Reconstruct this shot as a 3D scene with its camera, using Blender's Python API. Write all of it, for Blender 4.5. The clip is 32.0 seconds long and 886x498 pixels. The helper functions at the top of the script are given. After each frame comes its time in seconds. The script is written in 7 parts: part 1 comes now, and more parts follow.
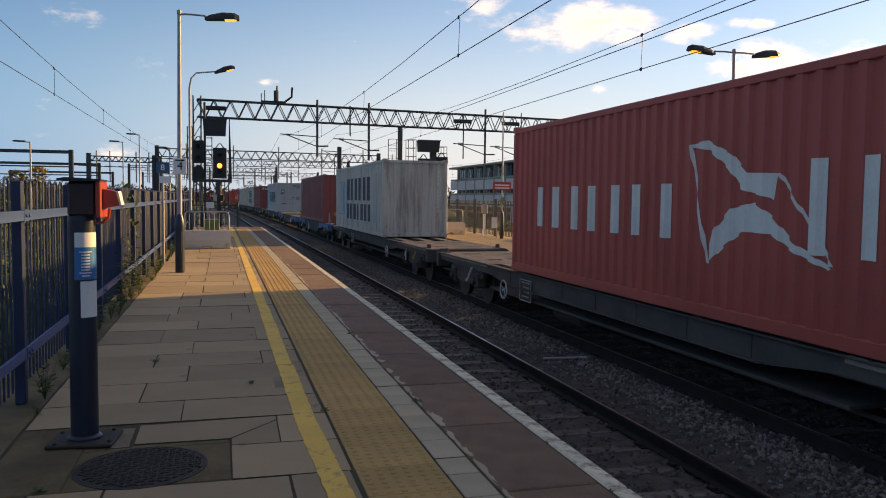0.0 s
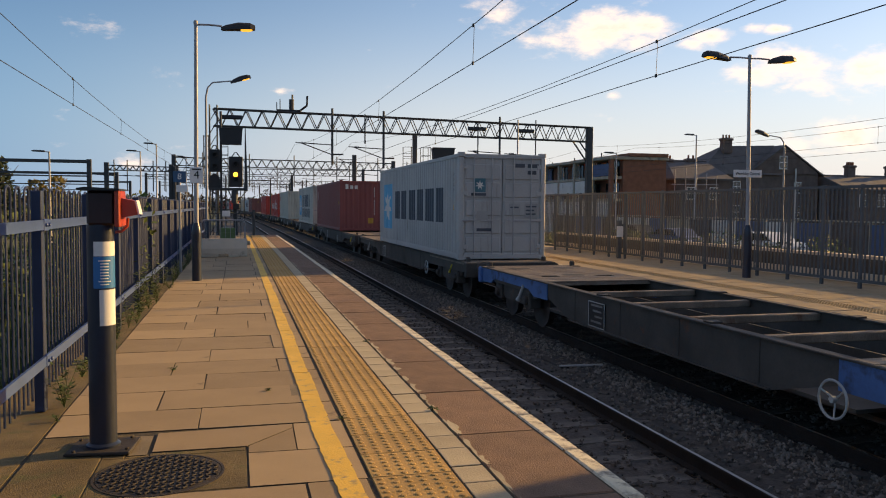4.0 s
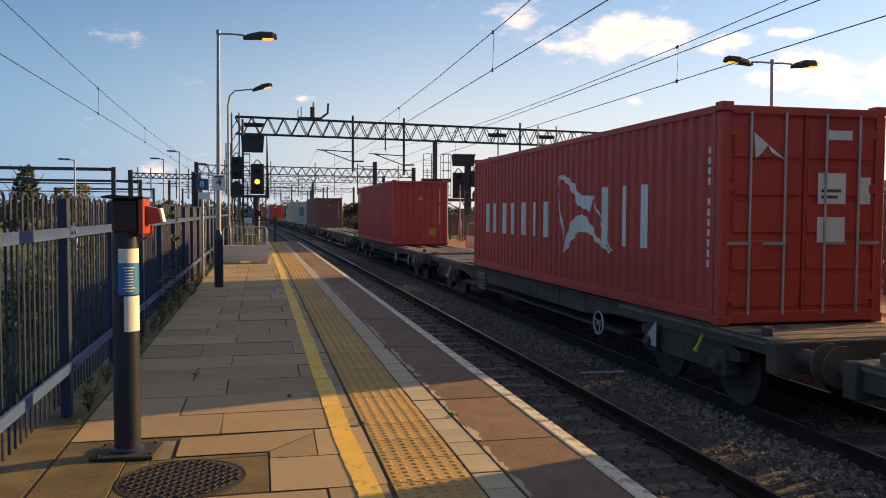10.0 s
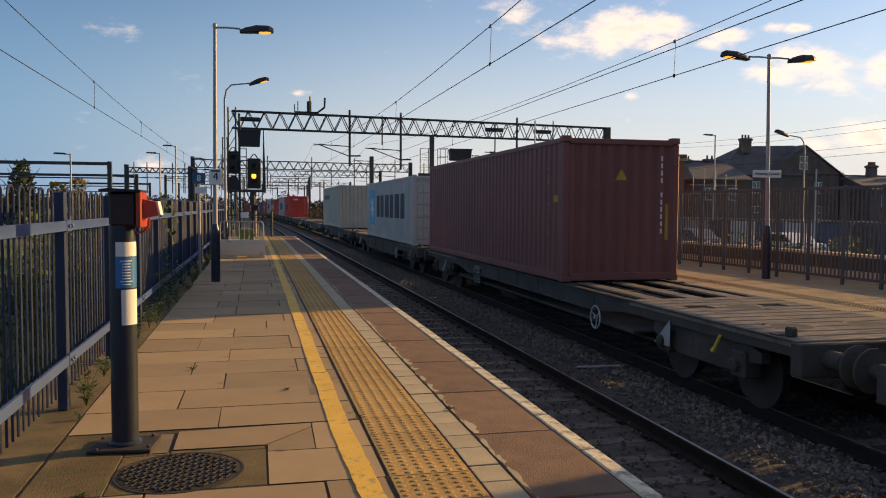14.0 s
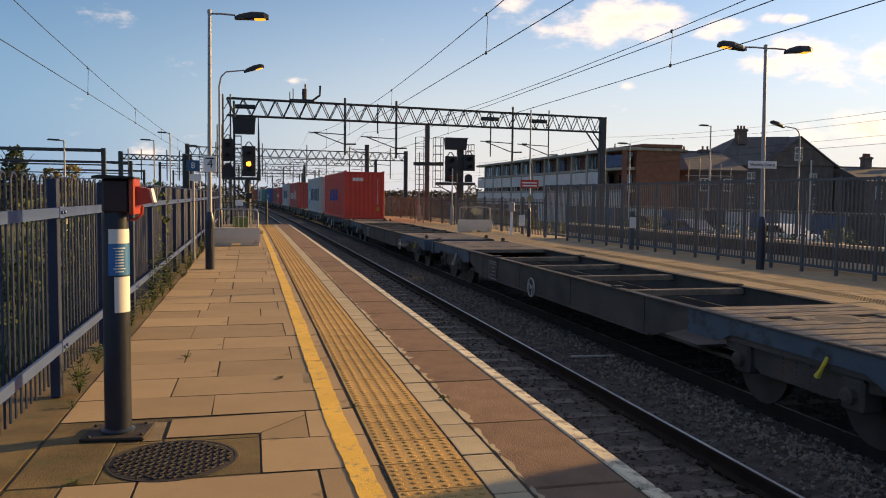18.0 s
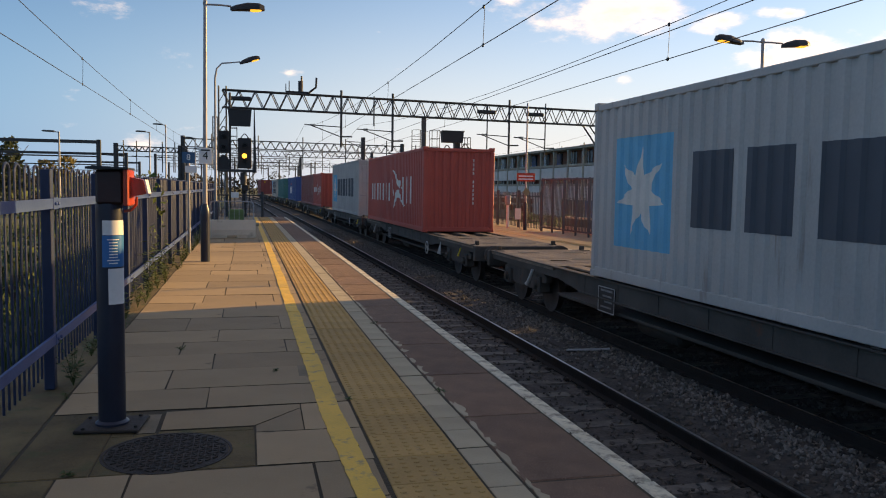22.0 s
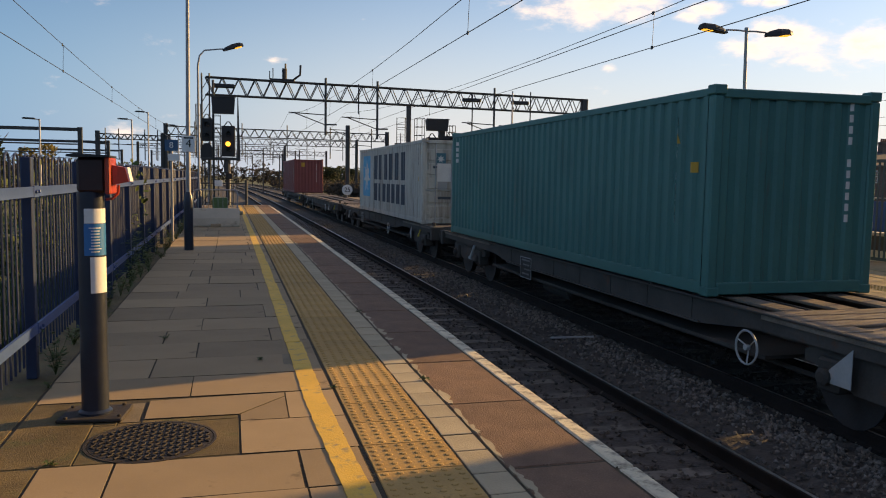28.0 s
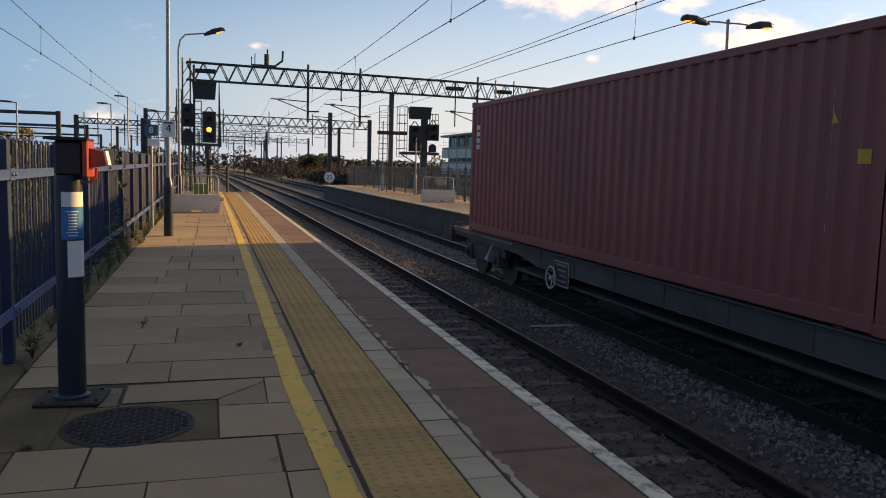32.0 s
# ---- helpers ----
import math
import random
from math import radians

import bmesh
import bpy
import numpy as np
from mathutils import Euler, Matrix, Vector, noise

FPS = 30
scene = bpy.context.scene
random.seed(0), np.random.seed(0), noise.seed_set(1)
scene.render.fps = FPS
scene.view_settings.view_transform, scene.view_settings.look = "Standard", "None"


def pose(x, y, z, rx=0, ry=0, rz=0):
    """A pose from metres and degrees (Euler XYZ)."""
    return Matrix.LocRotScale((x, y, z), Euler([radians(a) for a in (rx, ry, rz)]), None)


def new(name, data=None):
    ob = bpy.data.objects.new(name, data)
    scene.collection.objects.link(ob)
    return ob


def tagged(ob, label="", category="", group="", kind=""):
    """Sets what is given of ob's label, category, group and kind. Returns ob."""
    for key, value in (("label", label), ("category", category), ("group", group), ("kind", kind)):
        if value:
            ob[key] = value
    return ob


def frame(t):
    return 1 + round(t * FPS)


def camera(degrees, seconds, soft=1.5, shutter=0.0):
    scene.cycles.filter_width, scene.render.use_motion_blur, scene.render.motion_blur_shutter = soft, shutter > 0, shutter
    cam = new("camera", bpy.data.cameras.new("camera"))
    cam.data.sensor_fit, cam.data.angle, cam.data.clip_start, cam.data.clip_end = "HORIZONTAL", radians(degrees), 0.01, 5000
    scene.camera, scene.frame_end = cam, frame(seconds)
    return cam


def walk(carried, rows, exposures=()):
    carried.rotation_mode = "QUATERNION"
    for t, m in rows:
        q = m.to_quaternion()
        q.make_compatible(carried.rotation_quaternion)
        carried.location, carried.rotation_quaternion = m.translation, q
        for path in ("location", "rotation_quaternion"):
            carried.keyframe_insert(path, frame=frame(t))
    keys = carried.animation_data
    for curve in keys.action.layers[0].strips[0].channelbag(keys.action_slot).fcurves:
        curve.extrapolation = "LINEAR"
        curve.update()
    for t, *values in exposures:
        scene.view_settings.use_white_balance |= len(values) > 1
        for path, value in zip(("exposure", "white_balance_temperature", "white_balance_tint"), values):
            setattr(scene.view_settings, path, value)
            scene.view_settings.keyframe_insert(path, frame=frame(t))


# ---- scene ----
# ---------------------------------------------------------------- camera
# seconds, turn to the right of the track's direction, tilt, lean (degrees), place
PATH = [
    (0, 15.61, -3.61, 0.64, 0.010, 0.015, 1.599),
    (0.5, 15.70, -3.71, 0.66, 0.011, 0.007, 1.600),
    (1, 15.85, -3.47, 0.73, 0.005, 0.033, 1.599),
    (1.5, 15.87, -3.37, 0.74, 0.009, 0.022, 1.597),
    (2, 15.65, -3.21, 0.73, 0.004, 0.020, 1.604),
    (2.5, 15.43, -3.19, 0.61, 0.006, 0.017, 1.603),
    (3, 15.03, -3.03, 0.57, 0.004, 0.018, 1.604),
    (3.5, 14.75, -3.07, 0.51, 0.004, 0.011, 1.603),
    (5.5, 13.85, -3.00, 0.21, 0.001, 0.018, 1.599),
    (6, 13.57, -2.90, 0.23, 0.002, 0.006, 1.606),
    (6.5, 13.28, -2.88, 0.11, 0.006, 0.010, 1.604),
    (7, 13.15, -2.85, 0.18, 0.002, 0.003, 1.604),
    (7.5, 13.16, -2.79, 0.22, 0.001, 0.011, 1.601),
    (8, 13.10, -2.84, 0.22, -0.001, 0.007, 1.598),
    (8.5, 12.98, -2.80, 0.22, 0.004, -0.021, 1.607),
    (9, 12.97, -2.76, 0.16, 0.005, -0.008, 1.604),
    (9.5, 12.95, -2.64, 0.27, 0.007, -0.023, 1.608),
    (10, 13.05, -2.63, 0.25, 0.003, -0.010, 1.605),
    (10.5, 13.10, -2.72, 0.25, -0.002, 0.008, 1.599),
    (11, 13.05, -2.70, 0.29, -0.000, 0.004, 1.602),
    (11.5, 13.12, -2.65, 0.34, 0.002, 0.008, 1.602),
    (12, 13.20, -2.63, 0.41, 0.003, 0.013, 1.598),
    (12.5, 13.30, -2.79, 0.46, 0.002, -0.001, 1.601),
    (13, 13.22, -2.95, 0.30, -0.000, 0.000, 1.600),
    (13.5, 13.17, -2.95, 0.32, 0.004, -0.002, 1.601),
    (14, 13.29, -3.00, 0.30, -0.004, -0.011, 1.596),
    (14.5, 13.40, -3.06, 0.32, -0.002, -0.012, 1.597),
    (16.5, 13.60, -3.29, 0.56, -0.000, 0.008, 1.598),
    (17, 13.62, -3.25, 0.61, 0.004, -0.001, 1.601),
    (17.5, 13.54, -3.60, 0.59, 0.002, -0.006, 1.596),
    (18, 13.66, -3.79, 0.65, 0.001, 0.005, 1.595),
    (18.5, 13.70, -4.02, 0.65, 0.005, 0.003, 1.593),
    (19, 13.76, -4.14, 0.68, 0.004, 0.012, 1.591),
    (19.5, 13.90, -4.11, 0.73, 0.004, 0.025, 1.591),
    (20, 13.83, -4.11, 0.72, 0.007, 0.021, 1.589),
    (20.5, 13.92, -4.17, 0.76, 0.006, 0.029, 1.592),
    (21, 13.92, -4.20, 0.81, 0.006, 0.023, 1.594),
    (21.5, 13.92, -4.27, 0.83, 0.006, 0.020, 1.593),
    (22, 13.96, -4.28, 0.88, 0.005, 0.027, 1.590),
    (22.5, 13.99, -4.29, 0.87, 0.008, 0.017, 1.593),
    (23, 14.07, -4.26, 0.95, 0.008, 0.029, 1.591),
    (23.5, 14.15, -4.16, 1.06, 0.008, 0.012, 1.598),
    (24, 14.06, -4.18, 0.92, 0.008, 0.020, 1.592),
    (24.5, 14.03, -4.19, 0.92, 0.010, 0.017, 1.591),
    (25, 13.94, -4.27, 0.84, 0.008, 0.017, 1.588),
    (25.5, 14.16, -4.31, 0.92, 0.009, 0.011, 1.591),
    (27.5, 14.80, -5.14, 0.89, 0.014, 0.003, 1.591),
    (28, 15.05, -5.10, 0.92, 0.009, 0.019, 1.589),
    (28.5, 15.18, -5.18, 1.07, 0.011, 0.004, 1.591),
    (29, 15.41, -5.36, 1.08, 0.012, 0.005, 1.584),
    (29.5, 15.85, -5.47, 1.18, 0.018, 0.001, 1.585),
    (30, 15.98, -5.65, 1.24, 0.014, 0.009, 1.582),
    (30.5, 16.37, -5.71, 1.39, 0.013, 0.023, 1.578),
    (31, 16.41, -5.78, 1.40, 0.017, 0.023, 1.579),
    (31.5, 16.41, -5.78, 1.54, 0.024, -0.019, 1.580),
    (32, 16.37, -5.88, 1.53, 0.019, -0.005, 1.578),
]


def carried_pose(turn, tilt, lean, x, y, z):
    return pose(x, y, z, 90 + tilt, 0, -turn) @ pose(0, 0, 0, 0, 0, lean)


cam = camera(58.5, 32.0, soft=1.05)
# the camera opens and closes its iris a little on the way
EXPOSURE = [(0.0, 0.58), (1.0, 0.37), (2.0, 0.56), (3.0, 0.49), (6.0, 0.45), (7.0, 0.54), (8.0, 0.53), (9.0, 0.44), (10.0, 0.58), (11.0, 0.54), (12.0, 0.47), (14.0, 0.37), (17.0, 0.36), (18.0, 0.50), (19.0, 0.39), (20.0, 0.37), (21.0, 0.55), (22.0, 0.63), (23.0, 0.43), (24.0, 0.66), (25.0, 0.62), (28.0, 0.47), (29.0, 0.56), (30.0, 0.46), (31.0, 0.39), (32.0, 0.49)]
walk(cam, [(t, carried_pose(*r)) for t, *r in PATH], exposures=[(t, e, 7900, 20) for t, e in EXPOSURE])

# ---------------------------------------------------------------- sun, sky
SUN_UP, SUN_AZ = radians(15.5), radians(75)      # azimuth from +y towards +x
SUN_WAY = Vector((math.sin(SUN_AZ) * math.cos(SUN_UP), math.cos(SUN_AZ) * math.cos(SUN_UP), math.sin(SUN_UP)))
sun = new("sun", bpy.data.lights.new("sun", "SUN"))
sun.data.energy, sun.data.angle, sun.data.color = 5.0, radians(0.55), (1.0, 0.70, 0.28)
sun.rotation_euler = SUN_WAY.to_track_quat("Z", "Y").to_euler()


# the way to each small cumulus cloud, and its half width
CLOUDS = [
    (0.312, 0.921, 0.232, 0.047), (0.345, 0.911, 0.225, 0.047), (0.380, 0.901, 0.209, 0.047), (0.406, 0.892, 0.200, 0.044),
    (0.429, 0.880, 0.204, 0.042), (0.460, 0.867, 0.193, 0.034), (0.402, 0.886, 0.230, 0.031), (0.477, 0.853, 0.212, 0.027),
    (0.515, 0.836, 0.191, 0.021), (0.531, 0.823, 0.200, 0.026), (0.567, 0.797, 0.207, 0.013), (0.590, 0.781, 0.202, 0.012),
    (0.441, 0.887, 0.136, 0.011), (0.575, 0.803, 0.156, 0.034), (0.598, 0.785, 0.160, 0.050), (0.626, 0.764, 0.157, 0.058),
    (0.660, 0.735, 0.152, 0.055), (0.632, 0.762, 0.138, 0.048), (0.655, 0.751, 0.080, 0.048), (0.616, 0.784, 0.075, 0.032),
    (0.051, 0.989, 0.138, 0.015), (0.156, 0.969, 0.190, 0.011), (-0.120, 0.992, 0.048, 0.024),
]


def make_world():
    w = bpy.data.worlds.new("sky")
    scene.world = w
    w.use_nodes = True
    n, l = w.node_tree.nodes, w.node_tree.links
    bg = n["Background"]
    sky = n.new("ShaderNodeTexSky")
    sky.sky_type, sky.sun_disc = "NISHITA", False
    sky.sun_elevation, sky.sun_rotation = SUN_UP, SUN_AZ
    sky.air_density, sky.dust_density, sky.ozone_density = 1.0, 0.35, 3.3
    co = n.new("ShaderNodeTexCoord")
    mp = n.new("ShaderNodeMapping")
    mp.inputs["Scale"].default_value = (1.0, 1.0, 2.2)
    l.new(co.outputs["Generated"], mp.inputs["Vector"])
    big = n.new("ShaderNodeTexNoise")
    big.inputs["Scale"].default_value, big.inputs["Detail"].default_value, big.inputs["Roughness"].default_value = 11.0, 10.0, 0.62
    l.new(mp.outputs["Vector"], big.inputs["Vector"])
    near = None
    for x, y, z, r in CLOUDS:
        d = n.new("ShaderNodeVectorMath")
        d.operation = "DISTANCE"
        d.inputs[1].default_value = (x, y, z * 2.2)
        l.new(mp.outputs["Vector"], d.inputs[0])
        k = n.new("ShaderNodeMapRange")
        k.inputs["From Min"].default_value, k.inputs["From Max"].default_value = r * 1.9, 0.0
        l.new(d.outputs["Value"], k.inputs["Value"])
        if near is None:
            near = k.outputs["Result"]
        else:
            m = n.new("ShaderNodeMath")
            m.operation = "MAXIMUM"
            l.new(near, m.inputs[0])
            l.new(k.outputs["Result"], m.inputs[1])
            near = m.outputs[0]
    # unseen broken cloud overhead, added to brighten and warm the shaded ground
    sep = n.new("ShaderNodeSeparateXYZ")
    l.new(co.outputs["Generated"], sep.inputs["Vector"])
    high = n.new("ShaderNodeMapRange")
    high.interpolation_type = "SMOOTHSTEP"
    high.inputs["From Min"].default_value, high.inputs["From Max"].default_value = 0.27, 0.60
    high.inputs["To Min"].default_value, high.inputs["To Max"].default_value = 0.0, 0.50
    l.new(sep.outputs["Z"], high.inputs["Value"])
    both = n.new("ShaderNodeMath")
    both.operation = "MAXIMUM"
    l.new(near, both.inputs[0])
    l.new(high.outputs["Result"], both.inputs[1])
    add = n.new("ShaderNodeMath")
    add.operation = "MULTIPLY_ADD"
    add.inputs[1].default_value = 0.50
    l.new(both.outputs[0], add.inputs[0])
    lift = n.new("ShaderNodeMath")
    lift.operation = "MULTIPLY_ADD"
    lift.inputs[1].default_value, lift.inputs[2].default_value = 1.55, -0.30
    l.new(big.outputs["Fac"], lift.inputs[0])
    l.new(lift.outputs[0], add.inputs[2])
    ramp = n.new("ShaderNodeMapRange")
    ramp.interpolation_type = "SMOOTHSTEP"
    ramp.inputs["From Min"].default_value, ramp.inputs["From Max"].default_value = 0.69, 1.10
    l.new(add.outputs[0], ramp.inputs["Value"])
    mix = n.new("ShaderNodeMix")
    mix.data_type = "RGBA"
    l.new(ramp.outputs["Result"], mix.inputs["Factor"])
    # thick middles of the clouds are greyer than their edges
    thick = n.new("ShaderNodeMapRange")
    thick.interpolation_type = "SMOOTHSTEP"
    thick.inputs["From Min"].default_value, thick.inputs["From Max"].default_value = 0.92, 1.25
    l.new(add.outputs[0], thick.inputs["Value"])
    body = n.new("ShaderNodeMix")
    body.data_type = "RGBA"
    body.inputs["A"].default_value, body.inputs["B"].default_value = (7.8, 7.1, 6.5, 1), (6.2, 5.5, 5.1, 1)
    l.new(thick.outputs["Result"], body.inputs["Factor"])
    l.new(body.outputs["Result"], mix.inputs["B"])
    # pale haze painted into the sky colour low over the horizon
    low = n.new("ShaderNodeMapRange")
    low.interpolation_type = "SMOOTHSTEP"
    low.inputs["From Min"].default_value, low.inputs["From Max"].default_value = 0.27, -0.03
    low.inputs["To Min"].default_value, low.inputs["To Max"].default_value = 0.0, 0.94
    l.new(sep.outputs["Z"], low.inputs["Value"])
    veil = n.new("ShaderNodeMix")
    veil.data_type = "RGBA"
    # bluer away from the sun, whiter towards it
    side = n.new("ShaderNodeVectorMath")
    side.operation = "DOT_PRODUCT"
    side.inputs[1].default_value = (math.sin(SUN_AZ), math.cos(SUN_AZ), 0.0)
    l.new(co.outputs["Generated"], side.inputs[0])
    toward = n.new("ShaderNodeMapRange")
    toward.interpolation_type = "SMOOTHSTEP"
    toward.inputs["From Min"].default_value, toward.inputs["From Max"].default_value = -0.35, 0.6
    l.new(side.outputs["Value"], toward.inputs["Value"])
    haze = n.new("ShaderNodeMix")
    haze.data_type = "RGBA"
    haze.inputs["A"].default_value, haze.inputs["B"].default_value = (1.25, 2.55, 4.6, 1), (4.3, 4.65, 5.25, 1)
    l.new(toward.outputs["Result"], haze.inputs["Factor"])
    l.new(haze.outputs["Result"], veil.inputs["B"])
    l.new(low.outputs["Result"], veil.inputs["Factor"])
    l.new(sky.outputs["Color"], veil.inputs["A"])
    # deeper blue away from the sun
    away = n.new("ShaderNodeMapRange")
    away.interpolation_type = "SMOOTHSTEP"
    away.inputs["From Min"].default_value, away.inputs["From Max"].default_value = -0.10, 0.52
    l.new(side.outputs["Value"], away.inputs["Value"])
    deep = n.new("ShaderNodeMix")
    deep.data_type = "RGBA"
    deep.inputs["A"].default_value, deep.inputs["B"].default_value = (0.60, 0.82, 0.96, 1), (0.98, 1.02, 1.05, 1)
    l.new(away.outputs["Result"], deep.inputs["Factor"])
    tint = n.new("ShaderNodeMix")
    tint.data_type, tint.blend_type = "RGBA", "MULTIPLY"
    tint.inputs["Factor"].default_value = 1.0
    l.new(veil.outputs["Result"], tint.inputs["A"])
    l.new(deep.outputs["Result"], tint.inputs["B"])
    l.new(tint.outputs["Result"], mix.inputs["A"])
    l.new(mix.outputs["Result"], bg.inputs["Color"])
    bg.inputs["Strength"].default_value = 0.119


make_world()


# ---------------------------------------------------------------- mesh builder
class Geo:
    """Gathers vertices and faces of one mesh."""

    def __init__(self):
        self.v, self.f = [], []

    def add(self, verts, faces):
        k = len(self.v)
        self.v += [tuple(p) for p in verts]
        self.f += [tuple(k + i for i in q) for q in faces]
        return self

    def box(self, x0, x1, y0, y1, z0, z1, m=None):
        p = [(x, y, z) for z in (z0, z1) for x, y in ((x0, y0), (x1, y0), (x1, y1), (x0, y1))]
        if m is not None:
            p = [m @ Vector(q) for q in p]
        return self.add(p, [(3, 2, 1, 0), (4, 5, 6, 7), (0, 1, 5, 4), (1, 2, 6, 5), (2, 3, 7, 6), (3, 0, 4, 7)])

    def cbox(self, x0, x1, y0, y1, z0, z1, b=0.01, m=None):
        """A box with its edges cut off by b."""
        c, h = Vector(((x0 + x1) / 2, (y0 + y1) / 2, (z0 + z1) / 2)), Vector(((x1 - x0) / 2, (y1 - y0) / 2, (z1 - z0) / 2))
        b = min(b, 0.9 * min(h))
        vs, ix = [], {}
        for sx in (-1, 1):
            for sy in (-1, 1):
                for sz in (-1, 1):
                    s = (sx, sy, sz)
                    for a in range(3):
                        q = [s[i] * (h[i] - (0 if i == a else b)) for i in range(3)]
                        ix[(s, a)] = len(vs)
                        vs.append(c + Vector(q))
        fs = []
        for a in range(3):
            u, w = (a + 1) % 3, (a + 2) % 3
            for s in (-1, 1):
                q = []
                for su, sw in ((-1, -1), (1, -1), (1, 1), (-1, 1)):
                    k = [0, 0, 0]
                    k[a], k[u], k[w] = s, su, sw
                    q.append(ix[(tuple(k), a)])
                fs.append(q if s > 0 else q[::-1])
            for su in (-1, 1):
                for sw in (-1, 1):
                    k0, k1 = [0, 0, 0], [0, 0, 0]
                    k0[a], k0[u], k0[w] = -1, su, sw
                    k1[a], k1[u], k1[w] = 1, su, sw
                    q = [ix[(tuple(k0), u)], ix[(tuple(k1), u)], ix[(tuple(k1), w)], ix[(tuple(k0), w)]]
                    fs.append(q if su * sw > 0 else q[::-1])
        for sx in (-1, 1):
            for sy in (-1, 1):
                for sz in (-1, 1):
                    q = [ix[((sx, sy, sz), a)] for a in range(3)]
                    fs.append(q if sx * sy * sz > 0 else q[::-1])
        if m is not None:
            vs = [m @ p for p in vs]
        return self.add(vs, fs)

    def tube(self, path, r, n=8, caps=True):
        """A round bar along a path; r is one radius or one for each point."""
        pts = [Vector(p) for p in path]
        rs = r if isinstance(r, (list, tuple)) else [r] * len(pts)
        vs, fs, side = [], [], None
        for i, p in enumerate(pts):
            d = (pts[min(i + 1, len(pts) - 1)] - pts[max(i - 1, 0)]).normalized()
            if side is None:
                side = d.orthogonal().normalized()
            else:
                side = (side - side.dot(d) * d).normalized()
            up = d.cross(side)
            vs += [p + rs[i] * (math.cos(2 * math.pi * k / n) * side + math.sin(2 * math.pi * k / n) * up) for k in range(n)]
        for i in range(len(pts) - 1):
            fs += [(i * n + k, i * n + (k + 1) % n, (i + 1) * n + (k + 1) % n, (i + 1) * n + k) for k in range(n)]
        if caps:
            fs += [tuple(range(n))[::-1], tuple((len(pts) - 1) * n + k for k in range(n))]
        return self.add(vs, fs)

    def lathe(self, prof, n=16, m=None):
        """Turns (radius, z) pairs round z."""
        vs = [Vector((r * math.cos(2 * math.pi * k / n), r * math.sin(2 * math.pi * k / n), z)) for r, z in prof for k in range(n)]
        fs = [(i * n + k, i * n + (k + 1) % n, (i + 1) * n + (k + 1) % n, (i + 1) * n + k) for i in range(len(prof) - 1) for k in range(n)]
        fs += [tuple(range(n))[::-1], tuple((len(prof) - 1) * n + k for k in range(n))]
        if m is not None:
            vs = [m @ p for p in vs]
        return self.add(vs, fs)

    def prism(self, poly, a, b, axis="y"):
        """A polygon (u, w) drawn from a to b along an axis; u, w are the other two axes in order x, y, z."""
        def at(u, w, t):
            return {"x": (t, u, w), "y": (u, t, w), "z": (u, w, t)}[axis]
        n = len(poly)
        vs = [at(u, w, a) for u, w in poly] + [at(u, w, b) for u, w in poly]
        fs = [tuple(range(n)), tuple(range(n, 2 * n))[::-1]] + [(i, n + i, n + (i + 1) % n, (i + 1) % n) for i in range(n)]
        return self.add(vs, fs)

    def mesh(self, name, material=None, smooth=False):
        me = bpy.data.meshes.new(name)
        me.from_pydata(self.v, [], self.f)
        if smooth:
            me.shade_smooth()
            me.set_sharp_from_angle(angle=radians(40))
        if material:
            me.materials.append(material)
        me.validate()
        me.update()
        return me


def fix_normals(me, weld=0.0):
    bm = bmesh.new()
    bm.from_mesh(me)
    if weld:
        bmesh.ops.remove_doubles(bm, verts=bm.verts, dist=weld)
    bmesh.ops.recalc_face_normals(bm, faces=bm.faces)
    bm.to_mesh(me)
    bm.free()
    return me


def part(name, geo, material, parent=None, label="", smooth=False, at=None):
    """Links a Geo, or a mesh made before, as one object under a thing or a part."""
    me = geo if isinstance(geo, bpy.types.Mesh) else geo.mesh(name, material, smooth)
    ob = new(name, me)
    if parent is not None:
        ob.parent = parent
    if at is not None:
        ob.matrix_basis = at
    return tagged(ob, label)


def thing(name, m, label, category, group="", kind=""):
    """The empty at the base of a thing."""
    ob = new(name)
    ob.empty_display_size = 0.2
    ob.matrix_basis = m
    return tagged(ob, label, category, group, kind)


def lettering(words, size, material, depth=0.002):
    """The mesh of words in the built-in font, lying in x and y, centred."""
    cu = bpy.data.curves.new("words", "FONT")
    cu.body, cu.size, cu.extrude, cu.align_x, cu.align_y = words, size, depth, "CENTER", "CENTER"
    ob = bpy.data.objects.new("words", cu)
    scene.collection.objects.link(ob)
    me = bpy.data.meshes.new_from_object(ob.evaluated_get(bpy.context.evaluated_depsgraph_get()))
    bpy.data.objects.remove(ob)
    me.materials.clear()
    me.materials.append(material)
    return me


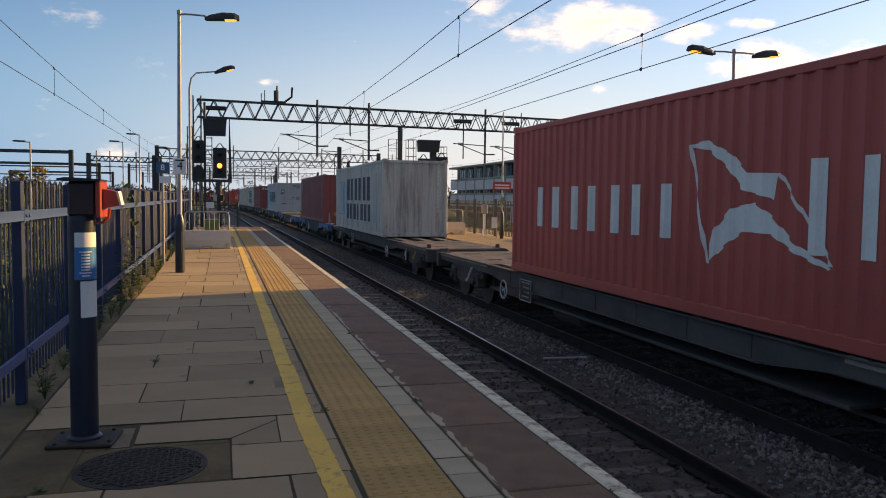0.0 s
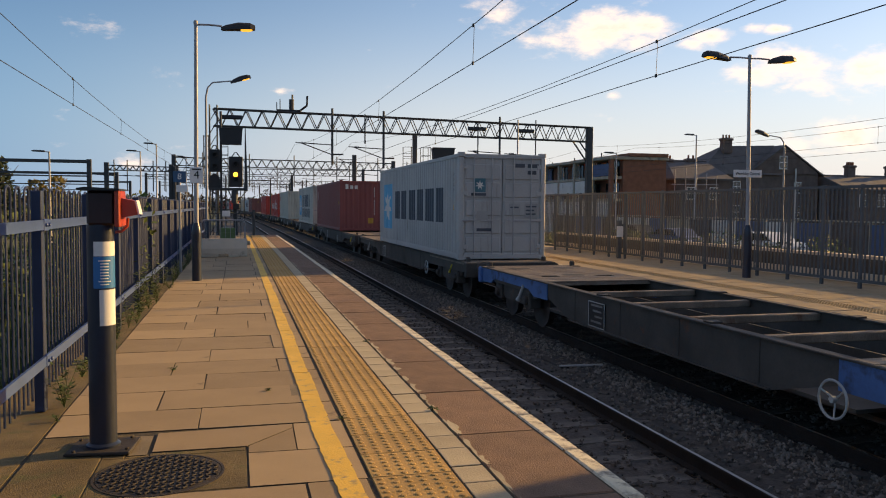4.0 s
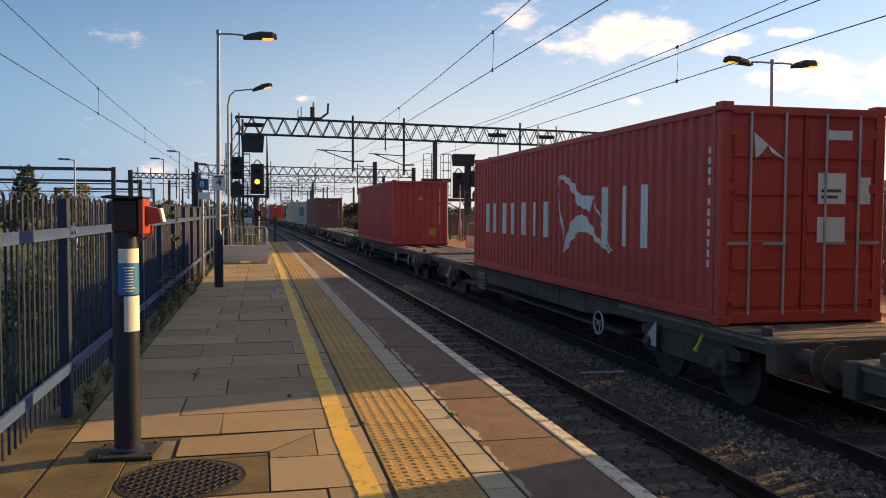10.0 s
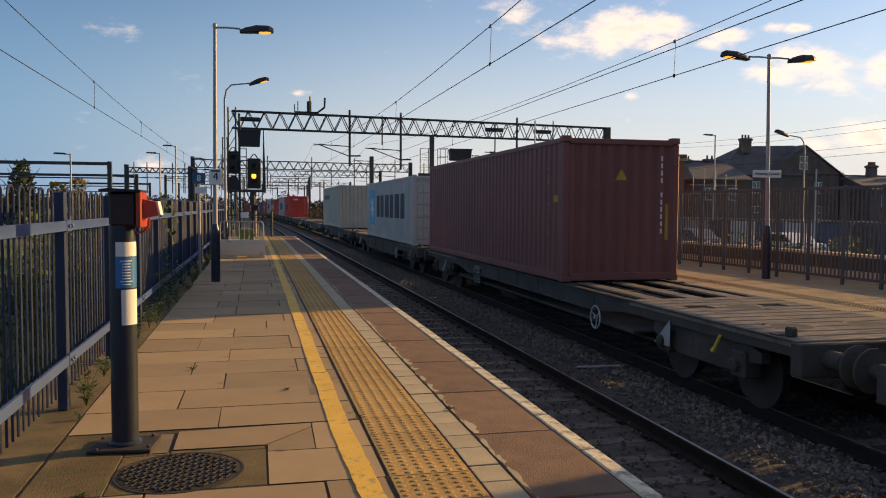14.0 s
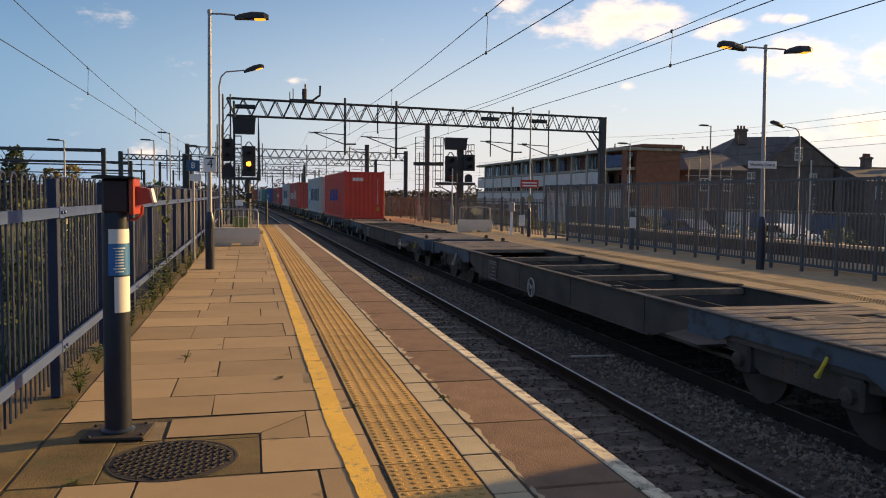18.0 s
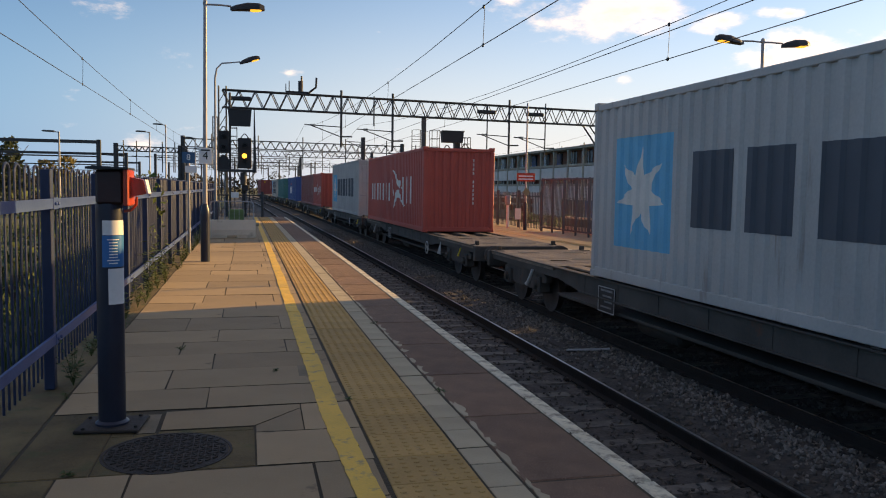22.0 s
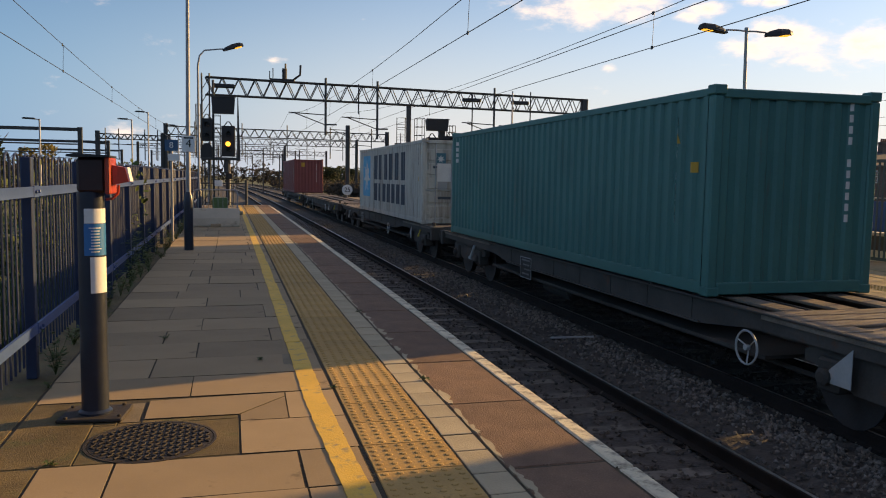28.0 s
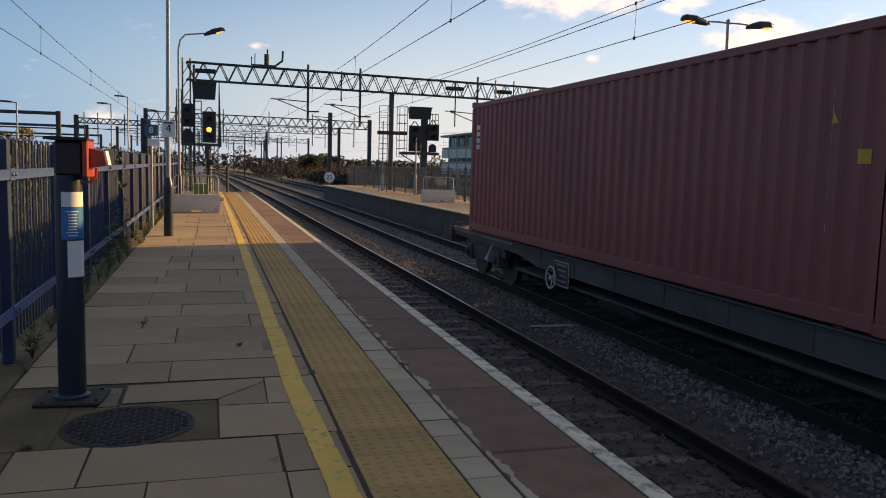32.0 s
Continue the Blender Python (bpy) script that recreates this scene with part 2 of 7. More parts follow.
# ---------------------------------------------------------------- materials
def mat(name, col, rough=0.7, metal=0.0, var=0.18, scale=1.5, fine=45.0, bump=0.15, rnd=0.0, dirt=None, streak=False, spec=0.5, coat=0.0, speck=0.0):
    """A surface with colour that varies at two scales, fine relief, and dirt as (colour, amount, scale)."""
    m = bpy.data.materials.new(name)
    m.use_nodes = True
    n, l = m.node_tree.nodes, m.node_tree.links
    b = n["Principled BSDF"]
    b.inputs["Metallic"].default_value = metal
    b.inputs["Specular IOR Level"].default_value = spec
    b.inputs["Coat Weight"].default_value = coat
    co = n.new("ShaderNodeTexCoord")
    big, small = n.new("ShaderNodeTexNoise"), n.new("ShaderNodeTexNoise")
    for k, s, d in ((big, scale, 5.0), (small, fine, 3.0)):
        k.inputs["Scale"].default_value, k.inputs["Detail"].default_value = s, d
        l.new(co.outputs["Object"], k.inputs["Vector"])
    add = n.new("ShaderNodeMath")
    add.operation = "MULTIPLY_ADD"
    add.inputs[1].default_value = 0.45
    l.new(small.outputs["Fac"], add.inputs[0])
    l.new(big.outputs["Fac"], add.inputs[2])
    fac = add.outputs[0]
    if rnd:
        info = n.new("ShaderNodeObjectInfo")
        r = n.new("ShaderNodeMath")
        r.operation = "MULTIPLY_ADD"
        r.inputs[1].default_value = rnd
        l.new(info.outputs["Random"], r.inputs[0])
        l.new(fac, r.inputs[2])
        fac = r.outputs[0]
    mr = n.new("ShaderNodeMapRange")
    mr.inputs["From Min"].default_value, mr.inputs["From Max"].default_value = 0.45, 1.0 + rnd
    l.new(fac, mr.inputs["Value"])
    mix = n.new("ShaderNodeMix")
    mix.data_type = "RGBA"
    mix.inputs["A"].default_value = (*[c * (1 - var) for c in col], 1)
    mix.inputs["B"].default_value = (*[min(1, c * (1 + var)) for c in col], 1)
    l.new(mr.outputs["Result"], mix.inputs["Factor"])
    out = mix.outputs["Result"]
    if dirt:
        dcol, amount, dscale = dirt
        dn = n.new("ShaderNodeTexNoise")
        dn.inputs["Scale"].default_value, dn.inputs["Detail"].default_value, dn.inputs["Roughness"].default_value = dscale, 8.0, 0.65
        mp = n.new("ShaderNodeMapping")
        mp.inputs["Scale"].default_value = (1, 1, 0.12) if streak else (1, 1, 1)
        l.new(co.outputs["Object"], mp.inputs["Vector"])
        l.new(mp.outputs["Vector"], dn.inputs["Vector"])
        rp = n.new("ShaderNodeMapRange")
        rp.inputs["From Min"].default_value, rp.inputs["From Max"].default_value = 0.72 - amount * 0.4, 0.80 - amount * 0.25
        l.new(dn.outputs["Fac"], rp.inputs["Value"])
        dm = n.new("ShaderNodeMix")
        dm.data_type = "RGBA"
        l.new(rp.outputs["Result"], dm.inputs["Factor"])
        l.new(out, dm.inputs["A"])
        dm.inputs["B"].default_value = (*dcol, 1)
        out = dm.outputs["Result"]
    if speck:
        # pale grains of stone in the surface
        sn = n.new("ShaderNodeTexNoise")
        sn.inputs["Scale"].default_value, sn.inputs["Detail"].default_value = 120.0, 1.0
        l.new(co.outputs["Object"], sn.inputs["Vector"])
        sr = n.new("ShaderNodeMapRange")
        sr.inputs["From Min"].default_value, sr.inputs["From Max"].default_value = 0.56, 0.72
        sr.inputs["To Max"].default_value = speck
        l.new(sn.outputs["Fac"], sr.inputs["Value"])
        sm = n.new("ShaderNodeMix")
        sm.data_type = "RGBA"
        l.new(sr.outputs["Result"], sm.inputs["Factor"])
        l.new(out, sm.inputs["A"])
        sm.inputs["B"].default_value = (*[min(0.8, c * 2.2 + 0.08) for c in col], 1)
        out = sm.outputs["Result"]
    l.new(out, b.inputs["Base Color"])
    rr = n.new("ShaderNodeMapRange")
    rr.inputs["To Min"].default_value, rr.inputs["To Max"].default_value = max(0.05, rough - 0.12), min(1, rough + 0.12)
    l.new(small.outputs["Fac"], rr.inputs["Value"])
    l.new(rr.outputs["Result"], b.inputs["Roughness"])
    if bump:
        bp = n.new("ShaderNodeBump")
        bp.inputs["Strength"].default_value, bp.inputs["Distance"].default_value = bump, 0.02
        l.new(small.outputs["Fac"], bp.inputs["Height"])
        l.new(bp.outputs["Normal"], b.inputs["Normal"])
    return m


def glow(name, col, power):
    m = bpy.data.materials.new(name)
    m.use_nodes = True
    b = m.node_tree.nodes["Principled BSDF"]
    b.inputs["Base Color"].default_value = (*col, 1)
    b.inputs["Emission Color"].default_value = (*col, 1)
    b.inputs["Emission Strength"].default_value = power
    return m


RUST = (0.12, 0.05, 0.025)
SOOT = (0.03, 0.027, 0.024)
M_SLAB = mat("paving_stone", (0.322, 0.228, 0.128), 0.85, var=0.30, scale=2.2, fine=150, bump=0.12, rnd=1.1, dirt=((0.14, 0.10, 0.06), 0.26, 3.0), speck=0.12)
M_JOINT = mat("joint_dirt", (0.057, 0.043, 0.025), 0.95, var=0.3, scale=4, fine=50, bump=0.5, dirt=((0.06, 0.08, 0.03), 0.3, 5.0))
M_PATCH = mat("grey_patch_stone", (0.20, 0.155, 0.098), 0.9, var=0.3, scale=4, fine=60, bump=0.25)
M_TACTILE = mat("tactile_paving", (0.43, 0.260, 0.083), 0.8, var=0.26, scale=2.5, fine=60, bump=0.2, rnd=0.3, dirt=((0.16, 0.118, 0.066), 0.32, 4.0))
M_YELLOW = mat("yellow_line_paint", (0.74, 0.45, 0.068), 0.7, var=0.16, scale=2, fine=70, bump=0.15, dirt=((0.32, 0.23, 0.12), 0.44, 9.0))
M_WHITE_EDGE = mat("worn_white_paint", (0.690, 0.610, 0.440), 0.75, var=0.2, scale=3, fine=70, bump=0.3, dirt=((0.19, 0.15, 0.11), 0.62, 8.0))
M_RED_TAR = mat("red_brown_asphalt", (0.178, 0.103, 0.063), 0.9, var=0.45, scale=4, fine=90, bump=0.35, rnd=0.3, dirt=((0.10, 0.065, 0.045), 0.3, 2.0), speck=0.5)
M_BLOCK = mat("pale_concrete_block", (0.414, 0.342, 0.224), 0.85, var=0.2, scale=3, fine=60, bump=0.2, rnd=0.3)
M_CONCRETE = mat("weathered_concrete", (0.318, 0.288, 0.221), 0.85, var=0.25, scale=1.2, fine=40, bump=0.3, dirt=((0.13, 0.12, 0.10), 0.35, 2.0))
M_BRICK_DARK = mat("sooty_brick", (0.085, 0.070, 0.060), 0.9, var=0.35, scale=2, fine=30, bump=0.4)
M_BALLAST = mat("ballast_bed", (0.072, 0.061, 0.052), 0.95, var=0.6, scale=6, fine=28, bump=1.0)
M_STONE = mat("ballast_stone", (0.20, 0.175, 0.150), 0.9, var=0.5, scale=12, fine=60, bump=0.3)
M_STONE_DARK = mat("dark_ballast_stone", (0.105, 0.090, 0.076), 0.9, var=0.55, scale=12, fine=60, bump=0.3)
M_SLEEPER = mat("concrete_sleeper", (0.15, 0.13, 0.108), 0.9, var=0.45, scale=5, fine=40, bump=0.3, rnd=0.5, dirt=((0.05, 0.042, 0.036), 0.62, 4.0))
M_RAIL_SIDE = mat("rusty_rail", (0.026, 0.021, 0.018), 0.85, var=0.3, scale=3, fine=40, bump=0.3, spec=0.2)
M_RAIL_TOP = mat("polished_rail_head", (0.52, 0.50, 0.47), 0.36, metal=1.0, var=0.1, scale=2, fine=90, bump=0.02)
M_NAVY = mat("navy_fence_paint", (0.020, 0.034, 0.080), 0.45, var=0.2, scale=3, fine=50, bump=0.06, rnd=0.15, dirt=((0.04, 0.04, 0.055), 0.2, 5.0), spec=0.45)
# rail blue lighter than the pales, with the light on it in the colour
M_FENCE_RAIL_LIT = mat("fence_rail_lit_blue", (0.046, 0.088, 0.225), 0.42, var=0.15, scale=3, fine=50, bump=0.06, dirt=((0.08, 0.08, 0.10), 0.2, 5.0))
M_BLACKFENCE = mat("slate_grey_fence_paint", (0.100, 0.108, 0.114), 0.7, var=0.2, scale=3, fine=50, bump=0.06, rnd=0.2, spec=0.2)
M_POST = mat("navy_bollard_paint", (0.016, 0.023, 0.042), 0.35, var=0.2, scale=3, fine=40, bump=0.05)
M_GALV = mat("galvanised_steel", (0.30, 0.30, 0.31), 0.55, metal=0.3, var=0.18, scale=3, fine=40, bump=0.05)
M_DARKSTEEL = mat("dark_gantry_steel", (0.045, 0.05, 0.052), 0.6, metal=0.2, var=0.25, scale=2, fine=30, bump=0.1)
M_MASTGREY = mat("grey_mast_steel", (0.07, 0.07, 0.068), 0.7, metal=0.2, var=0.25, scale=2, fine=30, bump=0.1)
M_BLACK = mat("black_plastic", (0.012, 0.012, 0.013), 0.5, var=0.2, scale=4, fine=60, bump=0.05)
M_WIRE = mat("copper_wire_dark", (0.03, 0.028, 0.025), 0.5, metal=0.5, bump=0)
M_WHITE = mat("white_enamel", (0.72, 0.72, 0.70), 0.45, var=0.08, scale=4, fine=50, bump=0.03)
M_SIGN_BLUE = mat("dark_teal_sign", (0.018, 0.085, 0.18), 0.4, var=0.1, scale=5, fine=50, bump=0.02)
M_GREEN_BIN = mat("green_plastic", (0.10, 0.17, 0.055), 0.55, var=0.15, scale=4, fine=40, bump=0.04)
M_BLUE = mat("blue_notice", (0.018, 0.16, 0.40), 0.4, var=0.1, scale=5, fine=50, bump=0.02)
M_ORANGE = mat("orange_red_plastic", (0.46, 0.05, 0.02), 0.4, var=0.12, scale=6, fine=50, bump=0.04)
M_BROWN_BOX = mat("dark_red_casing", (0.032, 0.010, 0.009), 0.55, var=0.3, scale=8, fine=50, bump=0.1)
M_IRON = mat("cast_iron_cover", (0.045, 0.036, 0.03), 0.7, metal=0.3, var=0.3, scale=6, fine=70, bump=0.3)
M_GRASS_BED = mat("rough_grass_ground", (0.085, 0.09, 0.035), 0.95, var=0.5, scale=0.5, fine=12, bump=0.6)
M_MOSSY = mat("mossy_concrete", (0.132, 0.092, 0.038), 0.95, var=0.55, scale=2.5, fine=110, bump=0.35, dirt=((0.075, 0.078, 0.026), 0.45, 3.5))
M_FARTOP = mat("far_platform_paving", (0.380, 0.278, 0.163), 0.85, var=0.2, scale=2.0, fine=40, bump=0.2, rnd=0.25)
M_LEAF = mat("green_leaves", (0.055, 0.085, 0.022), 0.7, var=0.45, scale=1.0, fine=9, bump=0, spec=0.3)
M_LEAF_DARK = mat("dark_leaves", (0.025, 0.038, 0.014), 0.75, var=0.45, scale=0.5, fine=5, bump=0, spec=0.3)
M_LEAF_GOLD = mat("autumn_leaves", (0.15, 0.115, 0.03), 0.75, var=0.4, scale=1.0, fine=7, bump=0, spec=0.3)
M_FAR_LEAF = mat("distant_autumn_woods", (0.056, 0.050, 0.042), 0.9, var=0.35, scale=0.05, fine=1.5, bump=0, spec=0.1)
M_LEAF_PALE = mat("pale_weed_leaves", (0.10, 0.13, 0.04), 0.7, var=0.35, scale=3.0, fine=20, bump=0, spec=0.3)
M_BARK = mat("bark", (0.06, 0.045, 0.032), 0.9, var=0.3, scale=6, fine=30, bump=0.4)
M_BRICK = mat("red_brown_brick", (0.20, 0.085, 0.05), 0.9, var=0.25, scale=2, fine=14, bump=0.3)
M_HOUSE = mat("old_house_brick", (0.115, 0.090, 0.078), 0.9, var=0.3, scale=1.5, fine=14, bump=0.3)
M_ROOF = mat("slate_roof", (0.095, 0.090, 0.090), 0.75, var=0.3, scale=1.5, fine=12, bump=0.3, rnd=0.2)
M_PANEL = mat("off_white_balcony_panel", (0.55, 0.54, 0.50), 0.7, var=0.12, scale=0.8, fine=12, bump=0.1, dirt=((0.28, 0.27, 0.25), 0.3, 1.0))
M_GLASS = mat("dark_window_glass", (0.02, 0.025, 0.03), 0.12, var=0.1, bump=0, spec=0.8)
M_BLUEWALL = mat("blue_cladding", (0.045, 0.085, 0.17), 0.6, var=0.2, scale=1.5, fine=12, bump=0.05)
M_PALE_BLOCK = mat("pale_barrier_concrete", (0.60, 0.49, 0.37), 0.8, var=0.15, scale=1.5, fine=40, bump=0.2, dirt=((0.24, 0.19, 0.14), 0.3, 2.5))
M_FARTAC = mat("far_tactile_paving", (0.391, 0.268, 0.132), 0.85, var=0.2, scale=2.0, fine=40, bump=0.2, rnd=0.25)
M_LAMP_ON = glow("sodium_lamp_glow", (1.0, 0.50, 0.06), 0.9)
M_SIGNAL_ON = glow("yellow_signal_glow", (1.0, 0.42, 0.04), 3.0)
M_RED_ON = glow("red_signal_glow", (0.25, 0.02, 0.015), 0.03)


def bend(y):
    """How far the tracks have swung to the side at y."""
    return -max(y - 10.0, 0.0) ** 2 / 8000.0


def heading(y):
    return math.degrees(max(y - 10.0, 0.0) / 4000.0)


RAIL_Z = -0.83
EDGE, FAR_EDGE = 2.18, 8.62
TRACK_1, TRACK_2 = 3.63, 6.84
DECK = 0.19


# ---------------------------------------------------------------- the setting
def strip(x0, x1, ys, z, curved=True):
    g = Geo()
    vs = []
    for y in ys:
        b = bend(y) if curved else 0
        vs += [(x0 + b, y, z), (x1 + b, y, z)]
    g.add(vs, [(2 * i, 2 * i + 1, 2 * i + 3, 2 * i + 2) for i in range(len(ys) - 1)])
    return g


def solid(x0, x1, y0, y1, z0, z1, step=4.0):
    """A long block that follows the bend of the tracks."""
    ys = [y0 + (y1 - y0) * i / max(1, round((y1 - y0) / step)) for i in range(max(1, round((y1 - y0) / step)) + 1)]
    g, vs = Geo(), []
    for y in ys:
        b = bend(y)
        vs += [(x0 + b, y, z0), (x1 + b, y, z0), (x1 + b, y, z1), (x0 + b, y, z1)]
    fs = [(4 * i + k, 4 * i + 4 + k, 4 * i + 4 + (k + 1) % 4, 4 * i + (k + 1) % 4) for i in range(len(ys) - 1) for k in range(4)]
    fs += [(0, 1, 2, 3), tuple(4 * (len(ys) - 1) + k for k in (3, 2, 1, 0))]
    return g.add(vs, fs)


def ground():
    g = Geo()
    xs = [-1500, -300, -80, -30, -12, -6, -1.7, 2.3, 8.5, 12.8, 22, 34, 60, 120, 400, 1500]
    ys = [-1500, -300, -60, -20, 0, 10, 20, 30, 40, 50, 65, 80, 100, 140, 200, 300, 600, 1800]
    vs = []
    for y in ys:
        for x in xs:
            z = -1.16
            if x < -1.8:
                z = -0.75 if x > -7 else -1.2
            vs.append((x, y, z))
    n = len(xs)
    g.add(vs, [(j * n + i, j * n + i + 1, (j + 1) * n + i + 1, (j + 1) * n + i) for j in range(len(ys) - 1) for i in range(n - 1)])
    tagged(part("ground", g, M_GRASS_BED, None, "rough grassy ground beside the railway lines"), "", "ground", "", "structure")


def ballast():
    """Uneven stone bed: it half buries the sleepers and rises a little between the two tracks."""
    g, vs = Geo(), []
    ys = [-30 + 3.0 * i for i in range(11)] + [3.2 + 0.11 * i for i in range(280)] + [34.4 + 5 * i for i in range(48)]
    xs = [2.2 + 0.1 * i for i in range(66)]

    def level(x, y):
        z = -1.012 + 0.028 * noise.noise(Vector((x * 3.1, y * 2.3, 0.0))) + 0.016 * noise.noise(Vector((x * 9.0, y * 8.0, 4.0)))
        return z + 0.035 * math.exp(-((x - 5.3) / 0.5) ** 2) - 0.03 * math.exp(-((x - 2.3) / 0.25) ** 2)
    for y in ys:
        vs += [(x + bend(y), y, level(x, y)) for x in xs]
    n = len(xs)
    g.add(vs, [(j * n + i, j * n + i + 1, (j + 1) * n + i + 1, (j + 1) * n + i) for j in range(len(ys) - 1) for i in range(n - 1)])
    bed = tagged(part("track_bed", g, M_BALLAST, None, "dark oily ballast bed between the platforms"), "", "track bed", "", "structure")
    rnd = random.Random(4)
    for material, count, label in ((M_STONE_DARK, 14000, "loose dark ballast stones"), (M_STONE, 5200, "loose pale grey ballast stones")):
        g = Geo()
        for k in range(count):
            y = 3.5 + 46 * rnd.random() ** 1.8
            x = rnd.uniform(2.35, 8.5) if material is M_STONE_DARK else rnd.gauss(5.50, 0.28)
            r = rnd.uniform(0.016, 0.036)
            q = Euler((rnd.random() * 6, rnd.random() * 6, rnd.random() * 6)).to_matrix()
            c = Vector((x + bend(y), y, level(x, y) + r * 0.35))
            p = [c + q @ Vector(d) * r * rnd.uniform(0.7, 1.25) for d in ((1, 0, 0), (-1, 0, 0), (0, 1, 0), (0, -1, 0), (0, 0, 1), (0, 0, -1))]
            g.add(p, [(0, 2, 4), (2, 1, 4), (1, 3, 4), (3, 0, 4), (2, 0, 5), (1, 2, 5), (3, 1, 5), (0, 3, 5)])
        tagged(part("ballast_stones", g, material, bed, label), "", "", "", "stuff")
    return bed


def rail_line(x, name, y0=-30.0, y1=200.0):
    """One flat-bottom rail: rusty foot and web, and the worn head."""
    prof = [(-0.07, -0.158), (0.07, -0.158), (0.07, -0.146), (0.012, -0.125), (0.012, -0.045), (0.034, -0.034), (0.034, -0.006), (0.026, -0.001), (-0.026, -0.001), (-0.034, -0.006), (-0.034, -0.034), (-0.012, -0.045), (-0.012, -0.125), (-0.07, -0.146)]
    ys = [y0] + [y0 + 5 * i for i in range(1, int((y1 - y0) / 5) + 1)]

    def sweep(pr):
        g, vs, n = Geo(), [], len(pr)
        for y in ys:
            vs += [(x + bend(y) + u, y, RAIL_Z + w) for u, w in pr]
        return g.add(vs, [(j * n + i, j * n + (i + 1) % n, (j + 1) * n + (i + 1) % n, (j + 1) * n + i) for j in range(len(ys) - 1) for i in range(n)])
    ob = tagged(part("rail", sweep(prof), M_RAIL_SIDE, None, "rusty steel running rail with a polished head"), "", "rail", "running rails", "structure")
    part("rail_head", sweep([(-0.020, -0.008), (0.020, -0.008), (0.018, 0.0), (-0.018, 0.0)]), M_RAIL_TOP, ob, "polished rail head")
    return ob


def sleepers():
    g = Geo()
    g.prism([(-0.14, 0.0), (0.14, 0.0), (0.10, 0.17), (-0.10, 0.17)], -1.25, 1.25, "x")
    me = fix_normals(g.mesh("sleeper", M_SLEEPER))
    pads = Geo()
    for s in (-0.72, 0.72):
        pads.cbox(s - 0.11, s + 0.11, -0.09, 0.09, 0.17, 0.185, 0.004)
        for u in (-0.09, 0.09):
            pads.cbox(s + u - 0.025, s + u + 0.025, -0.05, 0.05, 0.185, 0.215, 0.01)
    clip = pads.mesh("rail_clips", M_RAIL_SIDE)
    for tx in (TRACK_1, TRACK_2):
        line = thing("sleeper_row", Matrix(), "grey concrete sleepers under the rails", "sleepers", "sleepers", "structure")
        for k in range(110):
            y = -3 + 0.65 * k
            m = pose(tx + bend(y), y, RAIL_Z - 0.158 - 0.185, 0, 0, heading(y))
            s = part("sleeper", me, None, line, at=m)
            part("rail_clip", clip, None, s)


def near_platform():
    base = tagged(part("platform", solid(-2.0, EDGE - 0.06, -30, 43.5, -1.2, -0.0085), M_JOINT, None, "station platform of concrete and packed dirt under its paving"), "", "platform", "", "structure")
    part("platform_wall", solid(EDGE - 0.06, EDGE - 0.02, -30, 43.5, -1.2, -0.055), M_BRICK_DARK, base, "sooty brick platform face")
    return base


def far_platform():
    base = tagged(part("platform", solid(FAR_EDGE + 0.20, 14.2, -30, 62, -1.2, -0.055), M_JOINT, None, "opposite station platform with a sunlit paved top"), "", "platform", "", "structure")
    part("platform_wall", solid(FAR_EDGE + 0.16, FAR_EDGE + 0.20, -30, 62, -1.2, -0.056), M_BRICK_DARK, base, "sooty brick platform face")
    return base


ground()
ballast()
for tx in (TRACK_1, TRACK_2):
    for s in (-0.7175, 0.7175):
        rail_line(tx + s + (0.03 if s > 0 else -0.03), "rail")
for xx in (10.6, 12.05):
    rail_line(xx, "rail", 68.0, 230.0)
wide = strip(-11.0, 13.6, [43.6 + 8 * i for i in range(30)], -1.045)
tagged(part("track_bed", wide, M_BALLAST, None, "wide stone bed of the lines beyond the platforms"), "", "track bed", "", "structure")
sleepers()
PLAT = near_platform()
FAR_PLAT = far_platform()


# ---------------------------------------------------------------- freight train
def travelled(t):
    """How far the train has rolled after t seconds."""
    return 14.2796 * t + 0.039430 * t * t - 0.00035468 * t ** 3


def on_track(s, t, z):
    y = s - travelled(t)
    return pose(TRACK_2 + bend(y), y, z, 0, 0, heading(y))


PITCH, DEPTH = 0.278, 0.038


def corrugation(length):
    """Break points (y, depth) of a corrugated wall of that length, from end to end."""
    n = max(1, round(length / PITCH))
    p = length / n
    pts = []
    for i in range(n):
        y = -length / 2 + i * p
        pts += [(y, 0.0), (y + 0.36 * p, 0.0), (y + 0.50 * p, DEPTH), (y + 0.86 * p, DEPTH)]
    return pts + [(length / 2, 0.0)]


def clip_half(poly, y, keep_greater):
    out = []
    for i, p in enumerate(poly):
        q = poly[(i + 1) % len(poly)]
        ip, iq = (p[0] >= y) == keep_greater or p[0] == y, (q[0] >= y) == keep_greater or q[0] == y
        if ip:
            out.append(p)
        if ip != iq:
            k = (y - p[0]) / (q[0] - p[0])
            out.append((y, p[1] + k * (q[1] - p[1])))
    return out


def painted(polys, pts, face):
    """Paint marks that follow the corrugation. polys: convex outlines (y, z); face(y, z, depth) gives the place."""
    g = Geo()
    for poly in polys:
        lo, hi = min(p[0] for p in poly), max(p[0] for p in poly)
        for (a, da), (b, db) in zip(pts, pts[1:]):
            if b <= lo or a >= hi or b - a < 1e-6:
                continue
            c = clip_half(clip_half(poly, a, True), b, False)
            if len(c) > 2:
                g.add([face(y, z, da + (db - da) * (y - a) / (b - a) - 0.004) for y, z in c], [tuple(range(len(c)))])
    return g


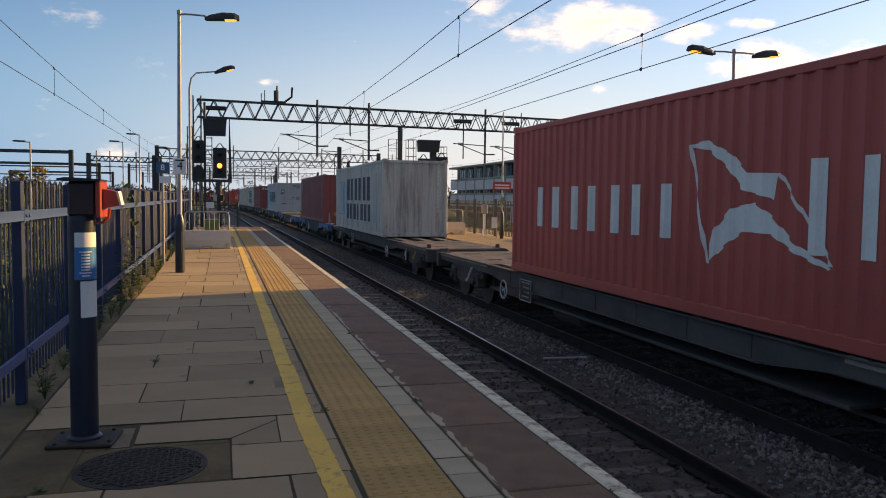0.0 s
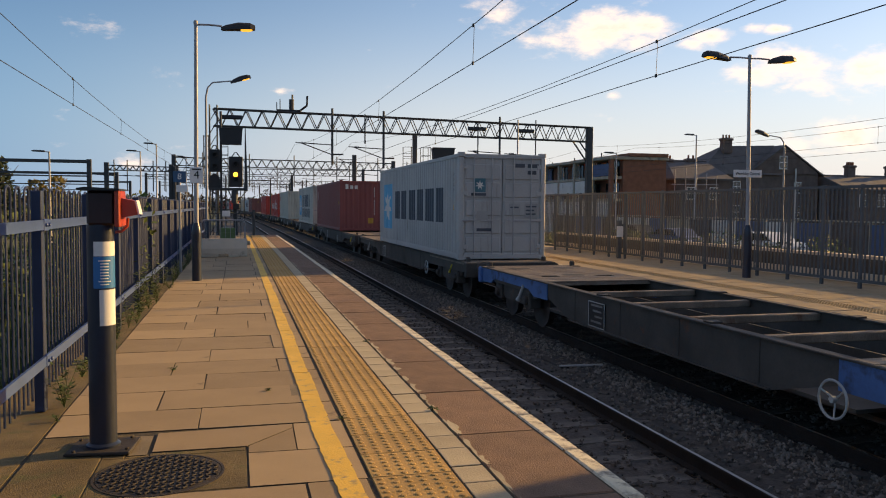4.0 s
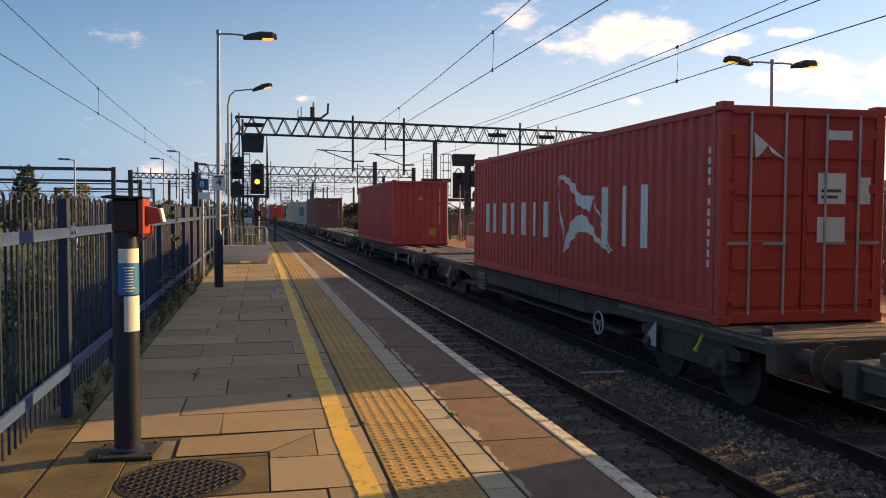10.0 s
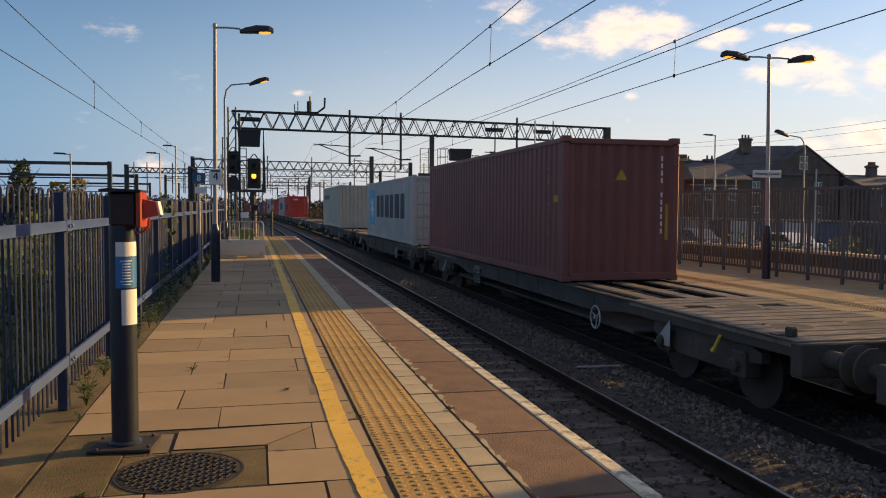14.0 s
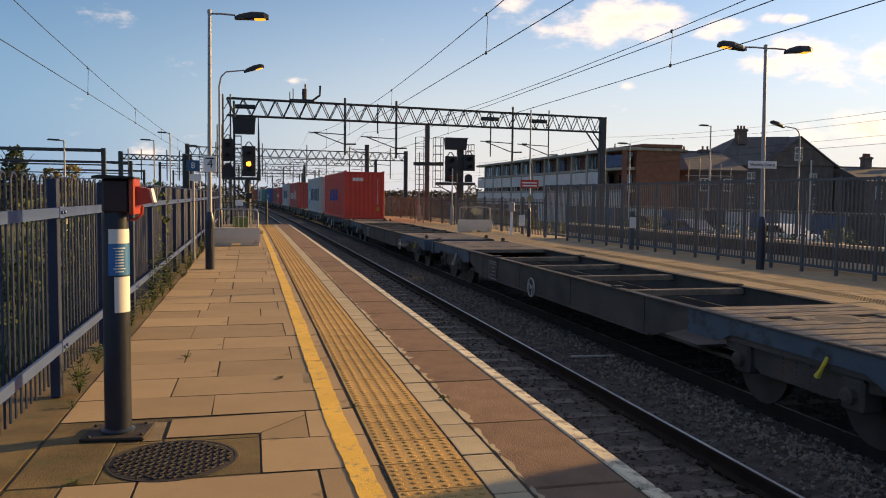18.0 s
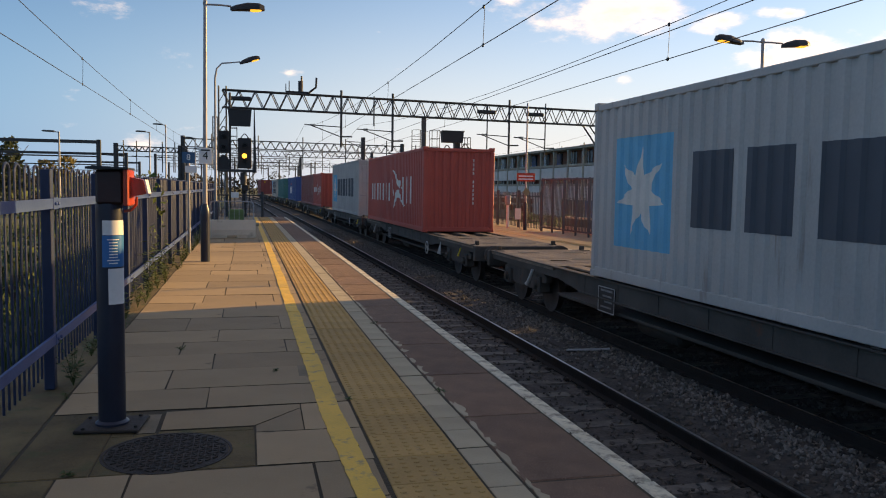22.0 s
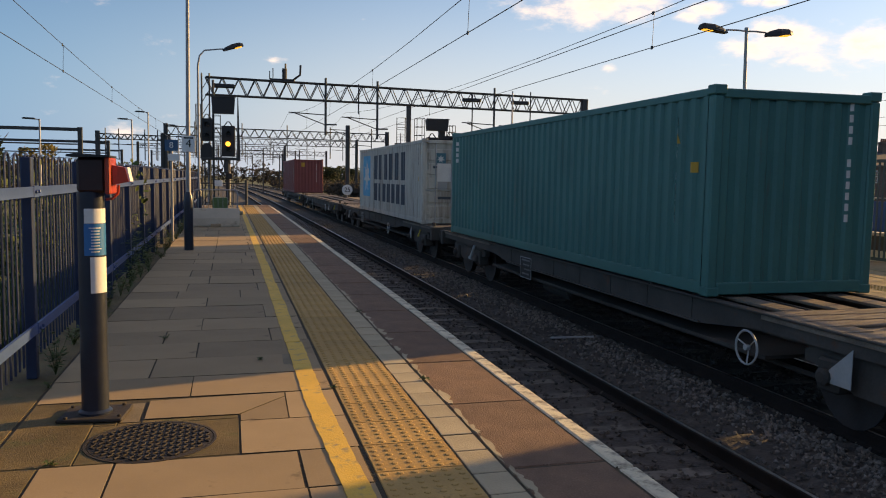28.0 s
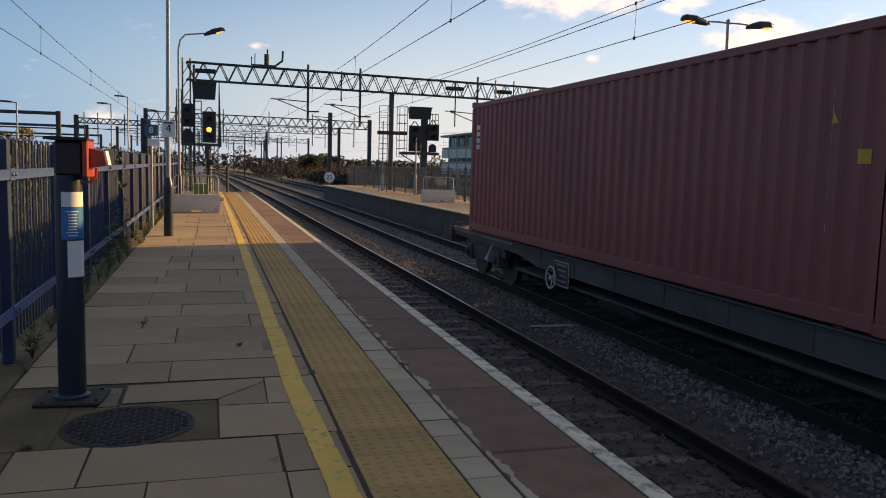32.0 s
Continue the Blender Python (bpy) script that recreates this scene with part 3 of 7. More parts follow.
def paint_marks(box, m, polys, how, pts, face):
    """how: "each" outline is a part; "small" signs stay joined; else one mark."""
    for group in ([[q] for q in polys] if how == ["each"] else [polys]):
        g = painted(group, pts, face)
        if g.v:
            ob = part("lettering_block" if how == ["each"] else "painted_mark", fix_normals(g.mesh("painted_mark", m), 0.0006), None, box)
            if how == ["small"]:
                tagged(ob, kind="stuff")


def rect(y0, y1, z0, z1):
    return [(y0, z0), (y1, z0), (y1, z1), (y0, z1)]


def star(cy, cz, r):
    """Seven pointed star as triangles and a core."""
    out, core = [], []
    for k in range(7):
        a = math.pi / 2 + 2 * math.pi * k / 7
        c, d = a - math.pi / 7, a + math.pi / 7
        tip, p, q = [(cy + s * math.cos(t), cz + s * math.sin(t)) for s, t in ((r, a), (0.42 * r, c), (0.42 * r, d))]
        out.append([tip, p, q])
        core.append(p)
    return out + [core]


def blocks(y_left, width, z0, z1, n, gap=0.36, slant=0.0):
    """A word as plain upright blocks, from the reader's left (greater y) to the right."""
    w = width / n
    out = []
    for k in range(n):
        a, b = y_left - k * w - w * (1 - gap) * (0.86 if k % 2 else 1.0), y_left - k * w
        out.append([(a, z0), (b, z0), (b - slant, z1), (a - slant, z1)])
    return out


def code_column(y, z0, z1, w=0.07):
    """A column of small signs that cannot be read, as short bars."""
    n = max(2, round((z1 - z0) / 0.145))
    h = (z1 - z0) / n
    return [rect(y - w / 2, y + w / 2, z0 + h * (k + 0.16), z0 + h * (k + 0.84)) for k in range(n) if n < 8 or k != n - 5]


CASTING = Geo().cbox(-0.089, 0.089, -0.081, 0.081, -0.059, 0.059, 0.012)
CAST_MESH = {}


def container(name, label, paint, length=12.192, height=2.896, doors=False, marks=(), end_marks=(), group="shipping containers"):
    """A shipping container on its base: two corrugated sides, roof, ends or doors, frame, corner castings, painted marks.
    The camera's end is at -y. marks: (material, outlines on the side); end_marks: the same on the near end, as (x, z)."""
    box = thing(name, Matrix(), label, "container", group)
    hx, hy, h = 1.219, length / 2, height
    inner = length - 0.30
    pts = corrugation(inner)
    for s in (-1, 1):
        g = Geo()
        vs = []
        for y, d in pts:
            x = s * (hx - 0.012 - d)
            vs += [(x, y, 0.16), (x, y, h - 0.10)]
        n = len(pts)
        fs = [(2 * i, 2 * i + 1, 2 * i + 3, 2 * i + 2) if s < 0 else (2 * i, 2 * i + 2, 2 * i + 3, 2 * i + 1) for i in range(n - 1)]
        g.add(vs, fs)
        part("side_wall", g, paint, box, "corrugated side wall")
    top = Geo()
    rp = corrugation(inner)
    vs = []
    for y, d in rp:
        vs += [(-hx + 0.05, y, h - 0.03 - d * 0.5), (hx - 0.05, y, h - 0.03 - d * 0.5)]
    top.add(vs, [(2 * i, 2 * i + 1, 2 * i + 3, 2 * i + 2) for i in range(len(rp) - 1)])
    part("roof", top, paint, box)
    part("floor", Geo().box(-hx + 0.03, hx - 0.03, -hy + 0.05, hy - 0.05, 0.06, 0.14), M_UNDER, box, "dark underside of the floor")
    for s in (-1, 1):
        part("bottom_rail", Geo().cbox(s * (hx - 0.035) - 0.03, s * (hx - 0.035) + 0.03, -hy + 0.15, hy - 0.15, 0.015, 0.17, 0.012), paint, box)
        part("top_rail", Geo().cbox(s * (hx - 0.035) - 0.03, s * (hx - 0.035) + 0.03, -hy + 0.15, hy - 0.15, h - 0.115, h - 0.012, 0.012), paint, box)
        for e in (-1, 1):
            part("corner_post", Geo().cbox(s * (hx - 0.075) - 0.07, s * (hx - 0.075) + 0.07, e * (hy - 0.075) - 0.07, e * (hy - 0.075) + 0.07, 0.10, h - 0.10, 0.02), paint, box)
            for z in (0.059, h - 0.035):
                if paint.name not in CAST_MESH:
                    CAST_MESH[paint.name] = CASTING.mesh("corner_casting", paint)
                part("corner_casting", CAST_MESH[paint.name], None, box, at=pose(s * (hx - 0.087), e * (hy - 0.079), z))
    for e in (-1, 1):
        part("end_sill", Geo().cbox(-hx + 0.15, hx - 0.15, e * (hy - 0.05) - 0.045, e * (hy - 0.05) + 0.045, 0.02, 0.17, 0.012), paint, box)
        part("end_header", Geo().cbox(-hx + 0.15, hx - 0.15, e * (hy - 0.05) - 0.045, e * (hy - 0.05) + 0.045, h - 0.13, h - 0.02, 0.012), paint, box)
        if e < 0 and doors:
            for s in (-1, 1):
                d = Geo()
                x0, x1 = sorted((s * 0.012, s * (hx - 0.15)))
                y = -hy + 0.05
                d.box(x0, x1, y, y + 0.04, 0.17, h - 0.13)
                panels = []
                for k in range(5):
                    za, zb = 0.22 + k * (h - 0.42) / 5, 0.22 + (k + 1) * (h - 0.42) / 5 - 0.09
                    panels.append(Geo().cbox(x0 + 0.05, x1 - 0.05, y - 0.028, y, za, zb, 0.02))
                dr = part("door", d, paint, box, "door leaf with pressed panels")
                for q in panels:
                    part("door_panel", q, paint, dr)
                for u in (0.30, 0.80):
                    part("lock_rod", Geo().tube([(s * u, y - 0.055, 0.13), (s * u, y - 0.055, h - 0.10)], 0.017, 8), M_RODS, dr, "galvanised locking rod", True)
                    part("rod_handle", Geo().cbox(s * u - 0.02, s * u + 0.32 * s if s > 0 else s * u + 0.02, y - 0.075, y - 0.06, 1.02, 1.06, 0.004) if s > 0 else Geo().cbox(s * u - 0.32, s * u + 0.02, y - 0.075, y - 0.06, 1.02, 1.06, 0.004), M_RODS, dr, "galvanised handle")
                for k in range(4):
                    zz = 0.35 + k * (h - 0.7) / 3
                    part("hinge", Geo().cbox(s * (hx - 0.19) - 0.06, s * (hx - 0.19) + 0.06, y - 0.04, y - 0.01, zz - 0.06, zz + 0.06, 0.01), paint, dr)
        else:
            ep = corrugation(2 * hx - 0.30)
            g, vs = Geo(), []
            for x, d in ep:
                y = e * (hy - 0.03 - d)
                vs += [(x, y, 0.16), (x, y, h - 0.11)]
            g.add(vs, [(2 * i, 2 * i + 2, 2 * i + 3, 2 * i + 1) if e < 0 else (2 * i, 2 * i + 1, 2 * i + 3, 2 * i + 2) for i in range(len(ep) - 1)])
            part("end_wall", g, paint, box, "corrugated end wall")
    ep = corrugation(2 * hx - 0.30)
    if doors:
        on_end = ([(-1.3, 0.0), (1.3, 0.0)], lambda x, z, d: (x, -hy + 0.05 - 0.033, z))
    else:
        on_end = (ep, lambda x, z, d: (x, -(hy - 0.03 - d), z))
    for k, (m, polys, *how) in enumerate(marks):
        paint_marks(box, m, polys, how, pts, lambda y, z, d, k=k: (-(hx - 0.012 - d) - 0.0015 * k, y, z * 0.94))
    for k, (m, polys, *how) in enumerate(end_marks):
        paint_marks(box, m, polys, how, on_end[0], lambda x, z, d, k=k: tuple(c - (0.0015 * k if i == 1 else 0.0) for i, c in enumerate(on_end[1](x, z, d))))
    return box


def paint(name, col, rust=0.2, rough=0.55):
    return mat(name, col, rough, var=0.16, scale=0.7, fine=25, bump=0.05, dirt=(tuple(c * 0.45 + r * 0.5 for c, r in zip(col, RUST)), rust, 3.5), streak=True)


M_UNDER = mat("container_underside", (0.03, 0.027, 0.025), 0.9, bump=0.1)
M_RODS = mat("galvanised_rods", (0.38, 0.37, 0.36), 0.45, metal=0.5, var=0.2, scale=4, fine=50, bump=0.04)
C_RED = paint("red_container_paint", (0.50, 0.050, 0.030), 0.16)
C_RED2 = paint("faded_red_container_paint", (0.46, 0.075, 0.05), 0.2)
C_ORANGE = paint("orange_red_container_paint", (0.66, 0.058, 0.028), 0.14)
C_BROWN = paint("brown_red_container_paint", (0.25, 0.060, 0.050), 0.2)
C_BROWN2 = paint("dull_brown_container_paint", (0.22, 0.072, 0.058), 0.22)
C_GREY = paint("pale_grey_container_paint", (0.42, 0.40, 0.37), 0.28)
C_STAINED = paint("stained_white_container_paint", (0.52, 0.47, 0.39), 0.55)
C_CREAM = paint("cream_grey_container_paint", (0.48, 0.43, 0.34), 0.32)
C_GREEN = paint("sea_green_container_paint", (0.036, 0.165, 0.145), 0.24)
C_BLUE = paint("deep_blue_container_paint", (0.028, 0.078, 0.22), 0.2)
P_PLATE = mat("grey_door_plate", (0.36, 0.34, 0.31), 0.6, var=0.12, scale=2, fine=30, bump=0.04)
P_WHITE = mat("white_lettering_paint", (0.68, 0.64, 0.57), 0.6, var=0.12, scale=2, fine=30, bump=0.04)
P_DARK = mat("dark_lettering_paint", (0.06, 0.07, 0.085), 0.6, var=0.12, scale=2, fine=30, bump=0.04)
P_SKY = mat("light_blue_emblem_paint", (0.09, 0.40, 0.58), 0.6, var=0.12, scale=2, fine=30, bump=0.04)
P_RED = mat("red_lettering_paint", (0.58, 0.05, 0.03), 0.6, var=0.12, scale=2, fine=30, bump=0.04)
P_BLUE = mat("blue_lettering_paint", (0.022, 0.045, 0.22), 0.6, var=0.12, scale=2, fine=30, bump=0.04)
P_YELLOW = mat("yellow_label_paint", (0.56, 0.30, 0.03), 0.6, var=0.12, scale=2, fine=30, bump=0.04)


def marks_star(two_rows, star_y=4.15, faded=False, dz=0.0):
    """Pale container: light blue square with a white star, and dark word blocks in one row or two."""
    z = (1.55 if two_rows else 1.50) + dz
    out = [] if faded else [(P_SKY, [rect(star_y - 0.86, star_y + 0.86, z - 0.9, z + 0.88)]), (P_WHITE, star(star_y, z - 0.02, 0.74))]
    y = star_y - (1.70 if two_rows else 1.36)
    if two_rows:
        out.append((P_DARK, blocks(y, 6.0, 1.40 + dz, 2.40 + dz, 6, 0.30), "each"))
        out.append((P_DARK, blocks(y, 6.0, 0.52 + dz, 1.24 + dz, 7, 0.30), "each"))
    else:
        out.append((P_DARK, blocks(y, 7.3, 1.02, 2.07, 6, 0.22), "each"))
    return out + [(P_DARK, code_column(-5.3, 1.9, 2.5), "small"), (P_YELLOW, [[(-5.39, 1.40), (-5.21, 1.40), (-5.3, 1.56)]])]


def marks_flag(y0=4.65, z=1.45, k=1.0):
    """Red container: white word blocks on both sides of a white bow-shaped emblem."""
    f = y0 - 4.95

    def q(*p):
        return [(f + u * k, z + w * k) for u, w in p]
    up, lo = q((0.02, 0.80), (-0.34, 0.84), (-0.84, 0.63), (-1.13, 0.40), (-1.65, 0.38)), q((0.0, 0.77), (-0.39, 0.71), (-0.79, 0.45), (-1.04, 0.20), (-1.60, 0.08))
    flag = [[up[i], up[i + 1], lo[i + 1], lo[i]] for i in range(4)]
    up, lo = q((-0.39, -0.74), (-0.53, -0.30), (-0.84, -0.03), (-1.24, 0.05), (-1.55, -0.10), (-1.90, -0.39), (-2.45, -0.62)), q((-0.42, -0.74), (-0.53, -0.65), (-0.79, -0.46), (-1.08, -0.30), (-1.55, -0.31), (-1.90, -0.49), (-2.40, -0.65))
    flag += [[up[i], up[i + 1], lo[i + 1], lo[i]] for i in range(6)]
    lines = [q((0.02, 0.78), (-0.03, 0.78), (-0.42, -0.72), (-0.37, -0.74)), q((-1.63, 0.38), (-1.68, 0.38), (-2.48, -0.60), (-2.42, -0.60))]
    return [(P_WHITE, flag), (P_WHITE, lines, "each"), (P_WHITE, blocks(y0, 4.95, z - 0.46, z + 0.30, 7, 0.62), "each"), (P_WHITE, blocks(f - 2.1, 2.1, z - 0.50, z + 0.52, 3, 0.68), "each"),
            (P_WHITE, code_column(-5.5, 0.75, 2.45, 0.06) + code_column(-5.75, 1.6, 2.45, 0.06), "small"), (P_YELLOW, [[(-5.84, 0.92), (-5.66, 0.92), (-5.75, 1.08)]])]


def marks_plain(m, n=4, y=5.4):
    return [(m, code_column(y, 1.9, 2.5, 0.10), "small"), (P_WHITE, code_column(-5.0, 0.9, 2.4, 0.045), "small"), (P_YELLOW, [[(-5.10, 2.02), (-4.96, 2.02), (-5.03, 2.15)]]), (P_YELLOW, [rect(-5.48, -5.36, 1.62, 1.76)])]


def end_code(x=0.85):
    return (P_WHITE, code_column(x, 0.9, 2.45, 0.04), "small")


END_LABEL = (P_YELLOW, [rect(0.40, 0.70, 0.43, 0.73)])
END_TRI = (P_YELLOW, [[(-0.12, 1.95), (0.12, 1.95), (0.0, 2.16)]])
DOOR_PLATES = [(P_WHITE, [rect(0.2, 0.62, 1.55, 1.95), rect(0.82, 1.0, 1.55, 1.9), rect(0.2, 0.62, 1.05, 1.38), rect(0.3, 0.7, 2.38, 2.5)], "each"), (P_DARK, [rect(0.25, 0.55, 1.7, 1.74), rect(0.25, 0.5, 1.62, 1.66)], "small")]
P_TEAL = mat("dark_teal_emblem_paint", (0.05, 0.16, 0.19), 0.6, var=0.12, scale=2, fine=30, bump=0.04)
DOOR_STAR = [(P_PLATE, [rect(0.18, 0.5, 1.2, 1.5), rect(0.62, 1.0, 1.12, 1.5), rect(-0.72, -0.42, 1.05, 1.3)], "each"), (P_DARK, [rect(0.66, 0.96, 1.40, 1.44), rect(0.66, 0.9, 1.30, 1.34), rect(0.66, 0.94, 1.20, 1.24), rect(0.22, 0.46, 1.38, 1.42), rect(-0.72, -0.30, 0.76, 0.84), rect(0.35, 0.62, 2.46, 2.56), rect(0.70, 1.02, 2.46, 2.56), rect(0.70, 0.95, 2.28, 2.38), rect(-0.88, -0.46, 1.70, 1.77)], "small"),
             (P_TEAL, [rect(-0.80, -0.48, 1.80, 2.16)]), (P_WHITE, star(-0.64, 1.98, 0.13))]
DOOR_STAR_LOW = [(P_PLATE, [rect(0.32, 0.53, 0.83, 1.12), rect(0.67, 1.0, 0.83, 1.12), rect(-0.72, -0.30, 0.62, 0.69)], "each"), (P_DARK, [rect(0.71, 0.97, 1.03, 1.07), rect(0.71, 0.93, 0.94, 0.98), rect(0.36, 0.50, 1.02, 1.06), rect(-0.58, -0.35, 0.83, 1.05), rect(0.35, 0.62, 2.46, 2.54), rect(0.70, 1.02, 2.46, 2.54), rect(0.70, 0.95, 2.28, 2.36), rect(-0.64, -0.24, 1.43, 1.49)], "small"),
                 (P_TEAL, [rect(-0.60, -0.28, 1.55, 1.85)]), (P_WHITE, star(-0.44, 1.70, 0.12))]


# distance of the near end along the train, height, paint, doors at the near end, marks
def build_containers():
    rows = [
        (3.32, "red corrugated shipping container with white lettering blocks and bow emblem", C_RED2, 11.65, 2.820, False, marks_flag(4.55), [end_code()]),
        (28.11, "stained white shipping container with dark lettering and a faded emblem", C_STAINED, 11.65, 2.820, False, marks_star(True, 4.1, True) + [(C_GREY, [rect(-4.75, -3.9, 0.5, 2.5)]), (P_SKY, [rect(4.85, 4.92, 0.7, 2.3), rect(3.15, 3.22, 0.7, 2.3), rect(3.22, 4.85, 0.68, 0.74), rect(3.22, 4.85, 2.26, 2.32)], "each"), (C_GREY, [rect(3.5, 4.5, 0.8, 2.2)])], [end_code()]),
        (44.62, "brown corrugated shipping container with small white code column", C_BROWN, 11.65, 2.715, False, marks_plain(P_WHITE), [end_code(), (P_YELLOW, [rect(-0.6, -0.45, 0.4, 0.6), rect(0.62, 0.76, 0.4, 0.6)], "each")]),
        (77.77, "pale grey shipping container with star emblem and closed doors", C_GREY, 11.65, 2.820, True, marks_star(False, 4.2), DOOR_STAR),
        (101.89, "brown corrugated shipping container with white lettering on its end", C_BROWN, 11.65, 2.820, False, marks_plain(P_WHITE, 2), [(P_WHITE, [rect(-0.88, -0.72, 2.35, 2.62), rect(-0.62, -0.46, 2.35, 2.55), rect(-0.36, -0.20, 2.35, 2.55)], "each"), end_code(0.75), END_LABEL]),
        (116.57, "stained white shipping container with star emblem and dark lettering", C_STAINED, 11.65, 2.865, True, marks_star(True, 4.05), DOOR_STAR),
        (140.48, "cream-grey corrugated shipping container with small red lettering", C_CREAM, 11.65, 2.890, False, [(P_RED, blocks(5.27, 1.5, 2.05, 2.45, 3, 0.2), "each"), (P_DARK, code_column(-5.3, 2.0, 2.5), "small")], [(P_RED, [rect(0.05, 0.28, 1.95, 2.1), rect(0.32, 0.55, 1.95, 2.1), rect(0.59, 0.70, 1.95, 2.1), rect(0.74, 0.84, 1.95, 2.1)], "each"), (P_DARK, [rect(-0.1 + 0.14 * k, -0.02 + 0.14 * k, 2.32, 2.42) for k in range(8)], "small")]),
        (155.26, "red shipping container with white lettering, bow emblem and closed doors", C_RED, 11.65, 2.802, True, marks_flag(4.75), DOOR_PLATES + [(P_WHITE, [[(-0.75, 2.45), (-0.55, 2.3), (-0.62, 2.2), (-0.72, 2.12)], [(-0.55, 2.3), (-0.25, 2.08), (-0.5, 2.2)]])]),
        (179.91, "plain red corrugated shipping container", C_RED, 11.65, 2.792, False, [(P_WHITE, blocks(5.45, 0.95, 2.0, 2.62, 3, 0.2), "each")] + marks_plain(P_WHITE, 1)[1:], [end_code(), END_LABEL, END_TRI]),
        (220.70, "dull brown corrugated shipping container", C_BROWN2, 11.65, 2.754, False, marks_plain(P_WHITE)[1:], [end_code(), END_TRI, (P_YELLOW, [rect(0.95, 1.02, 0.8, 1.5)])]),
        (235.22, "pale grey shipping container with star emblem and closed doors", C_GREY, 11.65, 2.585, True, marks_star(False, 4.2), DOOR_PLATES),
        (259.25, "cream-grey corrugated shipping container with small dark lettering", C_CREAM, 11.65, 2.867, False, [(P_DARK, blocks(5.2, 4.2, 2.1, 2.45, 10, 0.35), "each"), (P_SKY, [rect(5.3, 5.6, 2.15, 2.5)]), (P_YELLOW, [[(-5.20, 1.78), (-5.0, 1.78), (-5.1, 1.96)], rect(-5.70, -5.65, 0.5, 2.4)], "each")], [end_code(), (P_YELLOW, [rect(1.0, 1.06, 0.5, 2.4), rect(-1.06, -1.0, 0.5, 2.4)], "each")]),
        (315.38, "bright orange-red shipping container with blue lettering", C_ORANGE, 11.65, 2.858, False, [(P_BLUE, blocks(2.25, 4.5, 1.12, 1.92, 3, 0.10, 0.24), "each"), (P_YELLOW, code_column(-5.2, 0.8, 2.0), "small")], [(P_WHITE, [rect(-0.72, -0.08, 2.28, 2.48)]), end_code(0.8), (P_YELLOW, [rect(0.75, 0.9, 0.5, 0.72)])]),
        (330.13, "pale grey shipping container with star emblem and closed doors", C_GREY, 11.65, 2.838, True, marks_star(False, 4.2), DOOR_STAR),
        (354.80, "orange-red shipping container with white lettering and bow emblem", C_RED2, 11.65, 2.782, False, marks_flag(4.75), [end_code(0.5)]),
        (369.67, "pale blue-grey shipping container with star emblem and closed doors", C_GREY, 11.65, 2.870, True, marks_star(False, 4.3), DOOR_STAR_LOW),
        (388.38, "short faded red shipping container with white lettering", C_RED2, 6.058, 2.510, False, [(P_WHITE, blocks(2.5, 2.5, 1.15, 1.55, 7, 0.4) + blocks(-1.5, 1.0, 1.15, 1.6, 3, 0.4), "each"), (P_WHITE, [[(-0.15, 1.9), (-0.4, 1.85), (-0.75, 1.45), (-0.6, 1.35)], [(-0.6, 1.4), (-1.05, 1.5), (-0.95, 1.3)], [(-0.55, 1.35), (-0.85, 1.3), (-0.35, 0.85)], [(-0.75, 1.3), (-1.05, 1.25), (-1.5, 0.95), (-1.35, 0.92)]]), (P_YELLOW, [rect(-2.75, -2.6, 0.7, 0.9)])], [(P_WHITE, [rect(0.55, 0.62, 1.5, 2.3)])]),
        (394.60, "faded brown-red corrugated shipping container", C_BROWN, 11.65, 2.510, False, marks_plain(P_WHITE)[1:], []),
        (412.64, "deep blue corrugated shipping container with white lettering", C_BLUE, 11.65, 2.510, False, [(P_WHITE, blocks(2.8, 3.0, 0.8, 1.6, 3, 0.25), "each"), (P_RED, [rect(0.2, 2.0, 1.85, 1.95)])], [end_code()]),
        (431.42, "sea-green corrugated shipping container with white code columns", C_GREEN, 11.65, 2.557, False, marks_plain(P_WHITE, 6, 5.4), [end_code(0.8)]),
        (446.34, "stained white shipping container with star emblem and dark lettering", C_STAINED, 11.65, 2.57, True, marks_star(True, 4.05), DOOR_STAR + [(P_WHITE, [rect(-0.75, -0.3, 1.3, 1.85)])]),
        (491.10, "brown-red corrugated shipping container with yellow label", C_BROWN, 11.65, 2.820, False, marks_plain(P_WHITE), [(P_YELLOW, [rect(-0.62, -0.32, 2.2, 2.55)]), end_code(0.65)]),
    ]
    out = []
    for near, label, pm, length, height, doors, marks, ends in rows:
        ob = container("shipping_container", label, pm, length, height, doors, marks, ends)
        out.append((ob, near + length / 2, DECK))
    return out


M_W_DARK = mat("dirty_wagon_steel", (0.066, 0.056, 0.047), 0.8, var=0.4, scale=1.5, fine=25, bump=0.15, dirt=(RUST, 0.3, 2.5))
M_W_BLUE = mat("blue_wagon_paint", (0.05, 0.14, 0.33), 0.6, var=0.25, scale=1.5, fine=25, bump=0.1, dirt=(SOOT, 0.45, 2.5))
M_W_SLATE = mat("slate_blue_wagon_paint", (0.055, 0.085, 0.115), 0.65, var=0.25, scale=1.5, fine=25, bump=0.1, dirt=(SOOT, 0.45, 2.5))
M_W_DECK = mat("worn_deck_steel", (0.20, 0.155, 0.115), 0.8, var=0.45, scale=2.5, fine=40, bump=0.25, dirt=(RUST, 0.35, 3.0))
M_WHEEL = mat("wheel_steel", (0.06, 0.052, 0.048), 0.6, metal=0.4, var=0.3, scale=4, fine=40, bump=0.1)
M_PALE = mat("pale_grey_paint", (0.40, 0.40, 0.38), 0.6, var=0.15, scale=4, fine=40, bump=0.05, dirt=(SOOT, 0.2, 4.0))
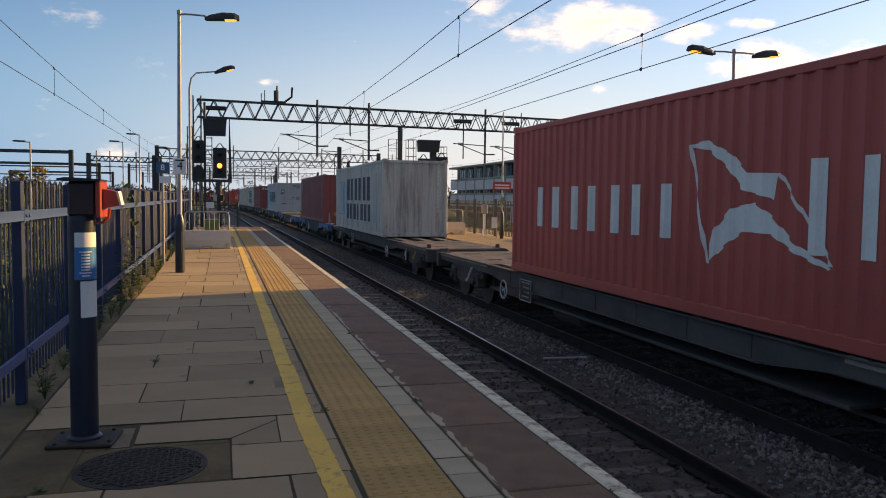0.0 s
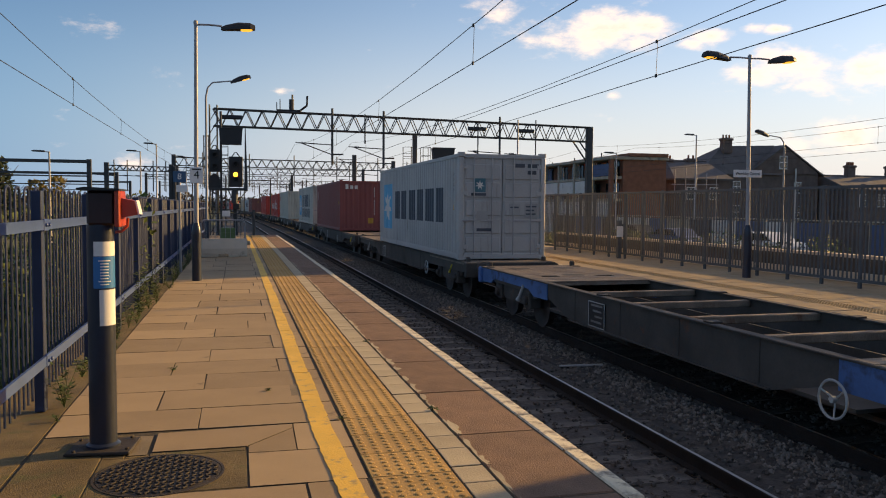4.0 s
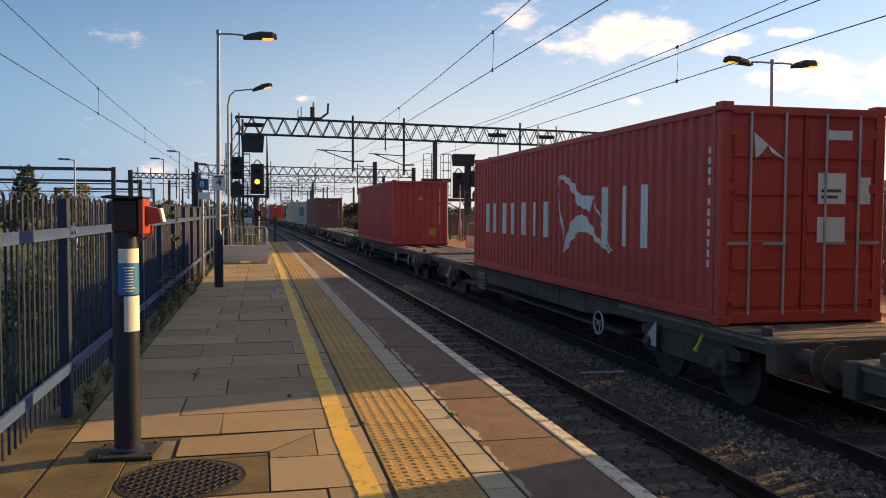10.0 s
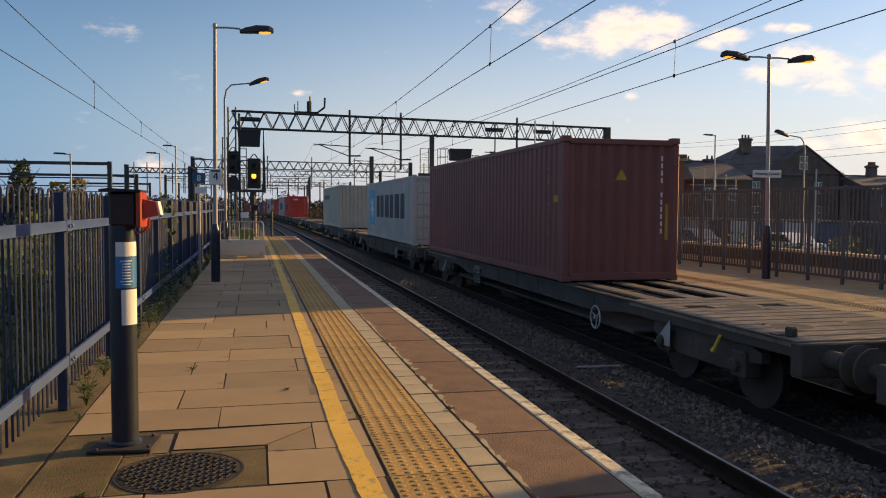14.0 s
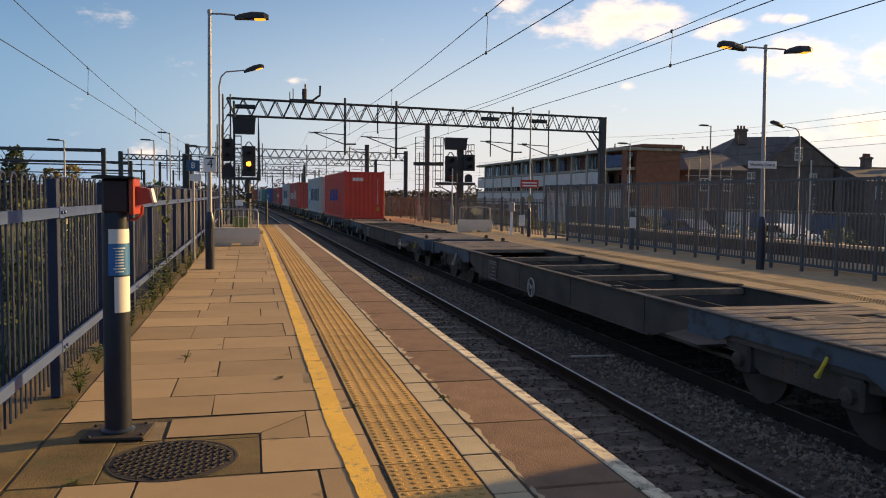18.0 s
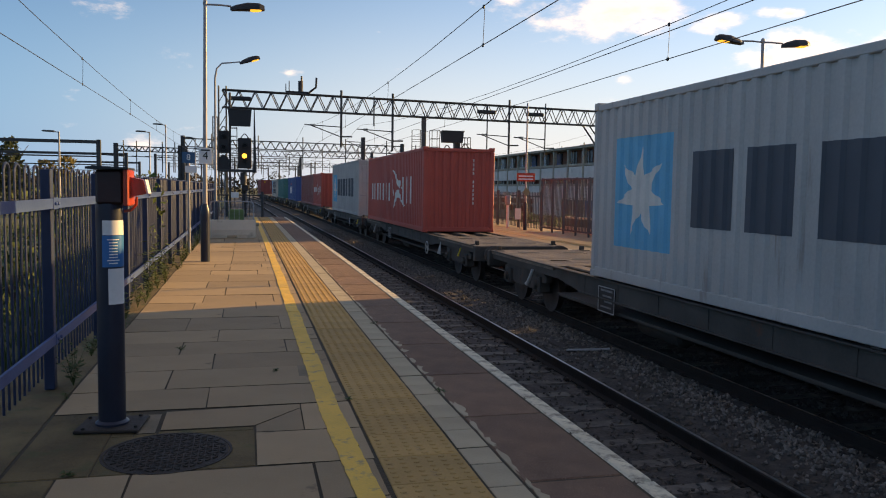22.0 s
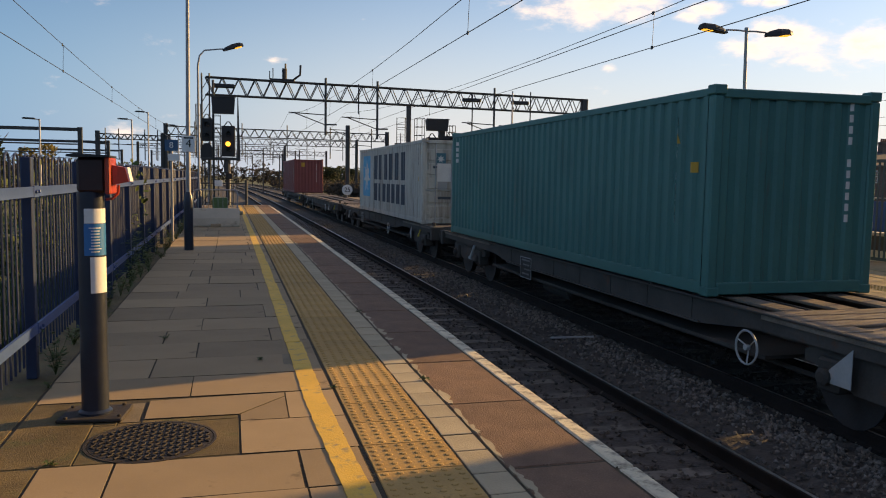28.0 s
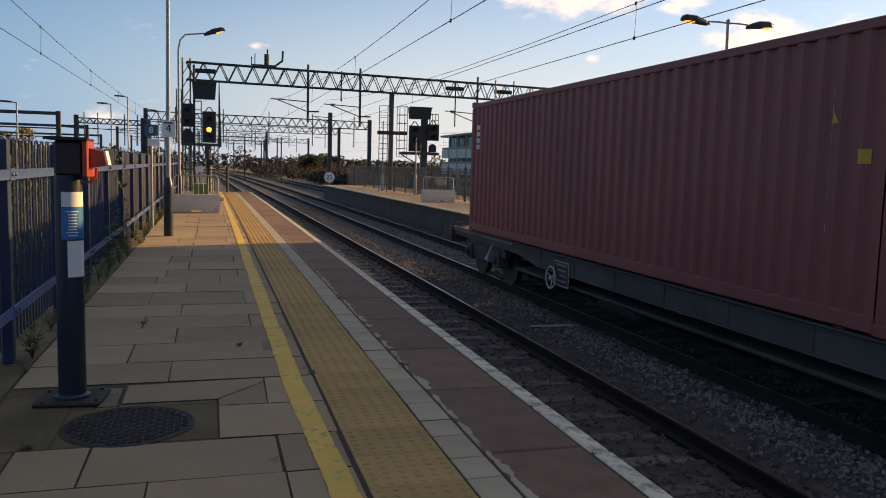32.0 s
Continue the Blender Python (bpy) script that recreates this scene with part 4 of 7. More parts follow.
M_W_TEXT = mat("grey_stencil_paint", (0.22, 0.22, 0.21), 0.8, var=0.3, scale=6, fine=60, bump=0.03)
M_DULL_YEL = mat("dull_yellow_sign", (0.26, 0.23, 0.12), 0.6, var=0.3, scale=6, fine=40, bump=0.03)
M_TAIL_YEL = mat("yellow_fitting_paint", (0.62, 0.48, 0.05), 0.6, var=0.2, scale=5, fine=40, bump=0.05)
SHARED = {}


def shared(key, make, material, smooth=False):
    """A mesh made once for each key and material."""
    k = (key, material.name)
    if k not in SHARED:
        SHARED[k] = make().mesh(key.split(":")[0], material, smooth)
    return SHARED[k]


def g_wheel():
    g = Geo()
    return g.lathe([(0.08, -0.09), (0.12, -0.07), (0.12, -0.03), (0.36, -0.02), (0.38, -0.065), (0.42, -0.065), (0.425, 0.05), (0.46, 0.055), (0.46, 0.075), (0.36, 0.06), (0.10, 0.04), (0.08, 0.05)], 20, Matrix.Rotation(math.pi / 2, 4, "Y"))


def g_bogie_side():
    g = Geo()
    g.prism([(-1.30, -0.42), (-1.30, -0.30), (-0.75, -0.14), (0.75, -0.14), (1.30, -0.30), (1.30, -0.42), (0.95, -0.46), (0.60, -0.62), (-0.60, -0.62), (-0.95, -0.46)], -0.06, 0.06, "x")
    for y in (-0.9, 0.9):
        g.cbox(-0.13, 0.13, y - 0.15, y + 0.15, -0.66, -0.32, 0.03)
        g.lathe([(0.09, 0.0), (0.09, 0.06), (0.05, 0.08)], 12, Matrix.Translation((-0.13, y, -0.50)) @ Matrix.Rotation(-math.pi / 2, 4, "Y"))
    for y in (-0.22, 0.0, 0.22):
        g.tube([(0, y, -0.55 + 0.02 * k) for k in range(16)], [0.075 if k % 2 else 0.055 for k in range(16)], 8)
    return g


def g_hand_wheel():
    g = Geo()
    ring = [(0.0, 0.19 * math.cos(2 * math.pi * k / 20), 0.19 * math.sin(2 * math.pi * k / 20)) for k in range(21)]
    g.tube(ring, 0.014, 6, False)
    for k in range(3):
        a = 2 * math.pi * k / 3 + 0.4
        g.tube([(0.03, 0, 0), (0.0, 0.19 * math.cos(a), 0.19 * math.sin(a))], 0.010, 6)
    return g.lathe([(0.035, -0.02), (0.035, 0.03)], 8, Matrix.Rotation(math.pi / 2, 4, "Y"))


def plank_deck(w, y0, y1):
    """Ribbed steel planks over a bogie, with openings, on a plate."""
    plate = part("end_deck", Geo().box(-1.16, 1.16, y0, y1, -0.10, -0.046), M_W_DECK, w, "worn steel deck over the bogie")
    n = 13
    p = (y1 - y0) / n
    full = shared("deck_plank:%.2f" % p, lambda: Geo().cbox(-1.18, 1.18, 0, p * 0.86, -0.045, -0.012, 0.008), M_W_DECK)
    bit = shared("deck_plank:bit%.2f" % p, lambda: Geo().cbox(-0.19, 0.19, 0, p * 0.86, -0.045, -0.012, 0.008), M_W_DECK)
    mid = shared("deck_plank:mid%.2f" % p, lambda: Geo().cbox(-0.42, 0.42, 0, p * 0.86, -0.045, -0.012, 0.008), M_W_DECK)
    for k in range(n):
        if k in (3, 9):
            for me, x in ((bit, -0.99), (mid, 0.0), (bit, 0.99)):
                part("deck_plank", me, None, plate, at=pose(x, y0 + k * p, 0))
        else:
            part("deck_plank", full, None, plate, at=pose(0, y0 + k * p, 0))


def g_deck_hole():
    g = Geo()
    ring = [(0.26 * math.cos(2 * math.pi * k / 20), 0.24 * math.sin(2 * math.pi * k / 20)) for k in range(20)]
    vs = [(x, y, -0.010) for x, y in ring] + [(x * 1.16, y * 1.22, -0.008) for x, y in ring] + [(x * 1.22, y * 1.30, -0.013) for x, y in ring]
    return g.add(vs, [(20 * i + k, 20 * i + (k + 1) % 20, 20 * i + 20 + (k + 1) % 20, 20 * i + 20 + k) for i in range(2) for k in range(20)])


def g_hole_shade():
    return Geo().add([(0.262 * math.cos(2 * math.pi * k / 20), 0.242 * math.sin(2 * math.pi * k / 20), -0.0105) for k in range(20)], [tuple(range(20))])


def wagon(length, steel, kind, wheel_at=5.04, plate_at=3.7):
    """A flat container wagon, deck at 0, rolling on two bogies. kind: how the deck between the bogies looks."""
    w = thing("flat_wagon", Matrix(), {"ladder": "dirty skeletal container wagon with open deck", "slats": "dark container wagon with long steel slats"}[kind] + {"dirty_wagon_steel": "", "blue_wagon_paint": ", blue painted", "slate_blue_wagon_paint": ", slate-blue painted"}[steel.name] + " on the rails", "wagon", "train wagons")
    hl = length / 2 - 0.62
    rz = RAIL_Z - DECK
    for s in (-1, 1):
        g = Geo()
        dip = -0.36 if kind == "slats" else -0.60
        end = -0.21 if kind == "slats" else -0.30
        pts = [(-hl, -0.04), (-hl, end), (-hl + 4.2, end - 0.03), (-hl + 5.2, dip), (hl - 5.2, dip), (hl - 4.2, end - 0.03), (hl, end), (hl, -0.04)]
        g.prism(pts, s * 1.12 - 0.012, s * 1.12 + 0.012, "x")
        g.cbox(s * 1.12 - 0.07, s * 1.12 + 0.07, -hl, hl, -0.045, -0.02, 0.006)
        g.cbox(s * 1.12 - 0.06, s * 1.12 + 0.06, -hl + 5.2, hl - 5.2, dip, dip + 0.025, 0.006)
        for k in range(4 if kind == "ladder" else 7):
            y = -hl + 5.4 + k * (2 * hl - 10.8) / (3 if kind == "ladder" else 6)
            g.box(s * 1.12, s * 1.12 + s * 0.022, y - 0.008, y + 0.008, dip + 0.02, -0.05)
        part("side_girder", fix_normals(g.mesh("side_girder", M_W_DARK)), None, w)
        if steel is not M_W_DARK:
            for e in (-1, 1):
                a, b = sorted((e * hl, e * (hl - 4.15)))
                v = Geo().prism([(a, -0.05), (a, -0.36), (a + 0.7, -0.36), (a + 1.0, -0.24), (b - 1.0, -0.24), (b - 0.7, -0.36), (b, -0.36), (b, -0.05)], s * 1.15 - 0.012, s * 1.15 + 0.012, "x")
                part("end_valance", fix_normals(v.mesh("end_valance", steel)), None, w, "painted valance at the wagon end")
        part("inner_girder", Geo().box(s * 0.28 - 0.02, s * 0.28 + 0.02, -hl, hl, -0.50, -0.06 if kind == "slats" else -0.24), M_W_DARK, w)
    for e in (-1, 1):
        a, b = sorted((e * (hl - 4.0), e * (hl - 0.02)))
        plank_deck(w, a, b)
        # no real holes: a flat dark disc in each rim paints the shade inside
        for hx, hy in ((-0.55, 0.95), (0.55, 0.95), (0.0, 2.75)):
            rim = part("deck_hole_rim", shared("deck_hole_rim", g_deck_hole, M_W_DECK), None, w, "raised rim round a hole in the deck", at=pose(hx, e * (hl - hy), 0))
            part("deck_hole", shared("deck_hole", g_hole_shade, M_W_DARK), None, rim, "flat dark disc painted as a shaded hole")
        for s in (-1, 1):
            part("container_stop", Geo().cbox(s * 1.05 - 0.05, s * 1.05 + 0.05, e * (hl - 0.30) - 0.06, e * (hl - 0.30) + 0.06, -0.02, 0.10, 0.02), M_W_DARK, w, "folding container stop")
        part("headstock", Geo().cbox(-1.22, 1.22, e * hl - 0.09, e * hl + 0.09, -0.40, -0.03, 0.015), steel, w)
        for s in (-1, 1):
            part("buffer", Geo().lathe([(0.10, 0.0), (0.10, 0.24), (0.075, 0.25), (0.075, 0.40), (0.23, 0.41), (0.23, 0.44), (0.19, 0.455)], 14, Matrix.Translation((s * 0.87, e * (hl + 0.09), -0.20)) @ Matrix.Rotation(-e * math.pi / 2, 4, "X")), M_W_DARK, w, "round buffer", True)
        part("coupling", Geo().tube([(0, e * hl, -0.25), (0, e * (hl + 0.3), -0.34), (0, e * (hl + 0.62), -0.36)], 0.05, 8), M_W_DARK, w)
        bog = part("bogie", shared("bogie:side", lambda: g_bogie_side(), M_W_DARK), None, w, "cast bogie side frame", at=pose(-1.0, e * (hl - 2.1), 0))
        part("bogie", shared("bogie:side", lambda: g_bogie_side(), M_W_DARK), None, w, "cast bogie side frame", at=pose(1.0, e * (hl - 2.1), 0, 0, 0, 180))
        part("bolster", Geo().cbox(-0.95, 0.95, e * (hl - 2.1) - 0.2, e * (hl - 2.1) + 0.2, -0.55, -0.15, 0.03), M_W_DARK, w)
        for d in (-0.9, 0.9):
            y = e * (hl - 2.1) + d
            ax = part("wheelset", shared("wheelset", lambda: Geo().tube([(-0.85, 0, 0), (0.85, 0, 0)], 0.075, 10), M_WHEEL, True), None, w, "axle with two wheels", at=pose(0, y, rz + 0.425))
            for s in (-1, 1):
                part("wheel", shared("wheel", g_wheel, M_WHEEL, True), None, ax, at=pose(s * 0.73, 0, 0, 0, 0, 180 if s < 0 else 0))
    a, b = -hl + 4.0, hl - 4.0
    if kind == "slats":
        for x in (-0.72, 0.0, 0.72):
            part("deck_slat", Geo().cbox(x - 0.14, x + 0.14, a, b, -0.05, -0.015, 0.006), M_W_DECK, w, "worn steel slat")
    n = 7 if kind == "slats" else 5
    for k in range(1, n):
        y = a + (b - a) * k / n
        part("cross_beam", Geo().cbox(-1.10, 1.10, y - 0.06, y + 0.06, -0.16, -0.052, 0.012), M_W_DECK if kind == "ladder" else M_W_DARK, w)
    part("belly_plate", Geo().box(-1.08, 1.08, a, b, -0.56, -0.52), M_W_DARK, w, "dark floor between the girders")
    for y in (-hl + 0.45, -hl + 6.4, hl - 6.4, hl - 0.45):
        for s in (-1, 1):
            part("twist_lock", Geo().cbox(s * 1.08 - 0.09, s * 1.08 + 0.09, y - 0.08, y + 0.08, -0.02, 0.004, 0.006), M_W_DARK, w)
    part("hand_wheel", shared("hand_wheel", g_hand_wheel, M_PALE, True), None, w, "pale brake hand wheel", at=pose(-1.24, wheel_at - length / 2, -0.44))
    if kind == "slats":
        part("marker_plate", Geo().prism([(plate_at - length / 2 + 0.22, -0.55), (plate_at - length / 2 - 0.22, -0.55), (plate_at - length / 2 - 0.22, -0.16)], -1.155, -1.147, "x"), M_PALE, w, "pale triangular plate")
    panel = part("data_panel", Geo().cbox(-1.155, -1.147, hl - 6.6, hl - 6.0, -0.56, -0.14, 0.002), M_BLACK, w, "black data panel")
    for u0, u1, w0, w1 in ((-6.6, -6.0, -0.56, -0.545), (-6.6, -6.0, -0.155, -0.14), (-6.6, -6.585, -0.56, -0.14), (-6.015, -6.0, -0.56, -0.14)):
        part("panel_border", Geo().box(-1.160, -1.156, hl + u0, hl + u1, w0, w1), M_PALE, panel, "pale panel border")
    for k in range(4):
        part("data_text_bar", Geo().box(-1.160, -1.156, hl - 6.52 + 0.03 * (k % 2), hl - 6.10 - 0.07 * (k % 3), -0.215 - 0.09 * k, -0.185 - 0.09 * k), M_W_TEXT, panel)
    part("brake_lever", Geo().tube([(-1.16, -hl + 1.5, -0.18), (-1.19, -hl + 1.56, -0.33), (-1.2, -hl + 1.6, -0.40)], [0.022, 0.022, 0.035], 8), M_TAIL_YEL, w, "yellow lever")
    part("brake_lever", Geo().tube([(-1.17, hl - 2.9, -0.2), (-1.2, hl - 2.75, -0.45), (-1.21, hl - 2.7, -0.52)], [0.03, 0.035, 0.055], 8), M_PALE, w, "pale lever")
    if steel is M_W_BLUE:
        for s in (-1, 1):
            part("handrail", Geo().tube([(s * 1.12, -hl + 0.12, -0.05), (s * 1.12, -hl + 0.12, 0.5), (s * 1.10, -hl + 0.16, 0.56), (s * 1.06, -hl + 0.28, 0.56), (s * 1.04, -hl + 0.32, 0.5), (s * 1.04, -hl + 0.32, -0.05)], 0.016, 6), M_PALE, w, "pale handrail hoop", True)
    part("air_tank", Geo().tube([(-0.5, 1.5, -0.74), (-0.5, 1.55, -0.74), (-0.5, 2.75, -0.74), (-0.5, 2.8, -0.74)], [0.1, 0.16, 0.16, 0.1], 12), M_W_DARK, w, "", True)
    part("brake_pipe", Geo().tube([(-0.75, -hl + 3.2, -0.66), (-0.75, hl - 3.2, -0.66)], 0.03, 6), M_W_DARK, w)
    return w


def build_wagons():
    D, B, S = M_W_DARK, M_W_BLUE, M_W_SLATE
    ends = [(1.51, 21.25, D, "slats"), (21.25, 42.02, D, "slats"), (42.30, 59.41, B, "ladder"), (59.41, 76.52, B, "ladder"), (76.52, 95.69, D, "ladder"), (95.69, 114.97, D, "ladder"),
            (114.97, 134.23, D, "ladder"), (134.23, 153.59, D, "ladder"), (153.59, 173.24, D, "slats"), (173.24, 193.17, D, "slats"), (193.17, 213.38, D, "slats"), (213.38, 233.68, D, "slats"),
            (233.68, 253.05, D, "ladder"), (253.05, 272.42, D, "ladder"), (272.42, 292.91, S, "ladder"), (292.91, 313.39, S, "ladder"), (313.39, 328.53, D, "slats"), (328.53, 348.18, D, "slats"),
            (348.18, 368.01, D, "slats"), (368.01, 387.19, D, "slats"), (387.19, 407.30, D, "slats"), (407.30, 425.82, D, "slats"), (425.82, 444.62, D, "slats"), (444.62, 464.55, D, "slats"),
            (464.55, 484.66, D, "slats"), (484.66, 504.78, D, "slats")]
    wheels = {0: 13.83, 1: 6.00, 2: 9.19, 5: 6.96, 6: 11.99, 7: 6.87, 8: 5.22, 9: 5.80, 11: 5.71, 13: 6.67, 14: 10.64, 16: 8.70, 18: 5.86, 22: 4.74, 23: 6.77, 24: 5.66, 25: 13.44}
    plates = {18: 4.63, 19: 5.50, 22: 3.49, 24: 4.85}
    return [(wagon(b - a, m, k, wheels.get(i, 4.75), plates.get(i, 3.6)), (a + b) / 2, DECK) for i, (a, b, m, k) in enumerate(ends)]


TRAIN = build_containers() + build_wagons()


# ---------------------------------------------------------------- near platform furniture
def help_point():
    t = thing("help_point_post", pose(-0.86, 5.52, 0), "navy steel post with emergency call box and blue notice", "help point")
    base = part("base_plate", Geo().cbox(-0.20, 0.20, -0.17, 0.17, 0.0, 0.022, 0.006, Matrix.Rotation(radians(-6), 4, "Z")), M_IRON, t, "rusty base plate")
    for x in (-0.16, 0.16):
        for y in (-0.13, 0.13):
            part("bolt", Geo().lathe([(0.012, 0.02), (0.012, 0.032), (0.008, 0.036)], 8, Matrix.Translation((x, y, 0))), M_IRON, base)
    part("column", Geo().lathe([(0.105, 0.022), (0.105, 0.035), (0.085, 0.05), (0.083, 1.47)], 24), M_POST, t, "navy painted round column", True)
    def wrap(r, a0, a1, z0, z1, n=12):
        """A sheet stuck round the column between two angles."""
        vs = []
        for i in range(n + 1):
            a = radians(a0 + (a1 - a0) * i / n)
            vs += [(r * math.cos(a), r * math.sin(a), z0), (r * math.cos(a), r * math.sin(a), z1)]
        return Geo().add(vs, [(2 * i, 2 * i + 2, 2 * i + 3, 2 * i + 1) for i in range(n)])
    part("white_band", wrap(0.0848, -111, 40, 1.268, 1.362), M_WHITE, t, "white reflective band", True)
    note = part("notice", wrap(0.0852, -113, 35, 1.062, 1.266), M_BLUE, t, "blue notice wrapped round the column", True)
    bars = Geo()
    for k in range(9):
        z = 1.235 - 0.019 * k
        w = 0.9 if k in (0, 7) else 0.62
        vs = []
        for i in range(7):
            a = -math.pi / 2 + 0.42 + (i / 6 - 0.5) * w
            vs += [(0.0866 * math.cos(a), 0.0866 * math.sin(a), z), (0.0866 * math.cos(a), 0.0866 * math.sin(a), z + 0.007)]
        bars.add(vs, [(2 * i, 2 * i + 2, 2 * i + 3, 2 * i + 1) for i in range(6)])
    tagged(part("notice_text_bars", bars, M_WHITE, note), "", "", "", "stuff")
    lab = Geo()
    vs = []
    for i in range(9):
        a = -math.pi / 2 + 0.02 + i / 8 * 1.5
        vs += [(0.0855 * math.cos(a), 0.0855 * math.sin(a), 0.82), (0.0855 * math.cos(a), 0.0855 * math.sin(a), 1.052)]
    lab.add(vs, [(2 * i, 2 * i + 2, 2 * i + 3, 2 * i + 1) for i in range(8)])
    part("white_label", lab, M_WHITE, t, "white label", True)
    part("casing", Geo().cbox(-0.068, 0.10, -0.09, 0.16, 1.465, 1.685, 0.015), M_BROWN_BOX, t, "dark red call box casing")
    part("casing_trim", Geo().cbox(0.10, 0.135, -0.11, 0.17, 1.455, 1.69, 0.008), M_ORANGE, t, "orange-red front frame")
    part("lid", Geo().prism([(-0.118, 1.688), (0.135, 1.688), (0.135, 1.70), (-0.07, 1.710), (-0.118, 1.701)], -0.13, 0.19, "y"), M_BLACK, t, "dark lid")
    part("call_unit", Geo().prism([(0.137, 1.515), (0.235, 1.535), (0.215, 1.625), (0.137, 1.64)], -0.06, 0.12, "y"), M_ORANGE, t, "orange call unit")
    part("call_face", Geo().prism([(0.237, 1.535), (0.247, 1.537), (0.228, 1.627), (0.217, 1.625)], -0.05, 0.11, "y"), M_WHITE, t, "pale front face")
    part("cable", Geo().tube([(0.17, 0.0, 1.515), (0.165, 0.0, 1.46), (0.13, 0.0, 1.425), (0.09, 0.0, 1.42)], 0.009, 6), M_ORANGE, t, "red cable loop", True)
    return t


def manhole():
    t = thing("manhole_cover", pose(-0.46, 4.915, 0.0), "round cast-iron chequered manhole cover in the paving", "manhole")
    part("frame", Geo().lathe([(0.376, -0.03), (0.376, 0.001), (0.360, 0.001), (0.360, -0.01)], 40), M_IRON, t, "iron rim", True)
    part("cover", Geo().lathe([(0.355, -0.03), (0.355, 0.0), (0.0, 0.001)], 40), M_IRON, t)
    g = Geo()
    n = 0
    for i in range(-9, 10):
        for j in range(-9, 10):
            x, y = i * 0.04, j * 0.04
            if x * x + y * y < 0.332 ** 2:
                a = 45 if (i + j) % 2 else -45
                g.cbox(-0.019, 0.019, -0.007, 0.007, 0.0, 0.009, 0.003, Matrix.Translation((x, y, 0)) @ Matrix.Rotation(radians(a), 4, "Z"))
    tagged(part("tread_studs", g, M_IRON, t), "", "", "", "stuff")


def lamp_head(t, x, z, s, tilt=0.0, deep=0.0, bowl=None):
    """A lantern with a black canopy and a glowing bowl, its axis along x, pointing to s."""
    m = Matrix.Translation((x, deep, z)) @ Matrix.Rotation(-s * radians(tilt), 4, "Y")
    g = Geo()
    prof = [(0.0, 0.04, 0.06), (0.12, 0.085, 0.11), (0.36, 0.125, 0.16), (0.60, 0.115, 0.15), (0.70, 0.07, 0.10)]
    vs = []
    for d, w, h in prof:
        for k in range(9):
            a = math.pi * k / 8
            vs.append(m @ Vector((s * d, w * math.cos(a), h * math.sin(a) - 0.07)))
    g.add(vs, [(9 * i + k, 9 * i + k + 1, 9 * i + k + 10, 9 * i + k + 9) for i in range(4) for k in range(8)])
    g.add([vs[k] for k in range(9)], [tuple(range(9))])
    g.add([vs[36 + k] for k in range(9)], [tuple(range(9))])
    head = part("lantern", fix_normals(g.mesh("lantern", M_BLACK)), None, t, "black lantern canopy")
    b, vs = Geo(), []
    for d, w, h in ((0.40, 0.08, 0.01), (0.45, 0.10, 0.028), (0.58, 0.095, 0.028), (0.64, 0.06, 0.01)):
        for k in range(9):
            a = math.pi + math.pi * k / 8
            vs.append(m @ Vector((s * d, w * math.cos(a), -0.071 + h * math.sin(a))))
    b.add(vs, [(9 * i + k, 9 * i + k + 1, 9 * i + k + 10, 9 * i + k + 9) for i in range(3) for k in range(8)])
    part("bowl", fix_normals(b.mesh("bowl", bowl or M_LAMP_ON)), None, head, "unlit grey bowl" if bowl else "glowing sodium bowl")
    part("underside", Geo().box(-0.19, 0.19, -0.08, 0.08, -0.078, -0.07, m @ Matrix.Translation((s * 0.21, 0, 0))), M_BLACK, head)


def platform_lamp(x, y, height, heads, lean=0.0, low=1.12):
    t = thing("platform_lamp", pose(x, y, 0), "galvanised platform lamp column with navy base and lit lantern", "street lamp", "platform lamps")
    part("base_sleeve", Geo().lathe([(0.095, 0.0), (0.095, 0.92), (0.10, 1.0), (0.085, low), (0.055, low + 0.1)], 16), M_POST, t, "navy base sleeve", True)
    part("door_plate", Geo().cbox(-0.04, 0.04, -0.104, -0.09, 0.45, 0.85, 0.005), M_POST, t)
    part("column", Geo().tube([(0, 0, low), (lean * 0.5, 0, height * 0.6), (lean, 0, height)], [0.05, 0.042, 0.035], 14), M_GALV, t, "galvanised column", True)
    part("cap", Geo().lathe([(0.045, height - 0.02), (0.045, height + 0.05), (0.02, height + 0.07)], 12, Matrix.Translation((lean, 0, 0))), M_GALV, t)
    for s in heads:
        part("arm", Geo().tube([(lean, 0, height - 0.02), (lean + s * 0.25, 0, height - 0.01), (lean + s * 0.52, 0, height - 0.02)], 0.02, 8), M_GALV, t, "lamp arm", True)
        lamp_head(t, lean + s * 0.50, height - 0.03, s, 5 if len(heads) > 1 else 3)
    return t


def swan_lamp(x, y, height, reach, s=1, lab="slim lamp column with a swan-neck arm and lit lantern", bowl=None):
    t = thing("platform_lamp", pose(x, y, 0), lab, "street lamp", "platform lamps")
    part("base_sleeve", Geo().lathe([(0.08, 0.0), (0.08, 1.0), (0.05, 1.1)], 14), M_POST, t, "navy base sleeve", True)
    top = [(0, 0, 1.0), (0, 0, height - 0.55), (s * 0.06, 0, height - 0.22), (s * 0.22, 0, height - 0.04), (s * reach * 0.75, 0, height + 0.04)]
    part("column", Geo().tube(top, [0.045, 0.035, 0.03, 0.026, 0.022], 12), M_GALV, t, "galvanised column", True)
    lamp_head(t, s * (reach * 0.72), height + 0.03, s, 17, 0.0, bowl)
    return t


